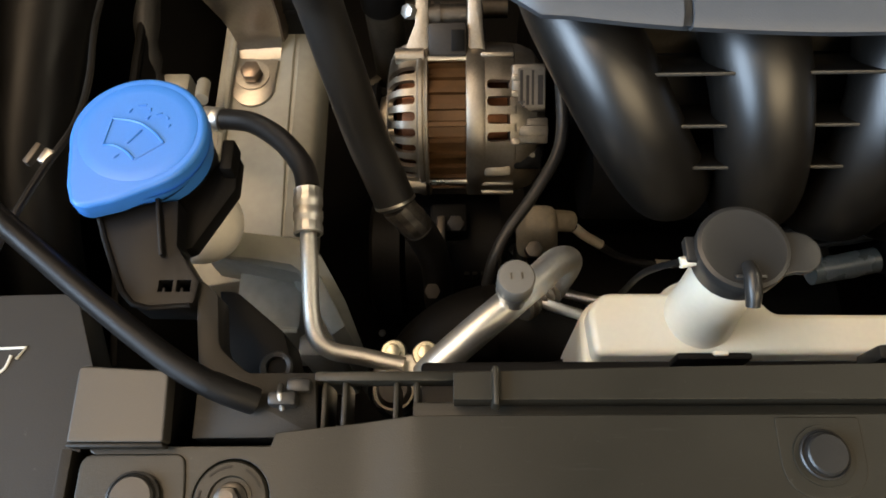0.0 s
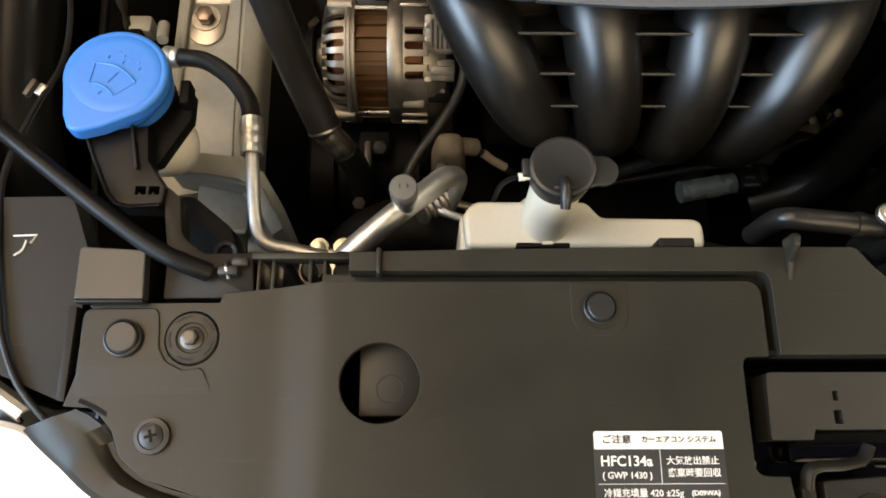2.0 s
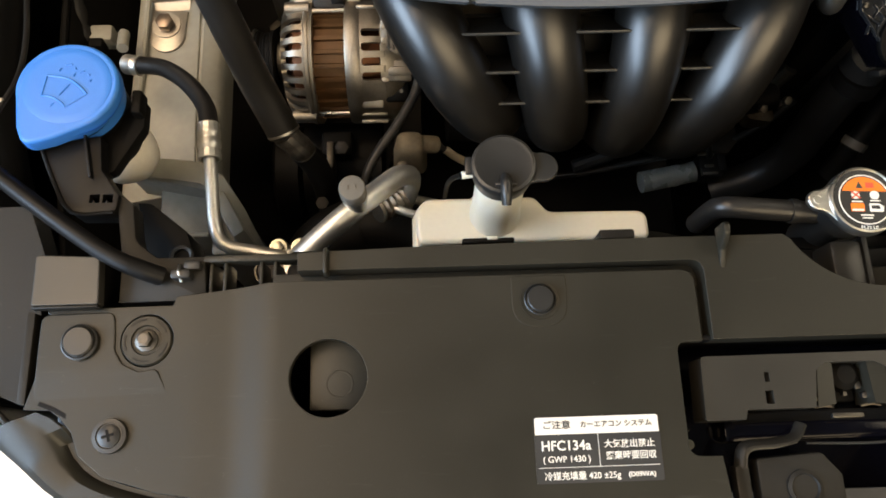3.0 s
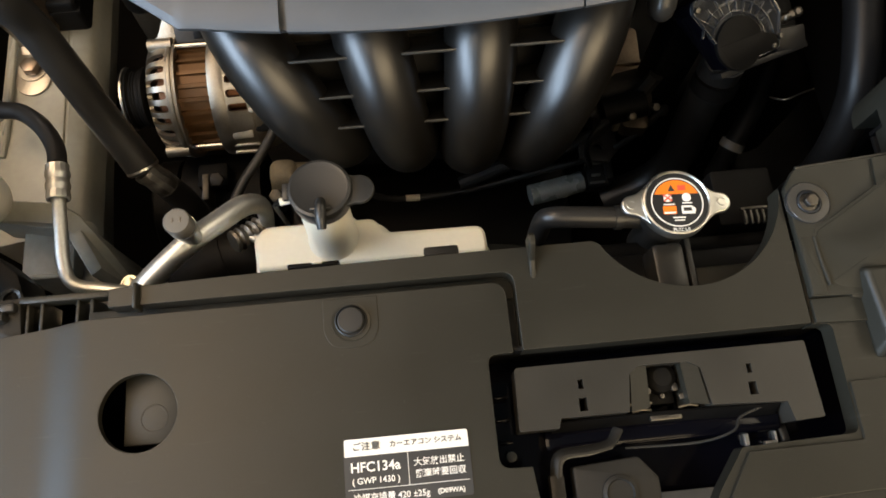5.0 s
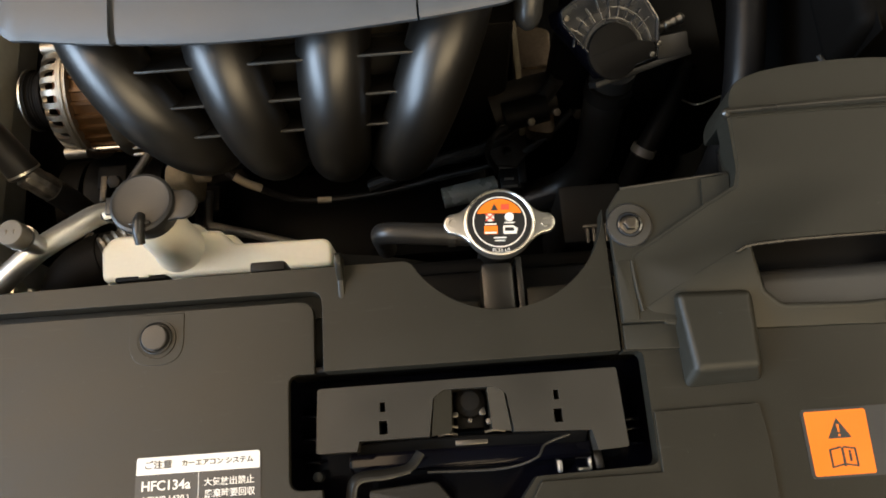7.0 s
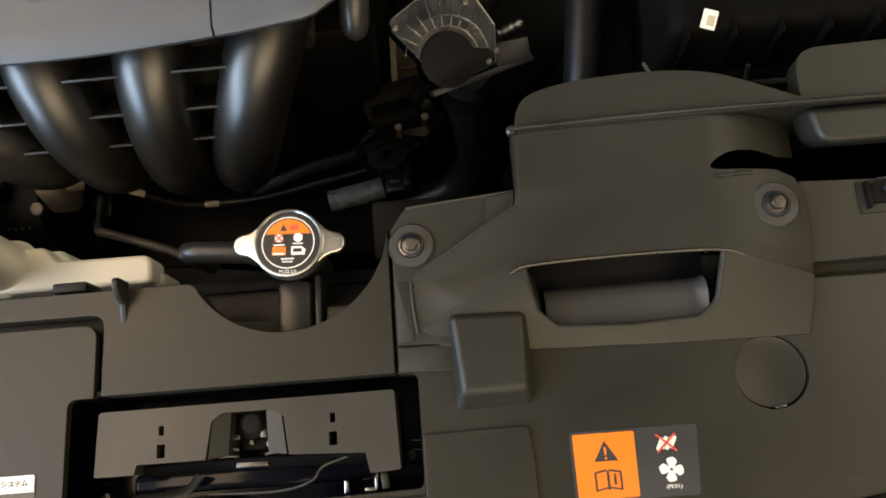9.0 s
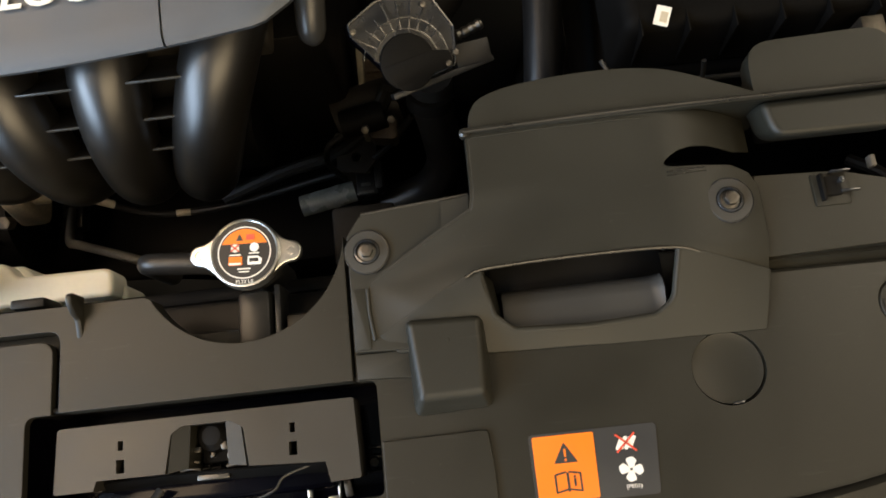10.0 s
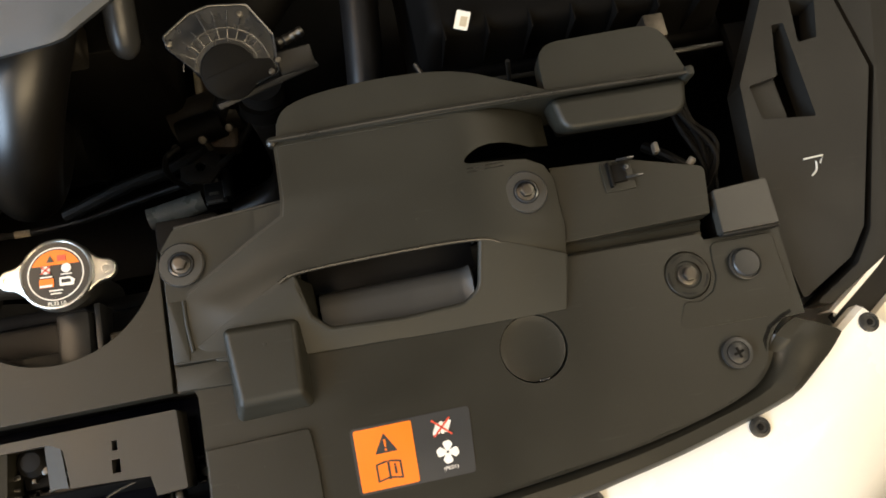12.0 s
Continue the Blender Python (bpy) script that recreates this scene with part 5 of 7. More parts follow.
part("mount_plate", plate(fillet([(0.098, 0.296), (0.130, 0.290), (0.138, 0.430), (0.098, 0.445)], 0.008), 0.580, 0.604, (), 0.002), CASTBROWN, thr, "oily brown mounting plate")
part("mount_flange", box(0.090, 0.0975, 0.300, 0.446, 0.582, 0.612, 0.002), CASTPALE, thr, "pale machined flange")
part("mount_rib", box(0.1000, 0.1340, 0.378, 0.384, 0.600, 0.609, 0.001), CASTBROWN, thr)
part("mount_body", box(0.125, 0.170, 0.330, 0.370, 0.600, 0.770, 0.006), DARK, thr)
part("duct_stub", tube([(0.165, 0.335, 0.755), (0.185, 0.37, 0.755), (0.24, 0.43, 0.77)], 0.030, 20, 5), DARK, thr)

# hoses at the gearbox end
hs = thing("coolant_hose", (0.15, 0.26, 0.45), "thick black rubber coolant hose under the throttle body", "hose", "coolant hoses")
part("hose", tube([(0.178, 0.300, 0.73), (0.176, 0.294, 0.68), (0.180, 0.290, 0.61), (0.180, 0.279, 0.54), (0.155, 0.268, 0.49), (0.10, 0.26, 0.46)], 0.0225, 20), SOFTRUBBER, hs)
part("clamp", tube([(0.1755, 0.2925, 0.708), (0.1735, 0.2870, 0.694)], 0.0247, 20, 2, smooth_line=False), DARK, hs)
hs = thing("coolant_hose", (0.28, 0.28, 0.60), "black rubber hose running down behind the intake duct", "hose", "coolant hoses")
part("hose", tube([(0.296, 0.44, 0.83), (0.290, 0.35, 0.815), (0.284, 0.28, 0.795), (0.278, 0.225, 0.765), (0.272, 0.19, 0.70), (0.27, 0.18, 0.60)], 0.0178, 20), FILLER, hs)
part("clamp", tube([(0.2905, 0.362, 0.8175), (0.2895, 0.345, 0.8138)], 0.0190, 20, 2, smooth_line=False), DARK, hs)
hs = thing("heater_hose", (0.25, 0.28, 0.55), "small black hose with a grey collar deep in the bay", "hose")
part("hose", tube([(0.292, 0.36, 0.62), (0.268, 0.318, 0.605), (0.248, 0.285, 0.590), (0.236, 0.270, 0.574), (0.225, 0.25, 0.53)], 0.0125, 16), DARK, hs)
part("collar", tube([(0.2400, 0.2755, 0.5795), (0.2358, 0.2690, 0.5730)], 0.0152, 18, 2, smooth_line=False), GREYCAP, hs, "grey plastic collar")
dip = thing("brake_pipe", (0.30, 0.33, 0.62), "thin bright metal pipe end", "pipe")
part("pipe", tube([(0.2890, 0.3350, 0.58), (0.3024, 0.3157, 0.600), (0.328, 0.323, 0.600), (0.3539, 0.3305, 0.600)], 0.0012, 8), STEEL, dip)
gear = thing("gearbox", (0.25, 0.40, 0.3), "dark gearbox casing under the hoses", "gearbox")
part("casing", box(0.15, 0.40, 0.36, 0.66, 0.32, 0.54, 0.03, 3), DARK, gear)
part("bell", lathe([(0, 0), (0.085, 0), (0.09, 0.02), (0.09, 0.08), (0, 0.09)], (0.10, 0.48, 0.46), (1, 0, 0), 32), DARK, gear)
for x, y, z in ((0.13, 0.35, 0.52), (0.17, 0.34, 0.55), (0.08, 0.30, 0.53)):
    part("bolt", hexagon(0.007, 0, 0.008, (x, y, z), (0, -0.6, 0.8)), CASTDARK, gear)
starter = thing("starter_motor", (0.09, 0.34, 0.50), "grimy starter motor in the dark beside the manifold", "starter motor")
part("body", tube([(0.060, 0.330, 0.585), (0.095, 0.338, 0.590), (0.135, 0.345, 0.595)], [0.030, 0.032, 0.030], 24, 3), GRIME, starter)
part("solenoid", tube([(0.070, 0.305, 0.625), (0.120, 0.312, 0.630)], 0.0165, 20, 2, smooth_line=False), DARK, starter)
for x, y, z in ((0.066, 0.288, 0.634), (0.098, 0.290, 0.641), (0.128, 0.300, 0.640)):
    part("terminal_bolt", hexagon(0.0050, 0, 0.008, (x, y, z), (0, -0.5, 0.8)), CASTDARK, starter)
part("bracket", plate(fillet([(0.050, 0.275), (0.085, 0.268, 0.004), (0.100, 0.285, 0.004), (0.098, 0.315), (0.052, 0.310)], 0.003), 0.560, 0.566, [circle(0.075, 0.290, 0.006, 16)], 0.001), GRIME, starter)
part("lead", tube([(0.070, 0.286, 0.640), (0.055, 0.275, 0.640), (0.048, 0.268, 0.610), (0.060, 0.262, 0.570)], 0.0035, 10), RUBBER, starter)
plug = thing("sensor_canister", (0.02, 0.255, 0.48), "dark cylindrical canister with a plug deep in the bay", "canister")
part("body", tube([(-0.008, 0.2560, 0.506), (0.028, 0.2620, 0.506), (0.062, 0.2690, 0.506)], 0.0140, 24, 3), CANISTER, plug)
part("plug", box(0.066, 0.094, 0.256, 0.288, 0.496, 0.522, 0.003), RUBBER, plug)
part("plug_latch", box(0.090, 0.100, 0.262, 0.300, 0.500, 0.5260, 0.002), RUBBER, plug)
part("plug_lip", box(0.066, 0.086, 0.2845, 0.2885, 0.516, 0.5245, 0.001), GREYCAP, plug)
part("plug_window", box(0.069, 0.088, 0.258, 0.261, 0.5215, 0.5240, 0.0005), GREYCAP, plug)
part("plug_window", box(0.072, 0.084, 0.268, 0.272, 0.5215, 0.5235, 0.0005), GREYCAP, plug)
lm = thing("engine_loom", (-0.05, 0.26, 0.48), "black taped engine wiring loom below the manifold", "wiring harness")
part("loom", tube([(-0.275, 0.290, 0.572), (-0.252, 0.277, 0.560), (-0.205, 0.266, 0.522), (-0.160, 0.2655, 0.508), (-0.09, 0.268, 0.512), (0.00, 0.278, 0.528), (0.07, 0.285, 0.545), (0.115, 0.292, 0.58), (0.15, 0.31, 0.62)], 0.0040, 10, ridge=0.0006, pitch=0.008), TAPE, lm)
part("loom", tube([(-0.10, 0.270, 0.53), (-0.02, 0.290, 0.545), (0.05, 0.300, 0.56), (0.10, 0.315, 0.60), (0.13, 0.33, 0.66)], 0.0085, 10, ridge=0.0006, pitch=0.008), TAPE, lm)
part("marker_tape", tube([(-0.262, 0.2825, 0.5665), (-0.252, 0.277, 0.560), (-0.243, 0.2745, 0.5535), (-0.234, 0.2725, 0.5465)], 0.0052, 12, 3), IVORY, lm, "cream marker tape")
part("marker_tape", tube([(-0.170, 0.2655, 0.5095), (-0.152, 0.2655, 0.508)], 0.0045, 12, 3, smooth_line=False), IVORY, lm, "cream marker tape")
cp = thing("coolant_pipe", (-0.27, 0.24, 0.45), "thin bright metal pipe deep below the manifold", "pipe")
part("pipe", tube([(-0.3145, 0.292, 0.500), (-0.3145, 0.264, 0.503), (-0.3100, 0.2425, 0.509), (-0.290, 0.2335, 0.519), (-0.192, 0.190, 0.569), (-0.15, 0.165, 0.60)], 0.0056, 14), ALU, cp)
part("bracket", box(-0.332, -0.304, 0.268, 0.305, 0.47, 0.492, 0.003), CASTDARK, cp)
part("bolt", hexagon(0.007, 0, 0.010, (-0.3185, 0.286, 0.492)), STEEL, cp)

# ---------------------------------------------------------------- alternator
ALT = Vector((-0.385, 0.343, 0.676))
alt = thing("alternator", (ALT.x, ALT.y, 0.60), "cast aluminium alternator with brown laminated stator", "alternator")


def on_alt(profile, seg=48):
    """A profile of (radius, x) turned about the alternator's axis."""
    bm = lathe([(r, x - ALT.x) for r, x in profile], (0, 0, 0), (0, 0, 1), seg)
    bm.transform(Matrix.Translation(ALT) @ pose(0, 0, 0, 0, 90, 0))
    return bm


seg = 28
profile = []
for k in range(seg):
    for da, r in ((0.0, 0.0595), (0.62, 0.0595), (0.68, 0.0628), (0.94, 0.0628)):
        a = 2 * math.pi * (k + da) / seg
        profile.append((r * math.cos(a), r * math.sin(a)))
part("stator", plate(profile, -0.402 - ALT.x, -0.368 - ALT.x, (), 0.0, m=Matrix.Translation(ALT) @ pose(0, 0, 0, 0, 90, 0)), COPPER, alt, "brown laminated stator core")
part("winding", on_alt([(0.040, -0.430), (0.050, -0.424), (0.054, -0.412), (0.054, -0.352), (0.051, -0.335), (0.040, -0.325)]), WINDING, alt, "copper windings behind the vents")
part("front_ring", on_alt([(0.056, -0.4120), (0.0672, -0.4115), (0.0692, -0.4095), (0.0692, -0.4065), (0.0676, -0.4055), (0.0676, -0.4045), (0.0688, -0.4035), (0.0688, -0.4020), (0.058, -0.4015)]), CAST, alt)
part("front_nose", on_alt([(0.0, -0.4460), (0.020, -0.4460), (0.022, -0.4400), (0.040, -0.4380), (0.040, -0.4340), (0.0, -0.4340)]), CAST, alt)
part("rear_ring", on_alt([(0.058, -0.370), (0.0680, -0.3695), (0.0692, -0.367), (0.0692, -0.3570), (0.0680, -0.354), (0.056, -0.3535)]), CAST, alt)
part("rear_end", on_alt([(0.040, -0.3345), (0.0655, -0.3335), (0.0655, -0.3240), (0.0600, -0.3110), (0.0480, -0.3030), (0.0, -0.2980)]), CAST, alt)
VA = Matrix(((1, 0, 0, ALT.x), (0, 0.845, -0.535, ALT.y), (0, 0.535, 0.845, ALT.z), (0, 0, 0, 1)))


def bell(line, angles, s0, s1, half, thick):
    """A cast end shell: line gives its (x, radius); slots with round ends run from s0 to s1 along it at each of the angles."""
    xs, rs = [q[0] for q in line], [q[1] for q in line]
    run = [0.0]
    for a, b in zip(line, line[1:]):
        run.append(run[-1] + math.hypot(b[0] - a[0], b[1] - a[1]))
    wide = 0.066 * radians(172)
    slots = [fillet([(s0, 0.066 * radians(g) - half), (s1, 0.066 * radians(g) - half), (s1, 0.066 * radians(g) + half), (s0, 0.066 * radians(g) + half)], half * 0.9, 4) for g in angles]
    bm = plate([(0, -wide), (run[-1], -wide), (run[-1], wide), (0, wide)], -thick, 0.0, slots, 0.0008, 2,
               cuts=[("x", v) for v in np.linspace(0, run[-1], 14)[1:-1]] + [("y", v) for v in np.linspace(-wide, wide, 66)[1:-1]])
    for v in bm.verts:
        s, g, d = v.co.x, v.co.y / 0.066, v.co.z
        ds = 0.002
        tx = float(np.interp(s + ds, run, xs) - np.interp(s - ds, run, xs))
        tr = float(np.interp(s + ds, run, rs) - np.interp(s - ds, run, rs))
        n = math.hypot(tx, tr) or 1.0
        side = 1.0 if xs[-1] < xs[0] else -1.0
        x = float(np.interp(s, run, xs)) + side * d * tr / n
        r = float(np.interp(s, run, rs)) - side * d * tx / n
        v.co = VA @ Vector((x - ALT.x, r * math.sin(g), r * math.cos(g)))
    return bm


STEP, FINS = 360 / 28, 360 / 31
front_slots = [FINS * k + 2 for k in range(-13, 14) if min(abs(FINS * k + 2 - 50), abs(FINS * k + 2 + 55)) > 8]
part("front_bell", bell([(-0.4100, 0.0678), (-0.4190, 0.0672), (-0.4260, 0.0650), (-0.4315, 0.0605), (-0.4350, 0.0540), (-0.4370, 0.0460), (-0.4376, 0.0380)], front_slots, 0.0020, 0.0340, 0.0037, 0.0045), CAST, alt, "slotted cast end bell")
rear_slots = [-13, -0.5, 12, 24.5] + [STEP * k for k in (-12, -11, -10, -9, -8, 7, 8, 9, 10, 11, 12)]
part("rear_bell", bell([(-0.3540, 0.0678), (-0.3400, 0.0674), (-0.3290, 0.0660), (-0.3250, 0.0625), (-0.3225, 0.0560), (-0.3215, 0.0450)], rear_slots, 0.0015, 0.0275, 0.0040, 0.0045), CAST, alt, "slotted cast end bell")
for k in range(5):
    part("bell_tooth", box(0.0525, 0.0600, -0.0220 + 0.0130 * k, -0.0165 + 0.0130 * k, 0.040, 0.0640, 0.0012, m=VA), CAST, alt)
for u, w in ((0.0500, 0.0430), (-0.0540, 0.0385)):
    part("through_bolt", tube([VA @ Vector((-0.020, u, w)), VA @ Vector((0.020, u, w))], 0.0024, 10, 2, smooth_line=False), CAPSTEEL, alt, "bright steel tie bolt")
    part("bolt_boss", tube([VA @ Vector((-0.044, u * 1.05, w * 0.95)), VA @ Vector((-0.020, u * 1.05, w * 0.95))], 0.0068, 14, 2, smooth_line=False), CAST, alt)
part("top_shield", box(-0.0165, 0.0165, 0.0520, 0.0800, 0.010, 0.0420, 0.003, m=VA), GRIME, alt, "dark bracket over the stator")
part("shield_slot", box(0.0030, 0.0145, 0.0560, 0.0740, 0.040, 0.0426, 0.001, m=VA), DARK, alt)
part("spacer", tube([VA @ Vector((-0.0160, 0.0880, 0.024)), VA @ Vector((0.0170, 0.0880, 0.024))], [0.0095, 0.0095], 18, 2, smooth_line=False), CASTDARK, alt)
part("spacer_collar", tube([VA @ Vector((-0.0110, 0.0880, 0.024)), VA @ Vector((-0.0060, 0.0880, 0.024))], 0.0115, 18, 2, smooth_line=False), CASTDARK, alt)
part("front_lug", plate(fillet([(-0.042, 0.044, 0.002), (-0.0155, 0.044, 0.002), (-0.0165, 0.125), (-0.0255, 0.125), (-0.0275, 0.080, 0.012), (-0.036, 0.060, 0.01)]), 0.004, 0.034, (), 0.003, m=VA), CAST, alt, "cast mounting lug")
part("rear_lug", plate(fillet([(0.0160, 0.040), (0.0350, 0.040), (0.0310, 0.075, 0.01), (0.0280, 0.125), (0.0170, 0.125)]), 0.004, 0.036, (), 0.003, m=VA), CAST, alt, "cast mounting lug")
part("rear_panel", box(0.030, 0.053, -0.049, -0.024, 0.020, 0.0535, 0.003, m=VA), CAST, alt)
for u in (-0.0560, -0.0635, 0.0470, 0.0530):
    part("rear_rib", box(0.028, 0.056, u - 0.002, u + 0.002, 0.0, 0.040 if u < 0 else 0.046, 0.0014, m=VA), CAST, alt)
part("label_pad", box(0.0525, 0.081, 0.005, 0.0440, 0.020, 0.0632, 0.003, m=VA), CASTMID, alt)
part("regulator", box(0.0560, 0.0830, -0.0215, 0.0005, 0.020, 0.0635, 0.002, m=VA), CASTMID, alt)
part("regulator_step", box(0.0590, 0.0830, -0.0150, -0.0060, 0.060, 0.0650, 0.001, m=VA), CASTMID, alt)
plug_r = part("rear_plug", box(0.0540, 0.0800, -0.0430, -0.0225, 0.015, 0.0540, 0.004, m=VA), DARK, alt, "black plug")
for k in (-0.004, 0.004):
    part("pin", lathe([(0, 0), (0.0022, 0), (0.0022, 0.001), (0, 0.001)], VA @ Vector((0.067 + k, -0.031, 0.0540)), VA.to_3x3() @ Vector((0, 0, 1)), 12), BOLT, plug_r)
part("pulley", on_alt([(0.0, -0.470), (0.022, -0.470), (0.032, -0.4685), (0.033, -0.4655), (0.0310, -0.464), (0.0302, -0.4625), (0.0310, -0.461), (0.0302, -0.4595), (0.0310, -0.458), (0.0302, -0.4565), (0.0310, -0.455), (0.0310, -0.453), (0.033, -0.4515), (0.033, -0.4485), (0.018, -0.448), (0.018, -0.44)]), DARK, alt, "dark belt pulley")
part("pulley_rim", on_alt([(0.0320, -0.4712), (0.0341, -0.4708), (0.0341, -0.4688), (0.0320, -0.4684)]), STEEL, alt)
part("adjuster_bolt", tube([(-0.43, 0.448, 0.70), (-0.33, 0.448, 0.70)], 0.009, 12, 2, smooth_line=False), CASTDARK, alt)
part("lug_bolt", hexagon(0.0065, 0, 0.008, VA @ Vector((-0.030, 0.090, 0.030)), (-0.6, -0.4, 0.7)), STEEL, alt)
RL = VA @ Matrix.Translation((0.0690, 0.0245, 0.0637))
tagl = part("rating_label", plate(fillet([(-0.0108, -0.0158), (0.0108, -0.0158), (0.0108, 0.0158), (-0.0108, 0.0158)], 0.001), -0.002, 0.0005, (), 0.0, m=RL), CASTMID, alt, "grey rating label")
for k, (x0, x1) in enumerate(((-0.0095, -0.0070), (-0.0045, -0.0020), (0.000, 0.002), (0.005, 0.0095))):
    part("print_bar", plate([(x0, -0.014), (x1, -0.014), (x1, 0.014 - 0.004 * (k % 2)), (x0, 0.014 - 0.004 * (k % 2))], 0.0005, 0.0008, (), 0.0, m=RL), GRIME, tagl)
letters("H", 0.008, (0, 0, 0), LABELBLACK, tagl, m=RL @ Matrix.Translation((-0.008, -0.0135, 0.0007)) @ pose(0, 0, 0, 0, 0, 90), bold=0.0002)
alt.location, alt.scale = (-0.3871, 0.3674, 0.5561), (1.06, 1.06, 1.06)
cable = thing("alternator_cable", (-0.31, 0.27, 0.55), "grey sheathed cable curling off the alternator", "cable")
part("cable", tube([(-0.300, 0.405, 0.715), (-0.292, 0.375, 0.720), (-0.290, 0.345, 0.717), (-0.290, 0.310, 0.708), (-0.297, 0.285, 0.702), (-0.317, 0.253, 0.695), (-0.338, 0.225, 0.688), (-0.351, 0.200, 0.675), (-0.360, 0.17, 0.62)], [0.0058, 0.0058, 0.0056, 0.0054, 0.0052, 0.005, 0.005, 0.005, 0.005], 14), SOFTRUBBER, cable)

tens = thing("belt_tensioner", (-0.456, 0.43, 0.60), "dark oily belt tensioner housing beside the alternator", "belt tensioner")
part("body", lathe([(0.0170, -0.110), (0.0180, -0.060), (0.0190, 0.0), (0, 0.001)], (-0.4500, 0.470, 0.680), (0, 0.05, 1), 28), TENSION, tens)
part("cap", lathe([(0.0195, 0.0), (0.0215, 0.002), (0.0215, 0.030), (0.018, 0.036), (0, 0.037)], (-0.4500, 0.470, 0.680), (0, 0.05, 1), 28), DARK, tens, "black rubber cap")
part("ear", plate(fillet([(-0.4640, 0.446), (-0.4740, 0.436, 0.004), (-0.4700, 0.428, 0.004), (-0.4580, 0.440)]), 0.590, 0.602, (), 0.002), TENSION, tens)

# brackets, compressor and pipes under the alternator
comp = thing("air_compressor", (-0.36, 0.24, 0.40), "dull cast air-conditioning compressor under the alternator", "compressor")
part("body", tube([(-0.43, 0.268, 0.545), (-0.39, 0.268, 0.545), (-0.338, 0.268, 0.545)], 0.058, 28, 3), DARK, comp)
part("lug", box(-0.405, -0.37, 0.255, 0.285, 0.585, 0.622, 0.004), DARK, comp)
part("stay", box(-0.3985, -0.3905, 0.238, 0.270, 0.590, 0.626, 0.0015), CASTDARK, comp, "pale steel stay")
part("lug_bolt", hexagon(0.008, 0, 0.010, (-0.381, 0.262, 0.622), (0, -0.3, 1)), GRIME, comp)
part("port", frustum((-0.325, -0.284, 0.238, 0.280), (-0.318, -0.290, 0.246, 0.272), 0.590, 0.646, 0.009, 3), CASTPALE, comp, "pale cast port")
part("port_tip", tube([(-0.300, 0.262, 0.630), (-0.284, 0.264, 0.624), (-0.275, 0.266, 0.618)], 0.010, 16, 3), CASTPALE, comp)
part("port_bolt", hexagon(0.008, 0, 0.014, (-0.312, 0.232, 0.630), (0, -0.3, 1)), CASTDARK, comp)
part("pulley", lathe([(0, 0), (0.055, 0), (0.06, 0.004), (0.06, 0.03), (0.05, 0.034), (0, 0.034)], (-0.465, 0.262, 0.545), (1, 0, 0), 36), DARK, comp)
part("cast_mark", join(*[box(x, x + 0.005, 0.2205, 0.2245, 0.588, 0.598, 0.0006) for x in (-0.374, -0.366, -0.358, -0.350)]), DARK, comp, "raised casting marks")

# ---------------------------------------------------------------- left side of the bay: rail, washer filler, pipes
rail = thing("side_rail", (-0.54, 0.30, 0.30), "beige grey painted side rail of the body", "side rail")
part("top_face", plate(fillet([(-0.600, 0.178, 0.01), (-0.598, 0.60), (-0.534, 0.60), (-0.530, 0.30, 0.02), (-0.526, 0.190, 0.008)]), 0.55, 0.6830, (), 0.004, 3), RAIL, rail)
part("outer_ridge", tube([(-0.592, 0.28, 0.684), (-0.589, 0.32, 0.686), (-0.587, 0.40, 0.690), (-0.585, 0.46, 0.695)], 0.0035, 8), RAIL, rail)
part("inner_slope", loft([[(x + 0.003 - 0.008 * (y - 0.20), y, z) for y in (0.190, 0.30, 0.45, 0.60)] for x, z in ((-0.5330, 0.6800), (-0.5290, 0.6805), (-0.5240, 0.6780), (-0.5150, 0.6740), (-0.5105, 0.6680), (-0.5085, 0.6560), (-0.5080, 0.6300), (-0.5120, 0.6270))], thick=0.003), RAIL, rail, "painted flange sloping into the bay")
part("front_lip", loft([[(-0.577, 0.207, 0.742), (-0.533, 0.200, 0.746), (-0.498, 0.194, 0.748), (-0.481, 0.183, 0.740), (-0.466, 0.159, 0.708), (-0.458, 0.137, 0.653)],
                        [(-0.577, 0.188, 0.736), (-0.533, 0.183, 0.738), (-0.503, 0.1775, 0.739), (-0.491, 0.170, 0.7315), (-0.477, 0.148, 0.699), (-0.468, 0.1265, 0.648)]], thick=0.004), RAIL, rail)
# front face and steps: their shade is in the darker paint colour
part("front_face", plate(fillet([(-0.575, 0.190), (-0.575, 0.200), (-0.491, 0.188), (-0.461, 0.132), (-0.471, 0.125), (-0.500, 0.174)]), 0.45, 0.730, (), 0.002), RAILSHADE, rail)
part("step", box(-0.553, -0.501, 0.138, 0.192, 0.58, 0.702, 0.004), RAILSHADE, rail)
part("step", box(-0.506, -0.476, 0.122, 0.168, 0.53, 0.682, 0.004), RAILSHADE, rail)
part("seat", lathe([(0.0115, -0.01), (0.0115, 0.014), (0.0095, 0.017), (0, 0.017)], (-0.4975, 0.1830, 0.694), (0.1, -0.5, 1), 20), RAIL, rail)
part("edge_bead", tube([(-0.556, 0.137, 0.703), (-0.527, 0.137, 0.705), (-0.503, 0.137, 0.703)], 0.0025, 8), RAIL, rail)

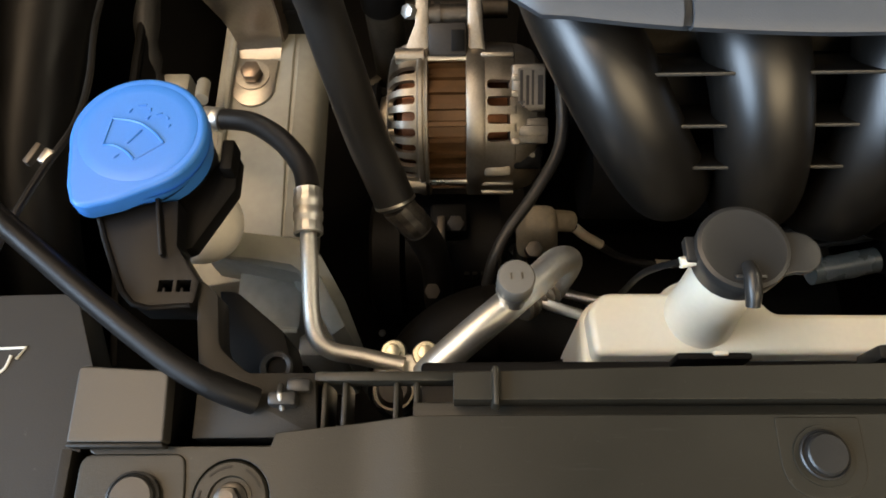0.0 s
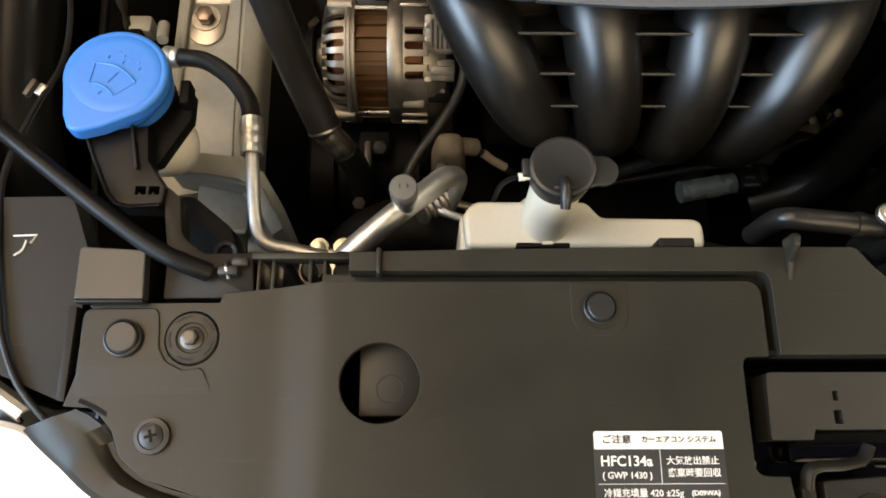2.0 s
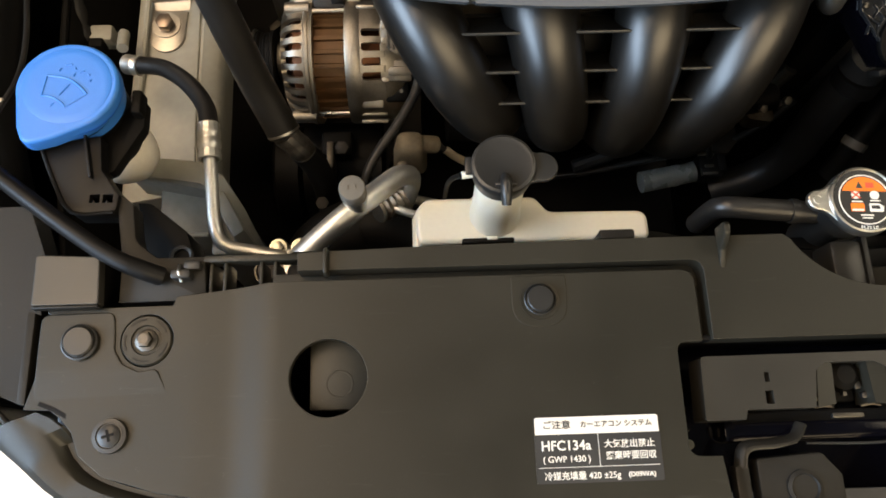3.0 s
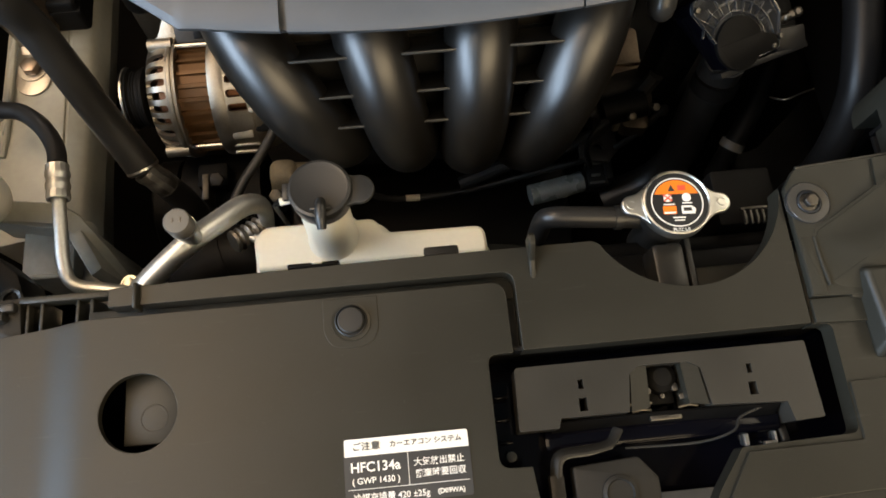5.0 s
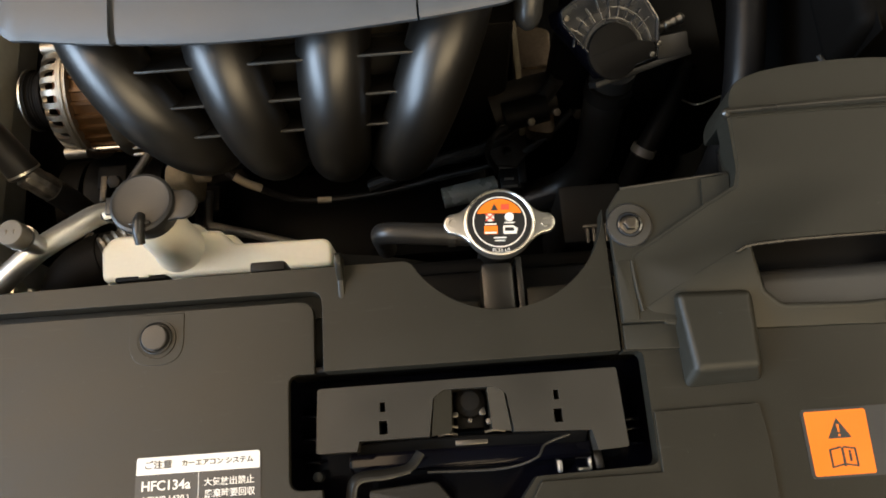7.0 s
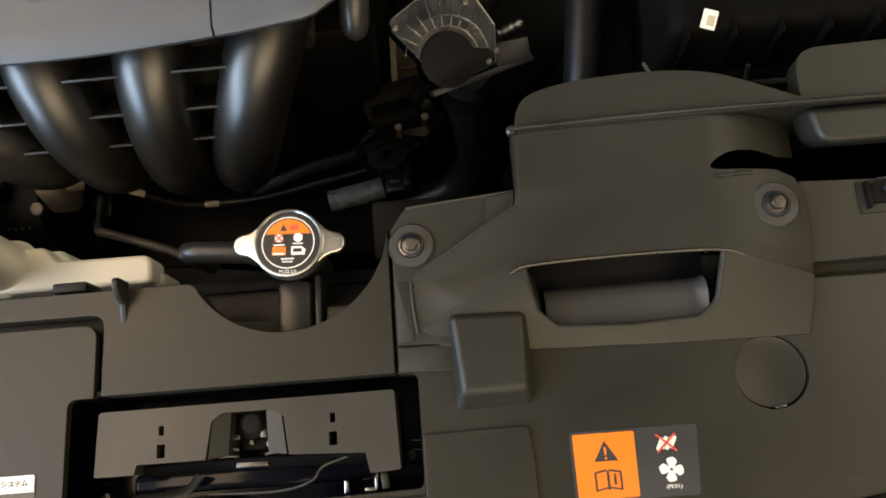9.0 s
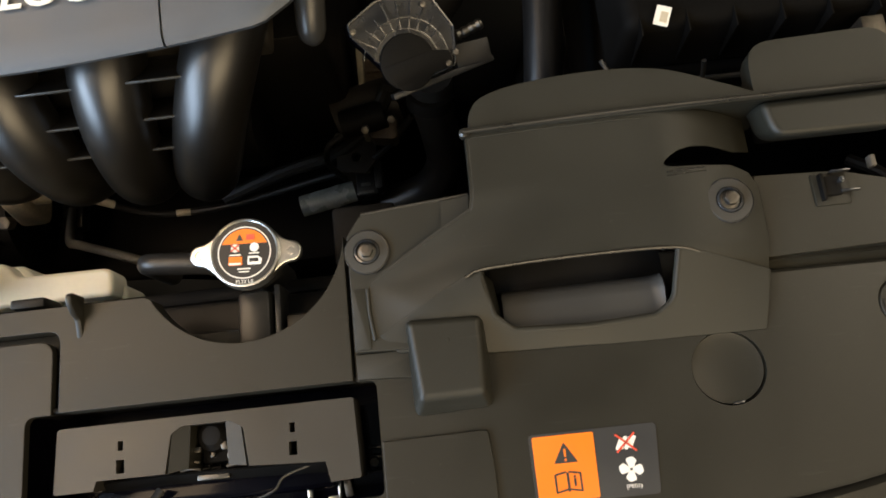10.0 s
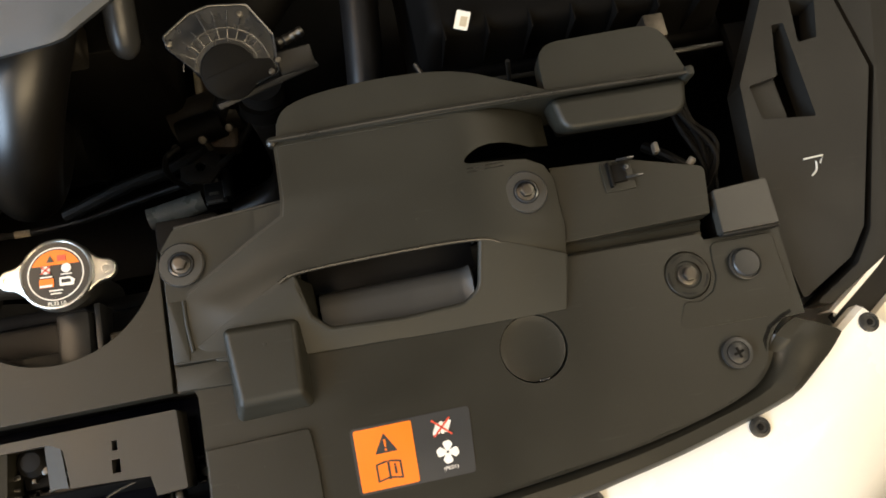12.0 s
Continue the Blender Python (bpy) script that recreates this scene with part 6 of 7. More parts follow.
brk = thing("body_bracket", (-0.57, 0.40, 0.72), "bare metal strap bracket bolted to the side rail", "bracket")
tongue = circle(0, -0.008, 0.0192, 20, 180, 360) + [(0.0192, 0.024), (-0.0192, 0.024)]
part("tongue", plate(tongue, 0, 0.003, (), 0.0008, m=Matrix.Translation((-0.5650, 0.3800, 0.6830)) @ pose(0, 0, 0, 0, 0, -4)), STRAP, brk)
part("strap", loft([[(-0.5822, 0.4015, 0.6828), (-0.5440, 0.4042, 0.6828)], [(-0.5826, 0.4085, 0.6834), (-0.5434, 0.4110, 0.6834)], [(-0.5832, 0.4140, 0.6862), (-0.5428, 0.4165, 0.6862)], [(-0.5840, 0.4172, 0.6915), (-0.5422, 0.4195, 0.6915)], [(-0.5850, 0.4196, 0.6970), (-0.5416, 0.4215, 0.6970)], [(-0.5865, 0.4208, 0.7050), (-0.5410, 0.4222, 0.7050)], [(-0.5900, 0.4220, 0.72), (-0.5400, 0.4230, 0.72)], [(-0.602, 0.4230, 0.75), (-0.5400, 0.4240, 0.75)], [(-0.625, 0.430, 0.80), (-0.545, 0.430, 0.80)], [(-0.68, 0.48, 0.86), (-0.57, 0.48, 0.86)]], thick=0.003), STRAP, brk)
part("strap_flange", loft([[(-0.5420, 0.4210, 0.690), (-0.5400, 0.4230, 0.72), (-0.5400, 0.4240, 0.75), (-0.545, 0.430, 0.80), (-0.57, 0.48, 0.86)], [(-0.5390, 0.4270, 0.690), (-0.5330, 0.4400, 0.72), (-0.5310, 0.4420, 0.75), (-0.535, 0.449, 0.80), (-0.56, 0.50, 0.86)]], thick=0.0025), CASTBROWN, brk, "folded edge of the strap")
part("washer", lathe([(0, 0), (0.0155, 0), (0.0155, 0.0016), (0, 0.002)], (-0.5665, 0.3850, 0.6860), seg=28), STRAP, brk)
part("bolt", hexagon(0.0098, 0, 0.0095, (-0.5665, 0.3850, 0.6875), bevel=0.0012), BRONZE, brk, "bronze-coloured hexagon bolt")

jb = thing("junction_box", (-0.54, 0.48, 0.66), "matt black plastic box on the rail behind the strap bracket", "plastic box")
part("shell", box(-0.578, -0.503, 0.4300, 0.60, 0.684, 0.735, 0.006, 3), DARK, jb)
part("lid_edge", box(-0.575, -0.5015, 0.4285, 0.60, 0.718, 0.722, 0.001), DARK, jb)

# washer bottle filler
filler = thing("washer_filler", (-0.545, 0.15, 0.75), "black washer filler neck bracket with a cream pump bottle", "washer filler")
arm = fillet([(-0.574, 0.150, 0.004), (-0.562, 0.122), (-0.5455, 0.0945, 0.006), (-0.5140, 0.0940, 0.006), (-0.5125, 0.108), (-0.527, 0.128, 0.004), (-0.530, 0.155)])
slots = [[(-0.5335, 0.1025), (-0.5260, 0.1025), (-0.5260, 0.1090), (-0.5335, 0.1090)], [(-0.5240, 0.1025), (-0.5165, 0.1025), (-0.5165, 0.1090), (-0.5240, 0.1090)]]
part("bracket_plate", plate(arm, 0.870, 0.8920, slots, 0.0018), FILLER, filler)
for x in (-0.5310, -0.5215):
    part("slot_tongue", box(x - 0.0008, x + 0.0008, 0.1025, 0.1052, 0.884, 0.8905, 0.0003), FILLER, filler)
    part("slot_back", box(x - 0.0035, x + 0.0060, 0.0995, 0.109, 0.868, 0.8725, 0.0), DARK, filler)
part("bracket_edge", tube([(-0.5735, 0.150, 0.8925), (-0.5615, 0.122, 0.8925), (-0.5450, 0.0955, 0.8925), (-0.5150, 0.0948, 0.8925)], 0.0016, 8, 3), FILLER, filler)
part("rib", box(-0.0011, 0.0011, -0.017, 0.020, 0.888, 0.8965, 0.0008, m=Matrix.Translation((-0.5365, 0.138, 0)) @ pose(0, 0, 0, 0, 0, 12)), FILLER, filler)
part("collar", lathe([(0.034, -0.03), (0.035, -0.004), (0.0365, 0.0)], (-0.5535, 0.1870, 0.895), seg=40), DARK, filler)
part("neck", lathe([(0.024, -0.075), (0.027, -0.05), (0.034, -0.02), (0.034, 0.0), (0, 0.0)], (-0.5535, 0.1870, 0.885), seg=32), DARK, filler)
hood = fillet([(-0.5310, 0.1300), (-0.5240, 0.1330), (-0.5040, 0.1690), (-0.5040, 0.1900, 0.002), (-0.5090, 0.1950, 0.002), (-0.5150, 0.1880), (-0.5200, 0.180), (-0.5350, 0.158)])
part("guard", plate(hood, 0.866, 0.8780, (), 0.0015), DARK, filler)
part("guard_tab", box(-0.5115, -0.5040, 0.1760, 0.1955, 0.874, 0.8890, 0.0018), DARK, filler)
part("pump", lathe([(0, 0.040), (0.010, 0.039), (0.019, 0.034), (0.0255, 0.025), (0.028, 0.014), (0.029, 0.0), (0.027, -0.03), (0.022, -0.05)], (-0.5555, 0.1890, 0.790), (0.25, -0.35, 1), 32), PUMP, filler, "cream plastic bottle shoulder")

C0 = Vector((-0.5530, 0.1903))
WM = Matrix.Translation((C0.x, C0.y, 0.8945)) @ pose(0, 0, 0, -4, 3, 0)
R0 = 0.0372
tip = Vector((-0.0235, -0.0485))
drop = circle(0, 0, R0, 44, -66, 196) + [(-0.0318, -0.0345), (tip.x - 0.0045, tip.y + 0.0045), (tip.x - 0.0010, tip.y + 0.0010), (tip.x + 0.0050, tip.y + 0.0006), (-0.0050, -0.0440)]
wcap = part("washer_cap", plate(drop, -0.0035, 0.0110, (), 0.0030, 4, m=WM), BLUE, filler, "bright blue teardrop cap with an embossed windscreen symbol", weighted=True)
part("skirt", lathe([(0.0352, -0.010), (0.0360, 0.0), (0.0368, 0.003)], WM @ Vector((0.001, -0.002, 0)), WM.to_3x3() @ Vector((0, 0, 1)), 44), BLUE, wcap)
part("dome", lathe([(0.0325, -0.002), (0.0322, 0.0001), (0.0300, 0.0006), (0.0260, 0.0006), (0.0, 0.0004)], WM @ Vector((0, 0, 0.0110)), WM.to_3x3() @ Vector((0, 0, 1)), 48), BLUE, wcap)


def emboss(points, r=0.0006, steps=5):
    return tube([WM @ Vector((x, y, 0.01165)) for x, y in points], r, 6, steps)


for points, r in (([(-0.0150, 0.0080), (-0.0008, 0.0057), (0.0090, -0.0009), (0.0153, -0.0081)], 0.0009), ([(-0.0169, -0.0098), (-0.0110, -0.0098), (-0.0040, -0.0135), (0.0014, -0.0190)], 0.0009),
                  ([(-0.0150, 0.0080), (-0.0169, -0.0098)], 0.0006), ([(0.0153, -0.0081), (0.0014, -0.0190)], 0.0006), ([(0.0019, 0.0002), (-0.0041, -0.0085)], 0.0006), ([(-0.0072, -0.0155), (-0.0095, -0.0182)], 0.0006)):
    part("screen_line", emboss(points, r), BLUE, wcap, "embossed windscreen outline")
for points in ([(-0.0069, 0.0119), (-0.0055, 0.0145)], [(-0.0027, 0.0170), (0.0020, 0.0173)], [(0.0046, 0.0150), (0.0050, 0.0128)], [(0.0050, 0.0100), (0.0039, 0.0078)],
               [(0.0084, 0.0110), (0.0114, 0.0116)], [(0.0145, 0.0095), (0.0158, 0.0079)], [(0.0172, 0.0043), (0.0160, 0.0025)]):
    part("drop_mark", emboss(points), BLUE, wcap, "embossed water drop stroke")

cn = thing("wire_connector", (-0.640, 0.385, 0.68), "pale grey wire connector behind the washer cap", "connector")
part("body", box(-0.651, -0.619, 0.360, 0.380, 0.678, 0.700, 0.004), RAIL, cn)
part("clip", box(-0.641, -0.627, 0.350, 0.361, 0.684, 0.704, 0.002), DARK, cn, "black locking clip")
part("nipple", tube([(-0.602, 0.362, 0.708), (-0.600, 0.348, 0.714), (-0.598, 0.338, 0.718)], 0.0058, 14, 3), RAIL, cn)
ac = thing("ac_hose", (-0.52, 0.25, 0.70), "black rubber refrigerant hose with crimped aluminium ends", "hose")
part("hose", tube([(-0.574, 0.3095, 0.731), (-0.566, 0.3080, 0.7335), (-0.542, 0.298, 0.743), (-0.514, 0.273, 0.757), (-0.493, 0.243, 0.770), (-0.4855, 0.219, 0.777)], 0.0086, 18), RUBBER, ac)
dashes = [(-0.560, 0.3050, 0.736), (-0.542, 0.2980, 0.743), (-0.514, 0.2730, 0.757), (-0.493, 0.2430, 0.770)]
line = curve(dashes, 10)
part("print_line", join(*[tube([line[i] + Vector((0.0035, 0.0020, 0.0078)), line[i + 1] + Vector((0.0035, 0.0020, 0.0078))], 0.00035, 5, 2, smooth_line=False) for i in range(0, len(line) - 2, 2)]), GREYCAP, ac, "faint printed dashes")
part("barb", tube([(-0.588, 0.3140, 0.727), (-0.578, 0.3105, 0.730), (-0.572, 0.309, 0.731)], 0.0100, 16, 3, ridge=0.0008, pitch=0.008), ALU, ac, "knurled aluminium ferrule")
part("crimp", lathe([(0.0085, 0.0), (0.0104, 0.0006), (0.0107, 0.004), (0.0099, 0.0075), (0.0099, 0.0095), (0.0109, 0.012), (0.0109, 0.016), (0.0099, 0.0185), (0.0099, 0.0205), (0.0109, 0.023), (0.0109, 0.027), (0.01, 0.0305), (0.0104, 0.034), (0.0085, 0.0355)], (-0.4836, 0.1855, 0.7750), (-0.073, 0.995, 0.055), 14), ALU, ac, "crimped bright metal sleeve", smooth=24)
part("pipe", tube([(-0.4838, 0.188, 0.775), (-0.481, 0.160, 0.773), (-0.4785, 0.132, 0.771), (-0.474, 0.113, 0.769), (-0.463, 0.1035, 0.768), (-0.443, 0.100, 0.766), (-0.415, 0.094, 0.764)], 0.0060, 16), ALU, ac, "bent aluminium pipe")
ac2 = thing("ac_pipe", (-0.35, 0.11, 0.74), "thick aluminium refrigerant pipe with a grey valve cap", "pipe")
part("pipe", tube([(-0.398, 0.076, 0.808), (-0.388, 0.0845, 0.815), (-0.365, 0.103, 0.822), (-0.346, 0.119, 0.822), (-0.327, 0.1385, 0.810), (-0.313, 0.1555, 0.795), (-0.303, 0.163, 0.780), (-0.300, 0.164, 0.762), (-0.303, 0.162, 0.735), (-0.310, 0.158, 0.70)], [0.0098, 0.0098, 0.0098, 0.0098, 0.0098, 0.0098, 0.009, 0.0075, 0.007, 0.007], 20), ALU, ac2)
part("valve_stem", lathe([(0.0085, -0.02), (0.0085, 0.004), (0.0105, 0.006), (0.0105, 0.012), (0, 0.012)], (-0.3455, 0.1195, 0.8380), seg=24), ALU, ac2)
part("valve_cap", lathe([(0.0098, -0.006), (0.0106, -0.0045), (0.0106, 0.0085), (0.0098, 0.0098), (0.0085, 0.0100), (0, 0.0096)], (-0.3455, 0.1185, 0.8580), seg=36), GREYCAP, ac2, "round grey plastic valve cap")
for x in (-0.003, 0.003):
    part("cap_mark", box(-0.3455 + x - 0.0006, -0.3455 + x + 0.0006, 0.1172, 0.1208, 0.8675, 0.8681, 0.0001), BOLT, ac2)
part("hose_clip", tube([(-0.334, 0.142, 0.742), (-0.322, 0.150, 0.736), (-0.312, 0.158, 0.73)], 0.0105, 18, 6, ridge=0.0016, pitch=0.007), CASTMID, ac2, "ribbed steel hose end")
flange = thing("pipe_flange", (-0.411, 0.10, 0.73), "aluminium flange block with two bolts holding the pipes", "flange")
part("block", box(-0.436, -0.386, 0.070, 0.104, 0.738, 0.760, 0.004), ALU, flange)
for x, y, z in ((-0.4225, 0.105, 0.757), (-0.3995, 0.0985, 0.777)):
    part("bolt_collar", lathe([(0, -0.018), (0.0085, -0.018), (0.0090, 0), (0.0080, 0.0025), (0, 0.003)], (x, y, z), (0, -0.12, 1), 24), YELLOWZINC, flange)
    part("bolt_head", hexagon(0.0056, 0.002, 0.008, (x, y, z), (0, -0.12, 1)), YELLOWZINC, flange)
part("receiver", lathe([(0, 0), (0.0100, 0), (0.0100, 0.03), (0.008, 0.034), (0, 0.034)], (-0.4150, 0.064, 0.800), seg=24), GRIME, flange)
part("receiver_ring", lathe([(0.0105, 0), (0.0118, 0), (0.0118, 0.004), (0.0105, 0.004), (0.0105, 0)], (-0.4150, 0.064, 0.826), seg=24), CASTDARK, flange)

big = thing("radiator_hose", (-0.45, 0.30, 0.60), "thick matt black radiator hose with a metal band", "hose")
part("hose", tube([(-0.480, 0.330, 0.985), (-0.4680, 0.2980, 0.925), (-0.4645, 0.2990, 0.880), (-0.4580, 0.2880, 0.835), (-0.4475, 0.2680, 0.779), (-0.4375, 0.2520, 0.747), (-0.4283, 0.2366, 0.7230)], [0.0148, 0.0148, 0.0150, 0.0155, 0.0160, 0.0163, 0.0166], 24), SOFTRUBBER, big)
part("band", tube([(-0.4287, 0.2372, 0.7243), (-0.4280, 0.2356, 0.7228)], 0.0170, 24, 2, smooth_line=False), STEEL, big, "bright metal band")
part("ferrule", tube([(-0.4275, 0.2345, 0.7218), (-0.418, 0.2290, 0.708), (-0.410, 0.2250, 0.694)], 0.0132, 14, 8, ridge=0.0004, pitch=0.017), MOTTLED, big, "mottled crimped sleeve", smooth=18)
part("lower_pipe", tube([(-0.412, 0.2255, 0.698), (-0.402, 0.2190, 0.668), (-0.398, 0.212, 0.63), (-0.398, 0.20, 0.58)], 0.0135, 18), RUBBER, big)
part("joint_bolt", hexagon(0.0075, 0, 0.011, (-0.402, 0.196, 0.622), (0, -0.3, 1)), GRIME, big)

drain = thing("bonnet_cable_hose", (-0.55, 0.11, 0.87), "black rubber hose lying across the end block", "hose")
part("hose", tube([(-0.735, 0.255, 0.880), (-0.665, 0.178, 0.898), (-0.6173, 0.1388, 0.905), (-0.5816, 0.1109, 0.906), (-0.5480, 0.0852, 0.906), (-0.5164, 0.0628, 0.905), (-0.4940, 0.0508, 0.902), (-0.4760, 0.0455, 0.892)], 0.0064, 18), FILLER, drain)
part("end_sleeve", tube([(-0.496, 0.0518, 0.9024), (-0.486, 0.0482, 0.8985), (-0.477, 0.0457, 0.8925)], 0.0068, 18, 4), FILLER, drain)
holder = thing("hose_holder", (-0.475, 0.05, 0.86), "black plastic holder plate for the hose beside the cover", "holder")
hp = fillet([(-0.5070, 0.0285), (-0.4460, 0.0290, 0.001), (-0.4490, 0.0605, 0.001), (-0.4830, 0.0605, 0.006), (-0.4990, 0.0735, 0.012), (-0.5030, 0.1020, 0.004), (-0.5150, 0.1130, 0.003), (-0.5125, 0.0900), (-0.5075, 0.06)])
part("plate", plate(hp, 0.868, 0.8880, (), 0.0015), PANEL, holder)
part("claw", box(-0.4700, -0.4560, 0.0430, 0.0500, 0.886, 0.8965, 0.002), SMOKE, holder)
part("claw", box(-0.4620, -0.4500, 0.0500, 0.0570, 0.886, 0.8935, 0.002), SMOKE, holder)
part("tie", tube([(-0.4655, 0.0540, 0.890), (-0.4640, 0.0480, 0.8965), (-0.4630, 0.0415, 0.892)], 0.0012, 8), STEEL, holder, "bright metal tie")
dk = fillet([(-0.5040, 0.0640), (-0.4680, 0.0640, 0.003), (-0.4780, 0.0950, 0.006), (-0.5080, 0.1200, 0.02), (-0.5180, 0.1200)])
part("back_plate", plate(dk, 0.80, 0.842, (), 0.0015), DARK, holder)
part("hole_collar", lathe([(0.0085, 0), (0.0095, 0.003), (0.0085, 0.004), (0.006, 0.003), (0.006, 0)], (-0.480, 0.0740, 0.8420), seg=24), SMOKE, holder)
lad = thing("cover_bridge", (-0.412, 0.05, 0.85), "black plastic bridge strip with ribs beside the cover", "bridge strip")
part("strip", box(-0.4490, -0.3790, 0.0560, 0.0610, 0.876, 0.8895, 0.001), COVER, lad)
for x in (-0.4440, -0.4340, -0.4085, -0.3985):
    part("rib", box(x - 0.0013, x + 0.0013, 0.0330, 0.0575, 0.858, 0.8860, 0.0007), COVER, lad)
part("inner_wall", box(-0.4640, -0.4450, 0.030, 0.060, 0.84, 0.872, 0.002), COVER, lad)

# coolant reservoir
tank = thing("coolant_reservoir", (-0.20, 0.10, 0.60), "cream translucent coolant reservoir with a charcoal cap", "coolant reservoir")
body = fillet([(-0.3010, 0.084, 0.006), (-0.0975, 0.084, 0.006), (-0.0990, 0.1020, 0.012), (-0.180, 0.1165, 0.010), (-0.192, 0.1290, 0.010), (-0.2920, 0.1300, 0.014), (-0.3010, 0.118, 0.01)])
part("lower_body", plate(body, 0.62, 0.7960, (), 0.006, 4), CREAM, tank)
b2 = fillet([(-0.2960, 0.088, 0.006), (-0.1020, 0.088, 0.006), (-0.1030, 0.1125, 0.010), (-0.186, 0.1135, 0.010), (-0.197, 0.1270, 0.010), (-0.2900, 0.1275, 0.014), (-0.2985, 0.116, 0.01)])
part("upper_body", plate(b2, 0.785, 0.8150, (), 0.0085, 6), CREAM, tank)
NECK = Vector((-0.2310, 0.1130, 0.81))
part("neck", lathe([(0.0262, -0.004), (0.0225, 0.002), (0.0205, 0.008), (0.0196, 0.030), (0.0190, 0.0755), (0, 0.0755)], NECK, (0.0, 0.10, 1), 36), CREAM, tank)
part("strap_clip", box(-0.157, -0.130, 0.0720, 0.0800, 0.840, 0.8660, 0.002), PANEL, tank, "dark plastic clip")
part("strap_clip", box(-0.262, -0.222, 0.0725, 0.0765, 0.845, 0.8640, 0.0015), DARK, tank)
part("strap_tongue", box(-0.243, -0.235, 0.0745, 0.0770, 0.860, 0.8655, 0.0008), CREAM, tank)
CM = Matrix.Translation((-0.2305, 0.1232, 0.8895)) @ pose(0, 0, 0, -3, 0, 0)
rcap = part("cap", lathe([(0.0225, -0.012), (0.0238, -0.002), (0.0242, 0.004), (0.0236, 0.0062), (0.0215, 0.0070), (0.0190, 0.0064), (0.0, 0.0064)], CM.translation, CM.to_3x3() @ Vector((0, 0, 1)), 48), SMOKE, tank, "charcoal plastic cap with a thumb tab")
part("thumb_tab", plate(circle(0.0290, -0.0015, 0.0118, 22, -105, 105) + [(0.0180, 0.0125), (0.0150, 0.0130), (0.0150, -0.0150), (0.0180, -0.0148)], -0.001, 0.0030, (), 0.0012, 3, m=CM), SMOKE, rcap)
part("spout", tube([CM @ Vector((0.0005, -0.010, 0.006)), CM @ Vector((0.0005, -0.017, 0.0085)), CM @ Vector((0.0005, -0.025, 0.0070)), CM @ Vector((0.0005, -0.0315, 0.0025))], [0.0034, 0.0043, 0.0043, 0.0036], 16), SMOKE, rcap)
part("spout_bridge", box(-0.0075, 0.0085, -0.0185, -0.0155, 0.005, 0.0085, 0.0012, m=CM), SMOKE, rcap)
part("side_lug", box(-0.0285, -0.0215, -0.006, 0.008, -0.004, 0.003, 0.001, m=CM), SMOKE, rcap)
part("vent_nipple", tube([CM @ Vector((-0.0310, -0.0050, -0.002)), CM @ Vector((-0.0220, -0.0035, -0.002))], 0.0030, 14, 3, smooth_line=False), CREAM, tank, "white hose nipple")
th = thing("overflow_tube", (-0.28, 0.15, 0.70), "thin black overflow tube behind the reservoir", "tube")
part("tube", tube([(-0.262, 0.1185, 0.8875), (-0.268, 0.122, 0.872), (-0.271, 0.129, 0.84), (-0.272, 0.135, 0.79)], 0.0020, 10), DARK, th)
pp = thing("small_pipe", (-0.31, 0.14, 0.70), "thin aluminium pipe beside the reservoir", "pipe")
part("pipe", tube([(-0.330, 0.152, 0.74), (-0.310, 0.143, 0.74), (-0.29, 0.137, 0.738)], 0.004, 12), ALU, pp)
bul = thing("lower_hose", (-0.33, 0.15, 0.60), "wide black rubber hose below the pipes", "hose")
part("hose", tube([(-0.43, 0.10, 0.62), (-0.395, 0.135, 0.665), (-0.350, 0.150, 0.680), (-0.300, 0.14, 0.675), (-0.25, 0.12, 0.65)], 0.030, 20), DARK, bul)
part("clamp", tube([(-0.366, 0.1465, 0.6775), (-0.352, 0.1497, 0.6798)], 0.0312, 24, 2, smooth_line=False), DARK, bul)

# dark pipes and cables by the left wing
wl = thing("side_pipe", (-0.70, 0.30, 0.65), "wide dark plastic pipe along the wing", "pipe")
part("pipe", tube([(-0.70, 0.60, 0.80), (-0.715, 0.45, 0.775), (-0.722, 0.34, 0.75), (-0.725, 0.24, 0.72), (-0.72, 0.14, 0.66)], 0.036, 20), FILLER, wl)
wl = thing("sound_deadener", (-0.66, 0.35, 0.60), "dark sound-deadening panel beside the rail", "panel")
part("sheet", loft([[(-0.645, 0.60, 0.74), (-0.655, 0.42, 0.73), (-0.66, 0.25, 0.70), (-0.66, 0.12, 0.66)], [(-0.60, 0.62, 0.62), (-0.61, 0.42, 0.60), (-0.61, 0.25, 0.58), (-0.60, 0.12, 0.55)]], thick=0.004), DARK, wl)
part("fold", tube([(-0.645, 0.60, 0.742), (-0.655, 0.42, 0.732), (-0.66, 0.25, 0.702), (-0.66, 0.12, 0.662)], 0.004, 8), DARK, wl)
cb = thing("sensor_cable", (-0.62, 0.20, 0.80), "thin black cable with a metal clip along the wing", "cable")
part("cable", tube([(-0.662, 0.45, 0.78), (-0.655, 0.36, 0.80), (-0.632, 0.28, 0.83), (-0.618, 0.225, 0.858), (-0.626, 0.185, 0.868), (-0.636, 0.13, 0.876), (-0.6310, 0.085, 0.882), (-0.6246, 0.045, 0.884), (-0.6192, 0.0226, 0.884), (-0.6132, 0.0005, 0.884), (-0.5991, -0.0281, 0.883), (-0.5797, -0.0506, 0.880), (-0.5700, -0.0600, 0.872)], 0.0024, 10), RUBBER, cb)
part("clip", box(-0.0034, 0.0034, -0.0050, 0.0050, 0, 0.006, 0.001, m=Matrix.Translation((-0.6255, 0.1985, 0.862)) @ pose(0, 0, 0, 0, 0, -25)), STEEL, cb, "bare metal clip")
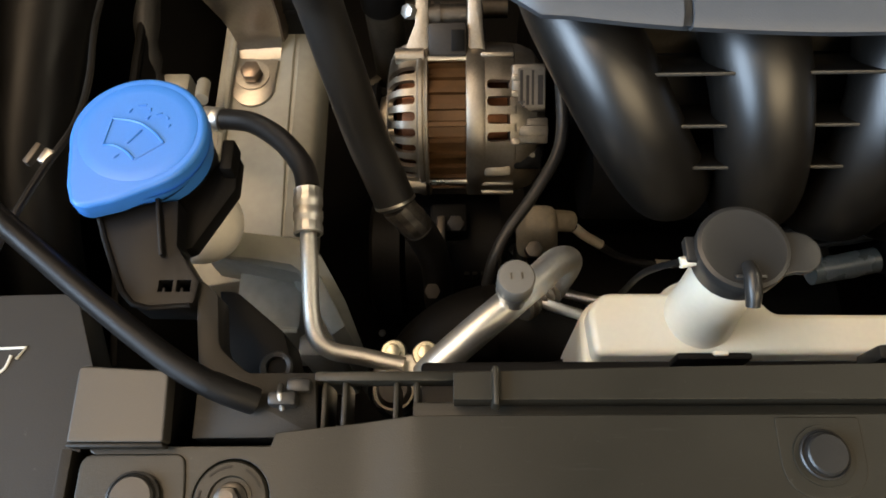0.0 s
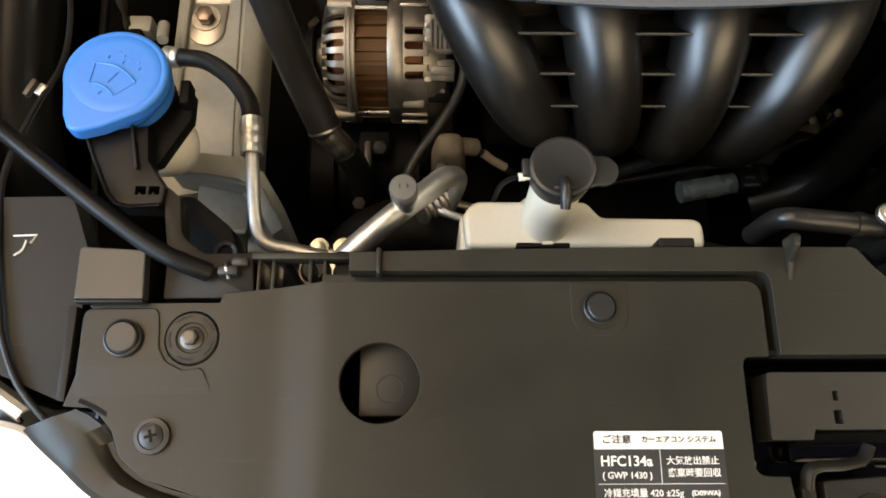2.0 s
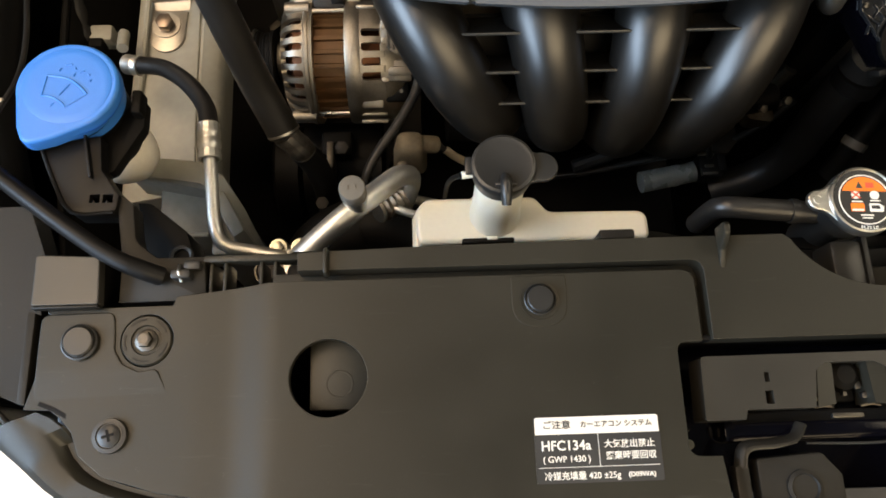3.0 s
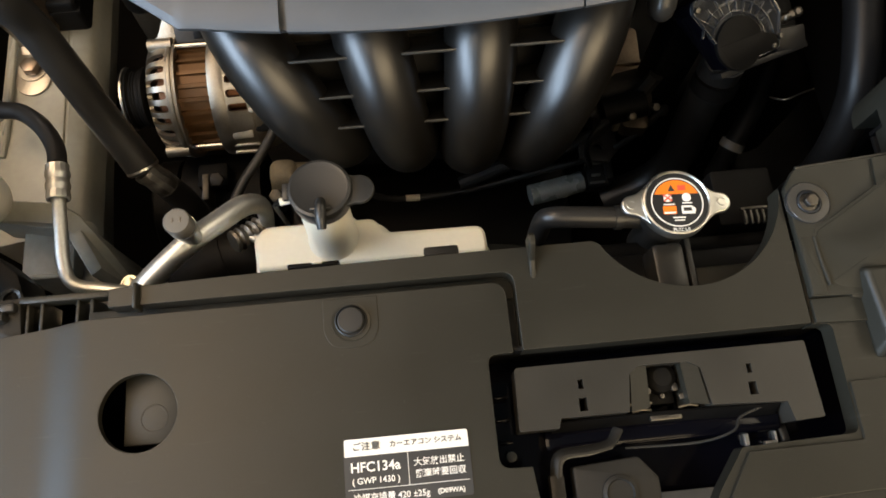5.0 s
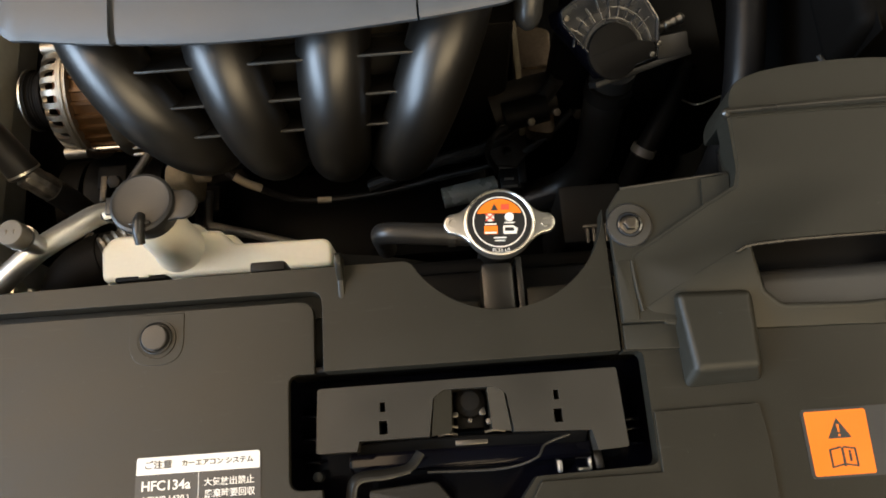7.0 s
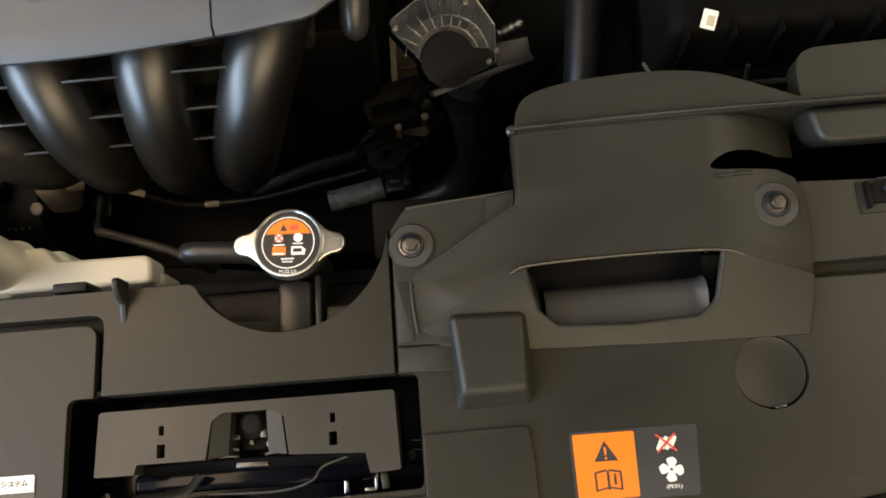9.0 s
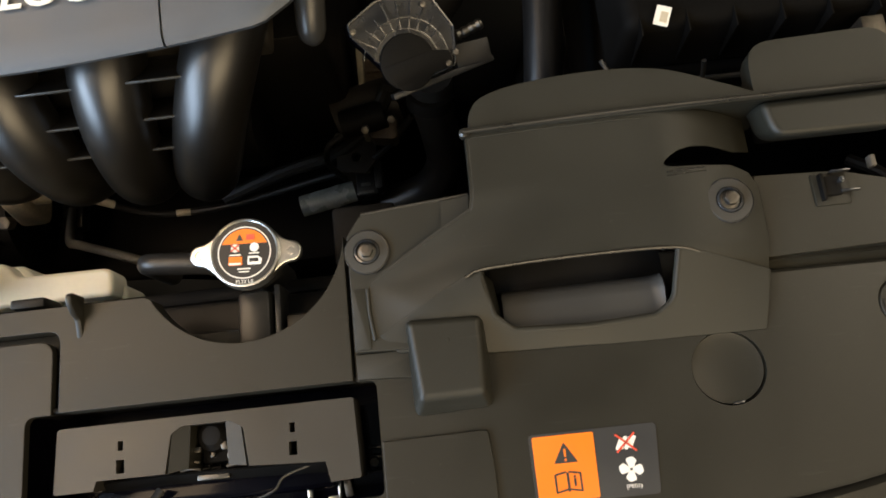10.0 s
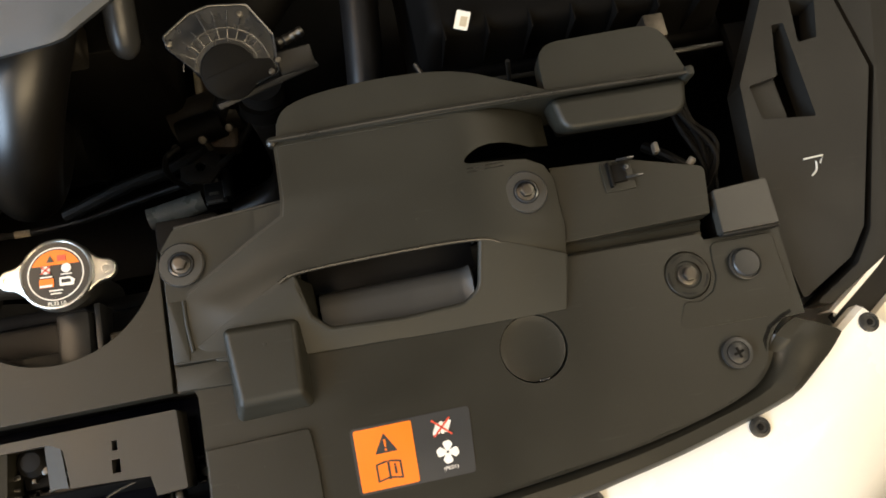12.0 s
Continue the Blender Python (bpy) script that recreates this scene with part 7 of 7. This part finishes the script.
part("clip", box(-0.0022, 0.0022, -0.0075, 0.0075, 0, 0.006, 0.001, m=Matrix.Translation((-0.637, 0.203, 0.858)) @ pose(0, 0, 0, 0, 0, -25)), CASTDARK, cb)
lm = thing("side_loom", (-0.63, 0.42, 0.70), "black corrugated wiring loom behind the washer cap", "wiring harness")
part("loom", tube([(-0.625, 0.60, 0.76), (-0.640, 0.50, 0.75), (-0.652, 0.44, 0.735), (-0.655, 0.395, 0.715), (-0.650, 0.36, 0.69)], 0.0105, 12, ridge=0.0012, pitch=0.007), TAPE, lm)

# ---------------------------------------------------------------- printed labels on the covers
lab = thing("refrigerant_label", (-0.1805, -0.083, 0.9003), "black and white printed refrigerant warning label", "label")
LX0, LX1, LY0, LY1 = -0.2222, -0.1388, -0.1032, -0.0608
film = part("film", plate(fillet([(LX0, LY0, 0.002), (LX1, LY0, 0.002), (LX1, LY1, 0.002), (LX0, LY1, 0.002)]), 0.8998, 0.9005, (), 0.0), LABELBLACK, lab, "black label film")
part("header", plate(fillet([(LX0 + 0.0006, LY1 - 0.0115), (LX1 - 0.0006, LY1 - 0.0115), (LX1 - 0.0006, LY1 - 0.0004, 0.0018), (LX0 + 0.0006, LY1 - 0.0004, 0.0018)]), 0.9004, 0.9008, (), 0.0), LABELWHITE, film, "white header field")
Z1, Z2 = 0.9009, 0.9006
letters("ご注意", 0.0058, (LX0 + 0.0150, LY1 - 0.0058, Z1), LABELBLACK, film, bold=0.00008, wide=1.1)
letters("カーエアコン システム", 0.0046, (LX0 + 0.0545, LY1 - 0.0058, Z1), LABELBLACK, film, bold=0.00008, wide=1.02)
letters("HFC134a", 0.0088, (LX0 + 0.0205, LY1 - 0.0190, Z2), LABELWHITE, film, bold=0.00014, wide=0.98)
letters("( GWP 1430 )", 0.0056, (LX0 + 0.0205, LY1 - 0.0275, Z2), LABELWHITE, film, bold=0.00006, wide=0.98)
letters("大気放出禁止", 0.0056, (LX0 + 0.0625, LY1 - 0.0188, Z2), LABELWHITE, film, bold=0.00006)
letters("廃棄時要回収", 0.0056, (LX0 + 0.0630, LY1 - 0.0262, Z2), LABELWHITE, film, bold=0.00006)
letters("冷媒充填量 420 ±25g", 0.0056, (LX0 + 0.0300, LY1 - 0.0382, Z2), LABELWHITE, film, bold=0.00006, wide=0.98)
letters("(D09WA)", 0.0042, (LX0 + 0.0690, LY1 - 0.0382, Z2), LABELWHITE, film, bold=0.00010, wide=1.05)
for x0, x1, y0, y1 in ((LX0 + 0.002, LX1 - 0.002, LY1 - 0.0327, LY1 - 0.0323), (LX0 + 0.0419, LX0 + 0.0423, LY1 - 0.0323, LY1 - 0.0118)):
    part("rule_line", plate([(x0, y0), (x1, y0), (x1, y1), (x0, y1)], 0.9004, 0.9007, (), 0.0), CHALK, film)

wl = thing("warning_label", (0.26, -0.083, 0.9003), "orange and black fan warning label with pictograms", "label")
film = part("film", plate(fillet([(0.2190, -0.1045, 0.003), (0.2985, -0.1045, 0.003), (0.3025, -0.0605, 0.003), (0.2190, -0.0605, 0.003)]), 0.8998, 0.9005, (), 0.0), LABELBLACK, wl, "black label film")
fld = part("orange_field", plate(fillet([(0.2210, -0.1030, 0.0015), (0.2600, -0.1030, 0.0015), (0.2612, -0.0622, 0.0015), (0.2210, -0.0622, 0.0015)]), 0.9004, 0.9008, (), 0.0), ORANGE, wl, "orange field")
zz = 0.9010
part("triangle", plate(fillet([(0.2335, -0.0800, 0.0004), (0.2490, -0.0800, 0.0004), (0.2412, -0.0670, 0.0004)]), zz - 0.0003, zz, (), 0.0), LABELBLACK, fld)
part("exclamation", plate([(0.2407, -0.0762), (0.2417, -0.0762), (0.2420, -0.0712), (0.2404, -0.0712)], zz, zz + 0.0003, (), 0.0), ORANGE, fld)
part("exclamation_dot", plate(circle(0.2412, -0.0781, 0.0008, 10), zz, zz + 0.0003, (), 0.0), ORANGE, fld)
part("book", plate(fillet([(0.2325, -0.0985, 0.0006), (0.2400, -0.0970), (0.2412, -0.0980), (0.2424, -0.0970), (0.2500, -0.0985, 0.0006), (0.2500, -0.0865, 0.0006), (0.2424, -0.0850), (0.2412, -0.0862), (0.2400, -0.0850), (0.2325, -0.0865, 0.0006)]), zz - 0.0003, zz,
      [[(0.2338, -0.0972), (0.2404, -0.0958), (0.2404, -0.0862), (0.2338, -0.0874)], [(0.2420, -0.0958), (0.2487, -0.0972), (0.2487, -0.0874), (0.2420, -0.0862)]], 0.0), LABELBLACK, fld, "open book pictogram")
letters("i", 0.0098, (0.2455, -0.0915, zz), LABELBLACK, fld, bold=0.0003)
fan = join(*[plate(fillet([(-0.0012, 0.0008), (0.0012, 0.0008), (0.0042, 0.0048, 0.001), (0.0022, 0.0078, 0.002), (-0.0030, 0.0070, 0.002)]), 0, 0.0003, (), 0.0,
                   m=Matrix.Translation((0.2822, -0.0880, 0.9005)) @ pose(0, 0, 0, 0, 0, 90 * k)) for k in range(4)])
part("fan_pictogram", fan, LABELWHITE, wl, "white fan pictogram")
glove = join(*[plate(fillet([(-0.0012, -0.0045), (0.0012, -0.0045), (0.0012, 0.0040), (-0.0012, 0.0040)], 0.0008), 0, 0.0003, (), 0.0,
                     m=Matrix.Translation((0.2772 + 0.0028 * k, -0.0715 + 0.0006 * (k % 2), 0.9005)) @ pose(0, 0, 0, 0, 0, -28)) for k in range(4)])
part("glove_pictogram", glove, LABELWHITE, wl, "white striped pictogram")
for a in (42, -42):
    part("red_cross_bar", plate([(-0.0085, -0.0006), (0.0085, -0.0006), (0.0085, 0.0006), (-0.0085, 0.0006)], 0, 0.0003, (), 0.0, m=Matrix.Translation((0.2812, -0.0712, 0.9009)) @ pose(0, 0, 0, 0, 0, a)), RED, wl)
letters("(PE01)", 0.0034, (0.2825, -0.0985, 0.9006), LABELWHITE, wl, wide=1.15)
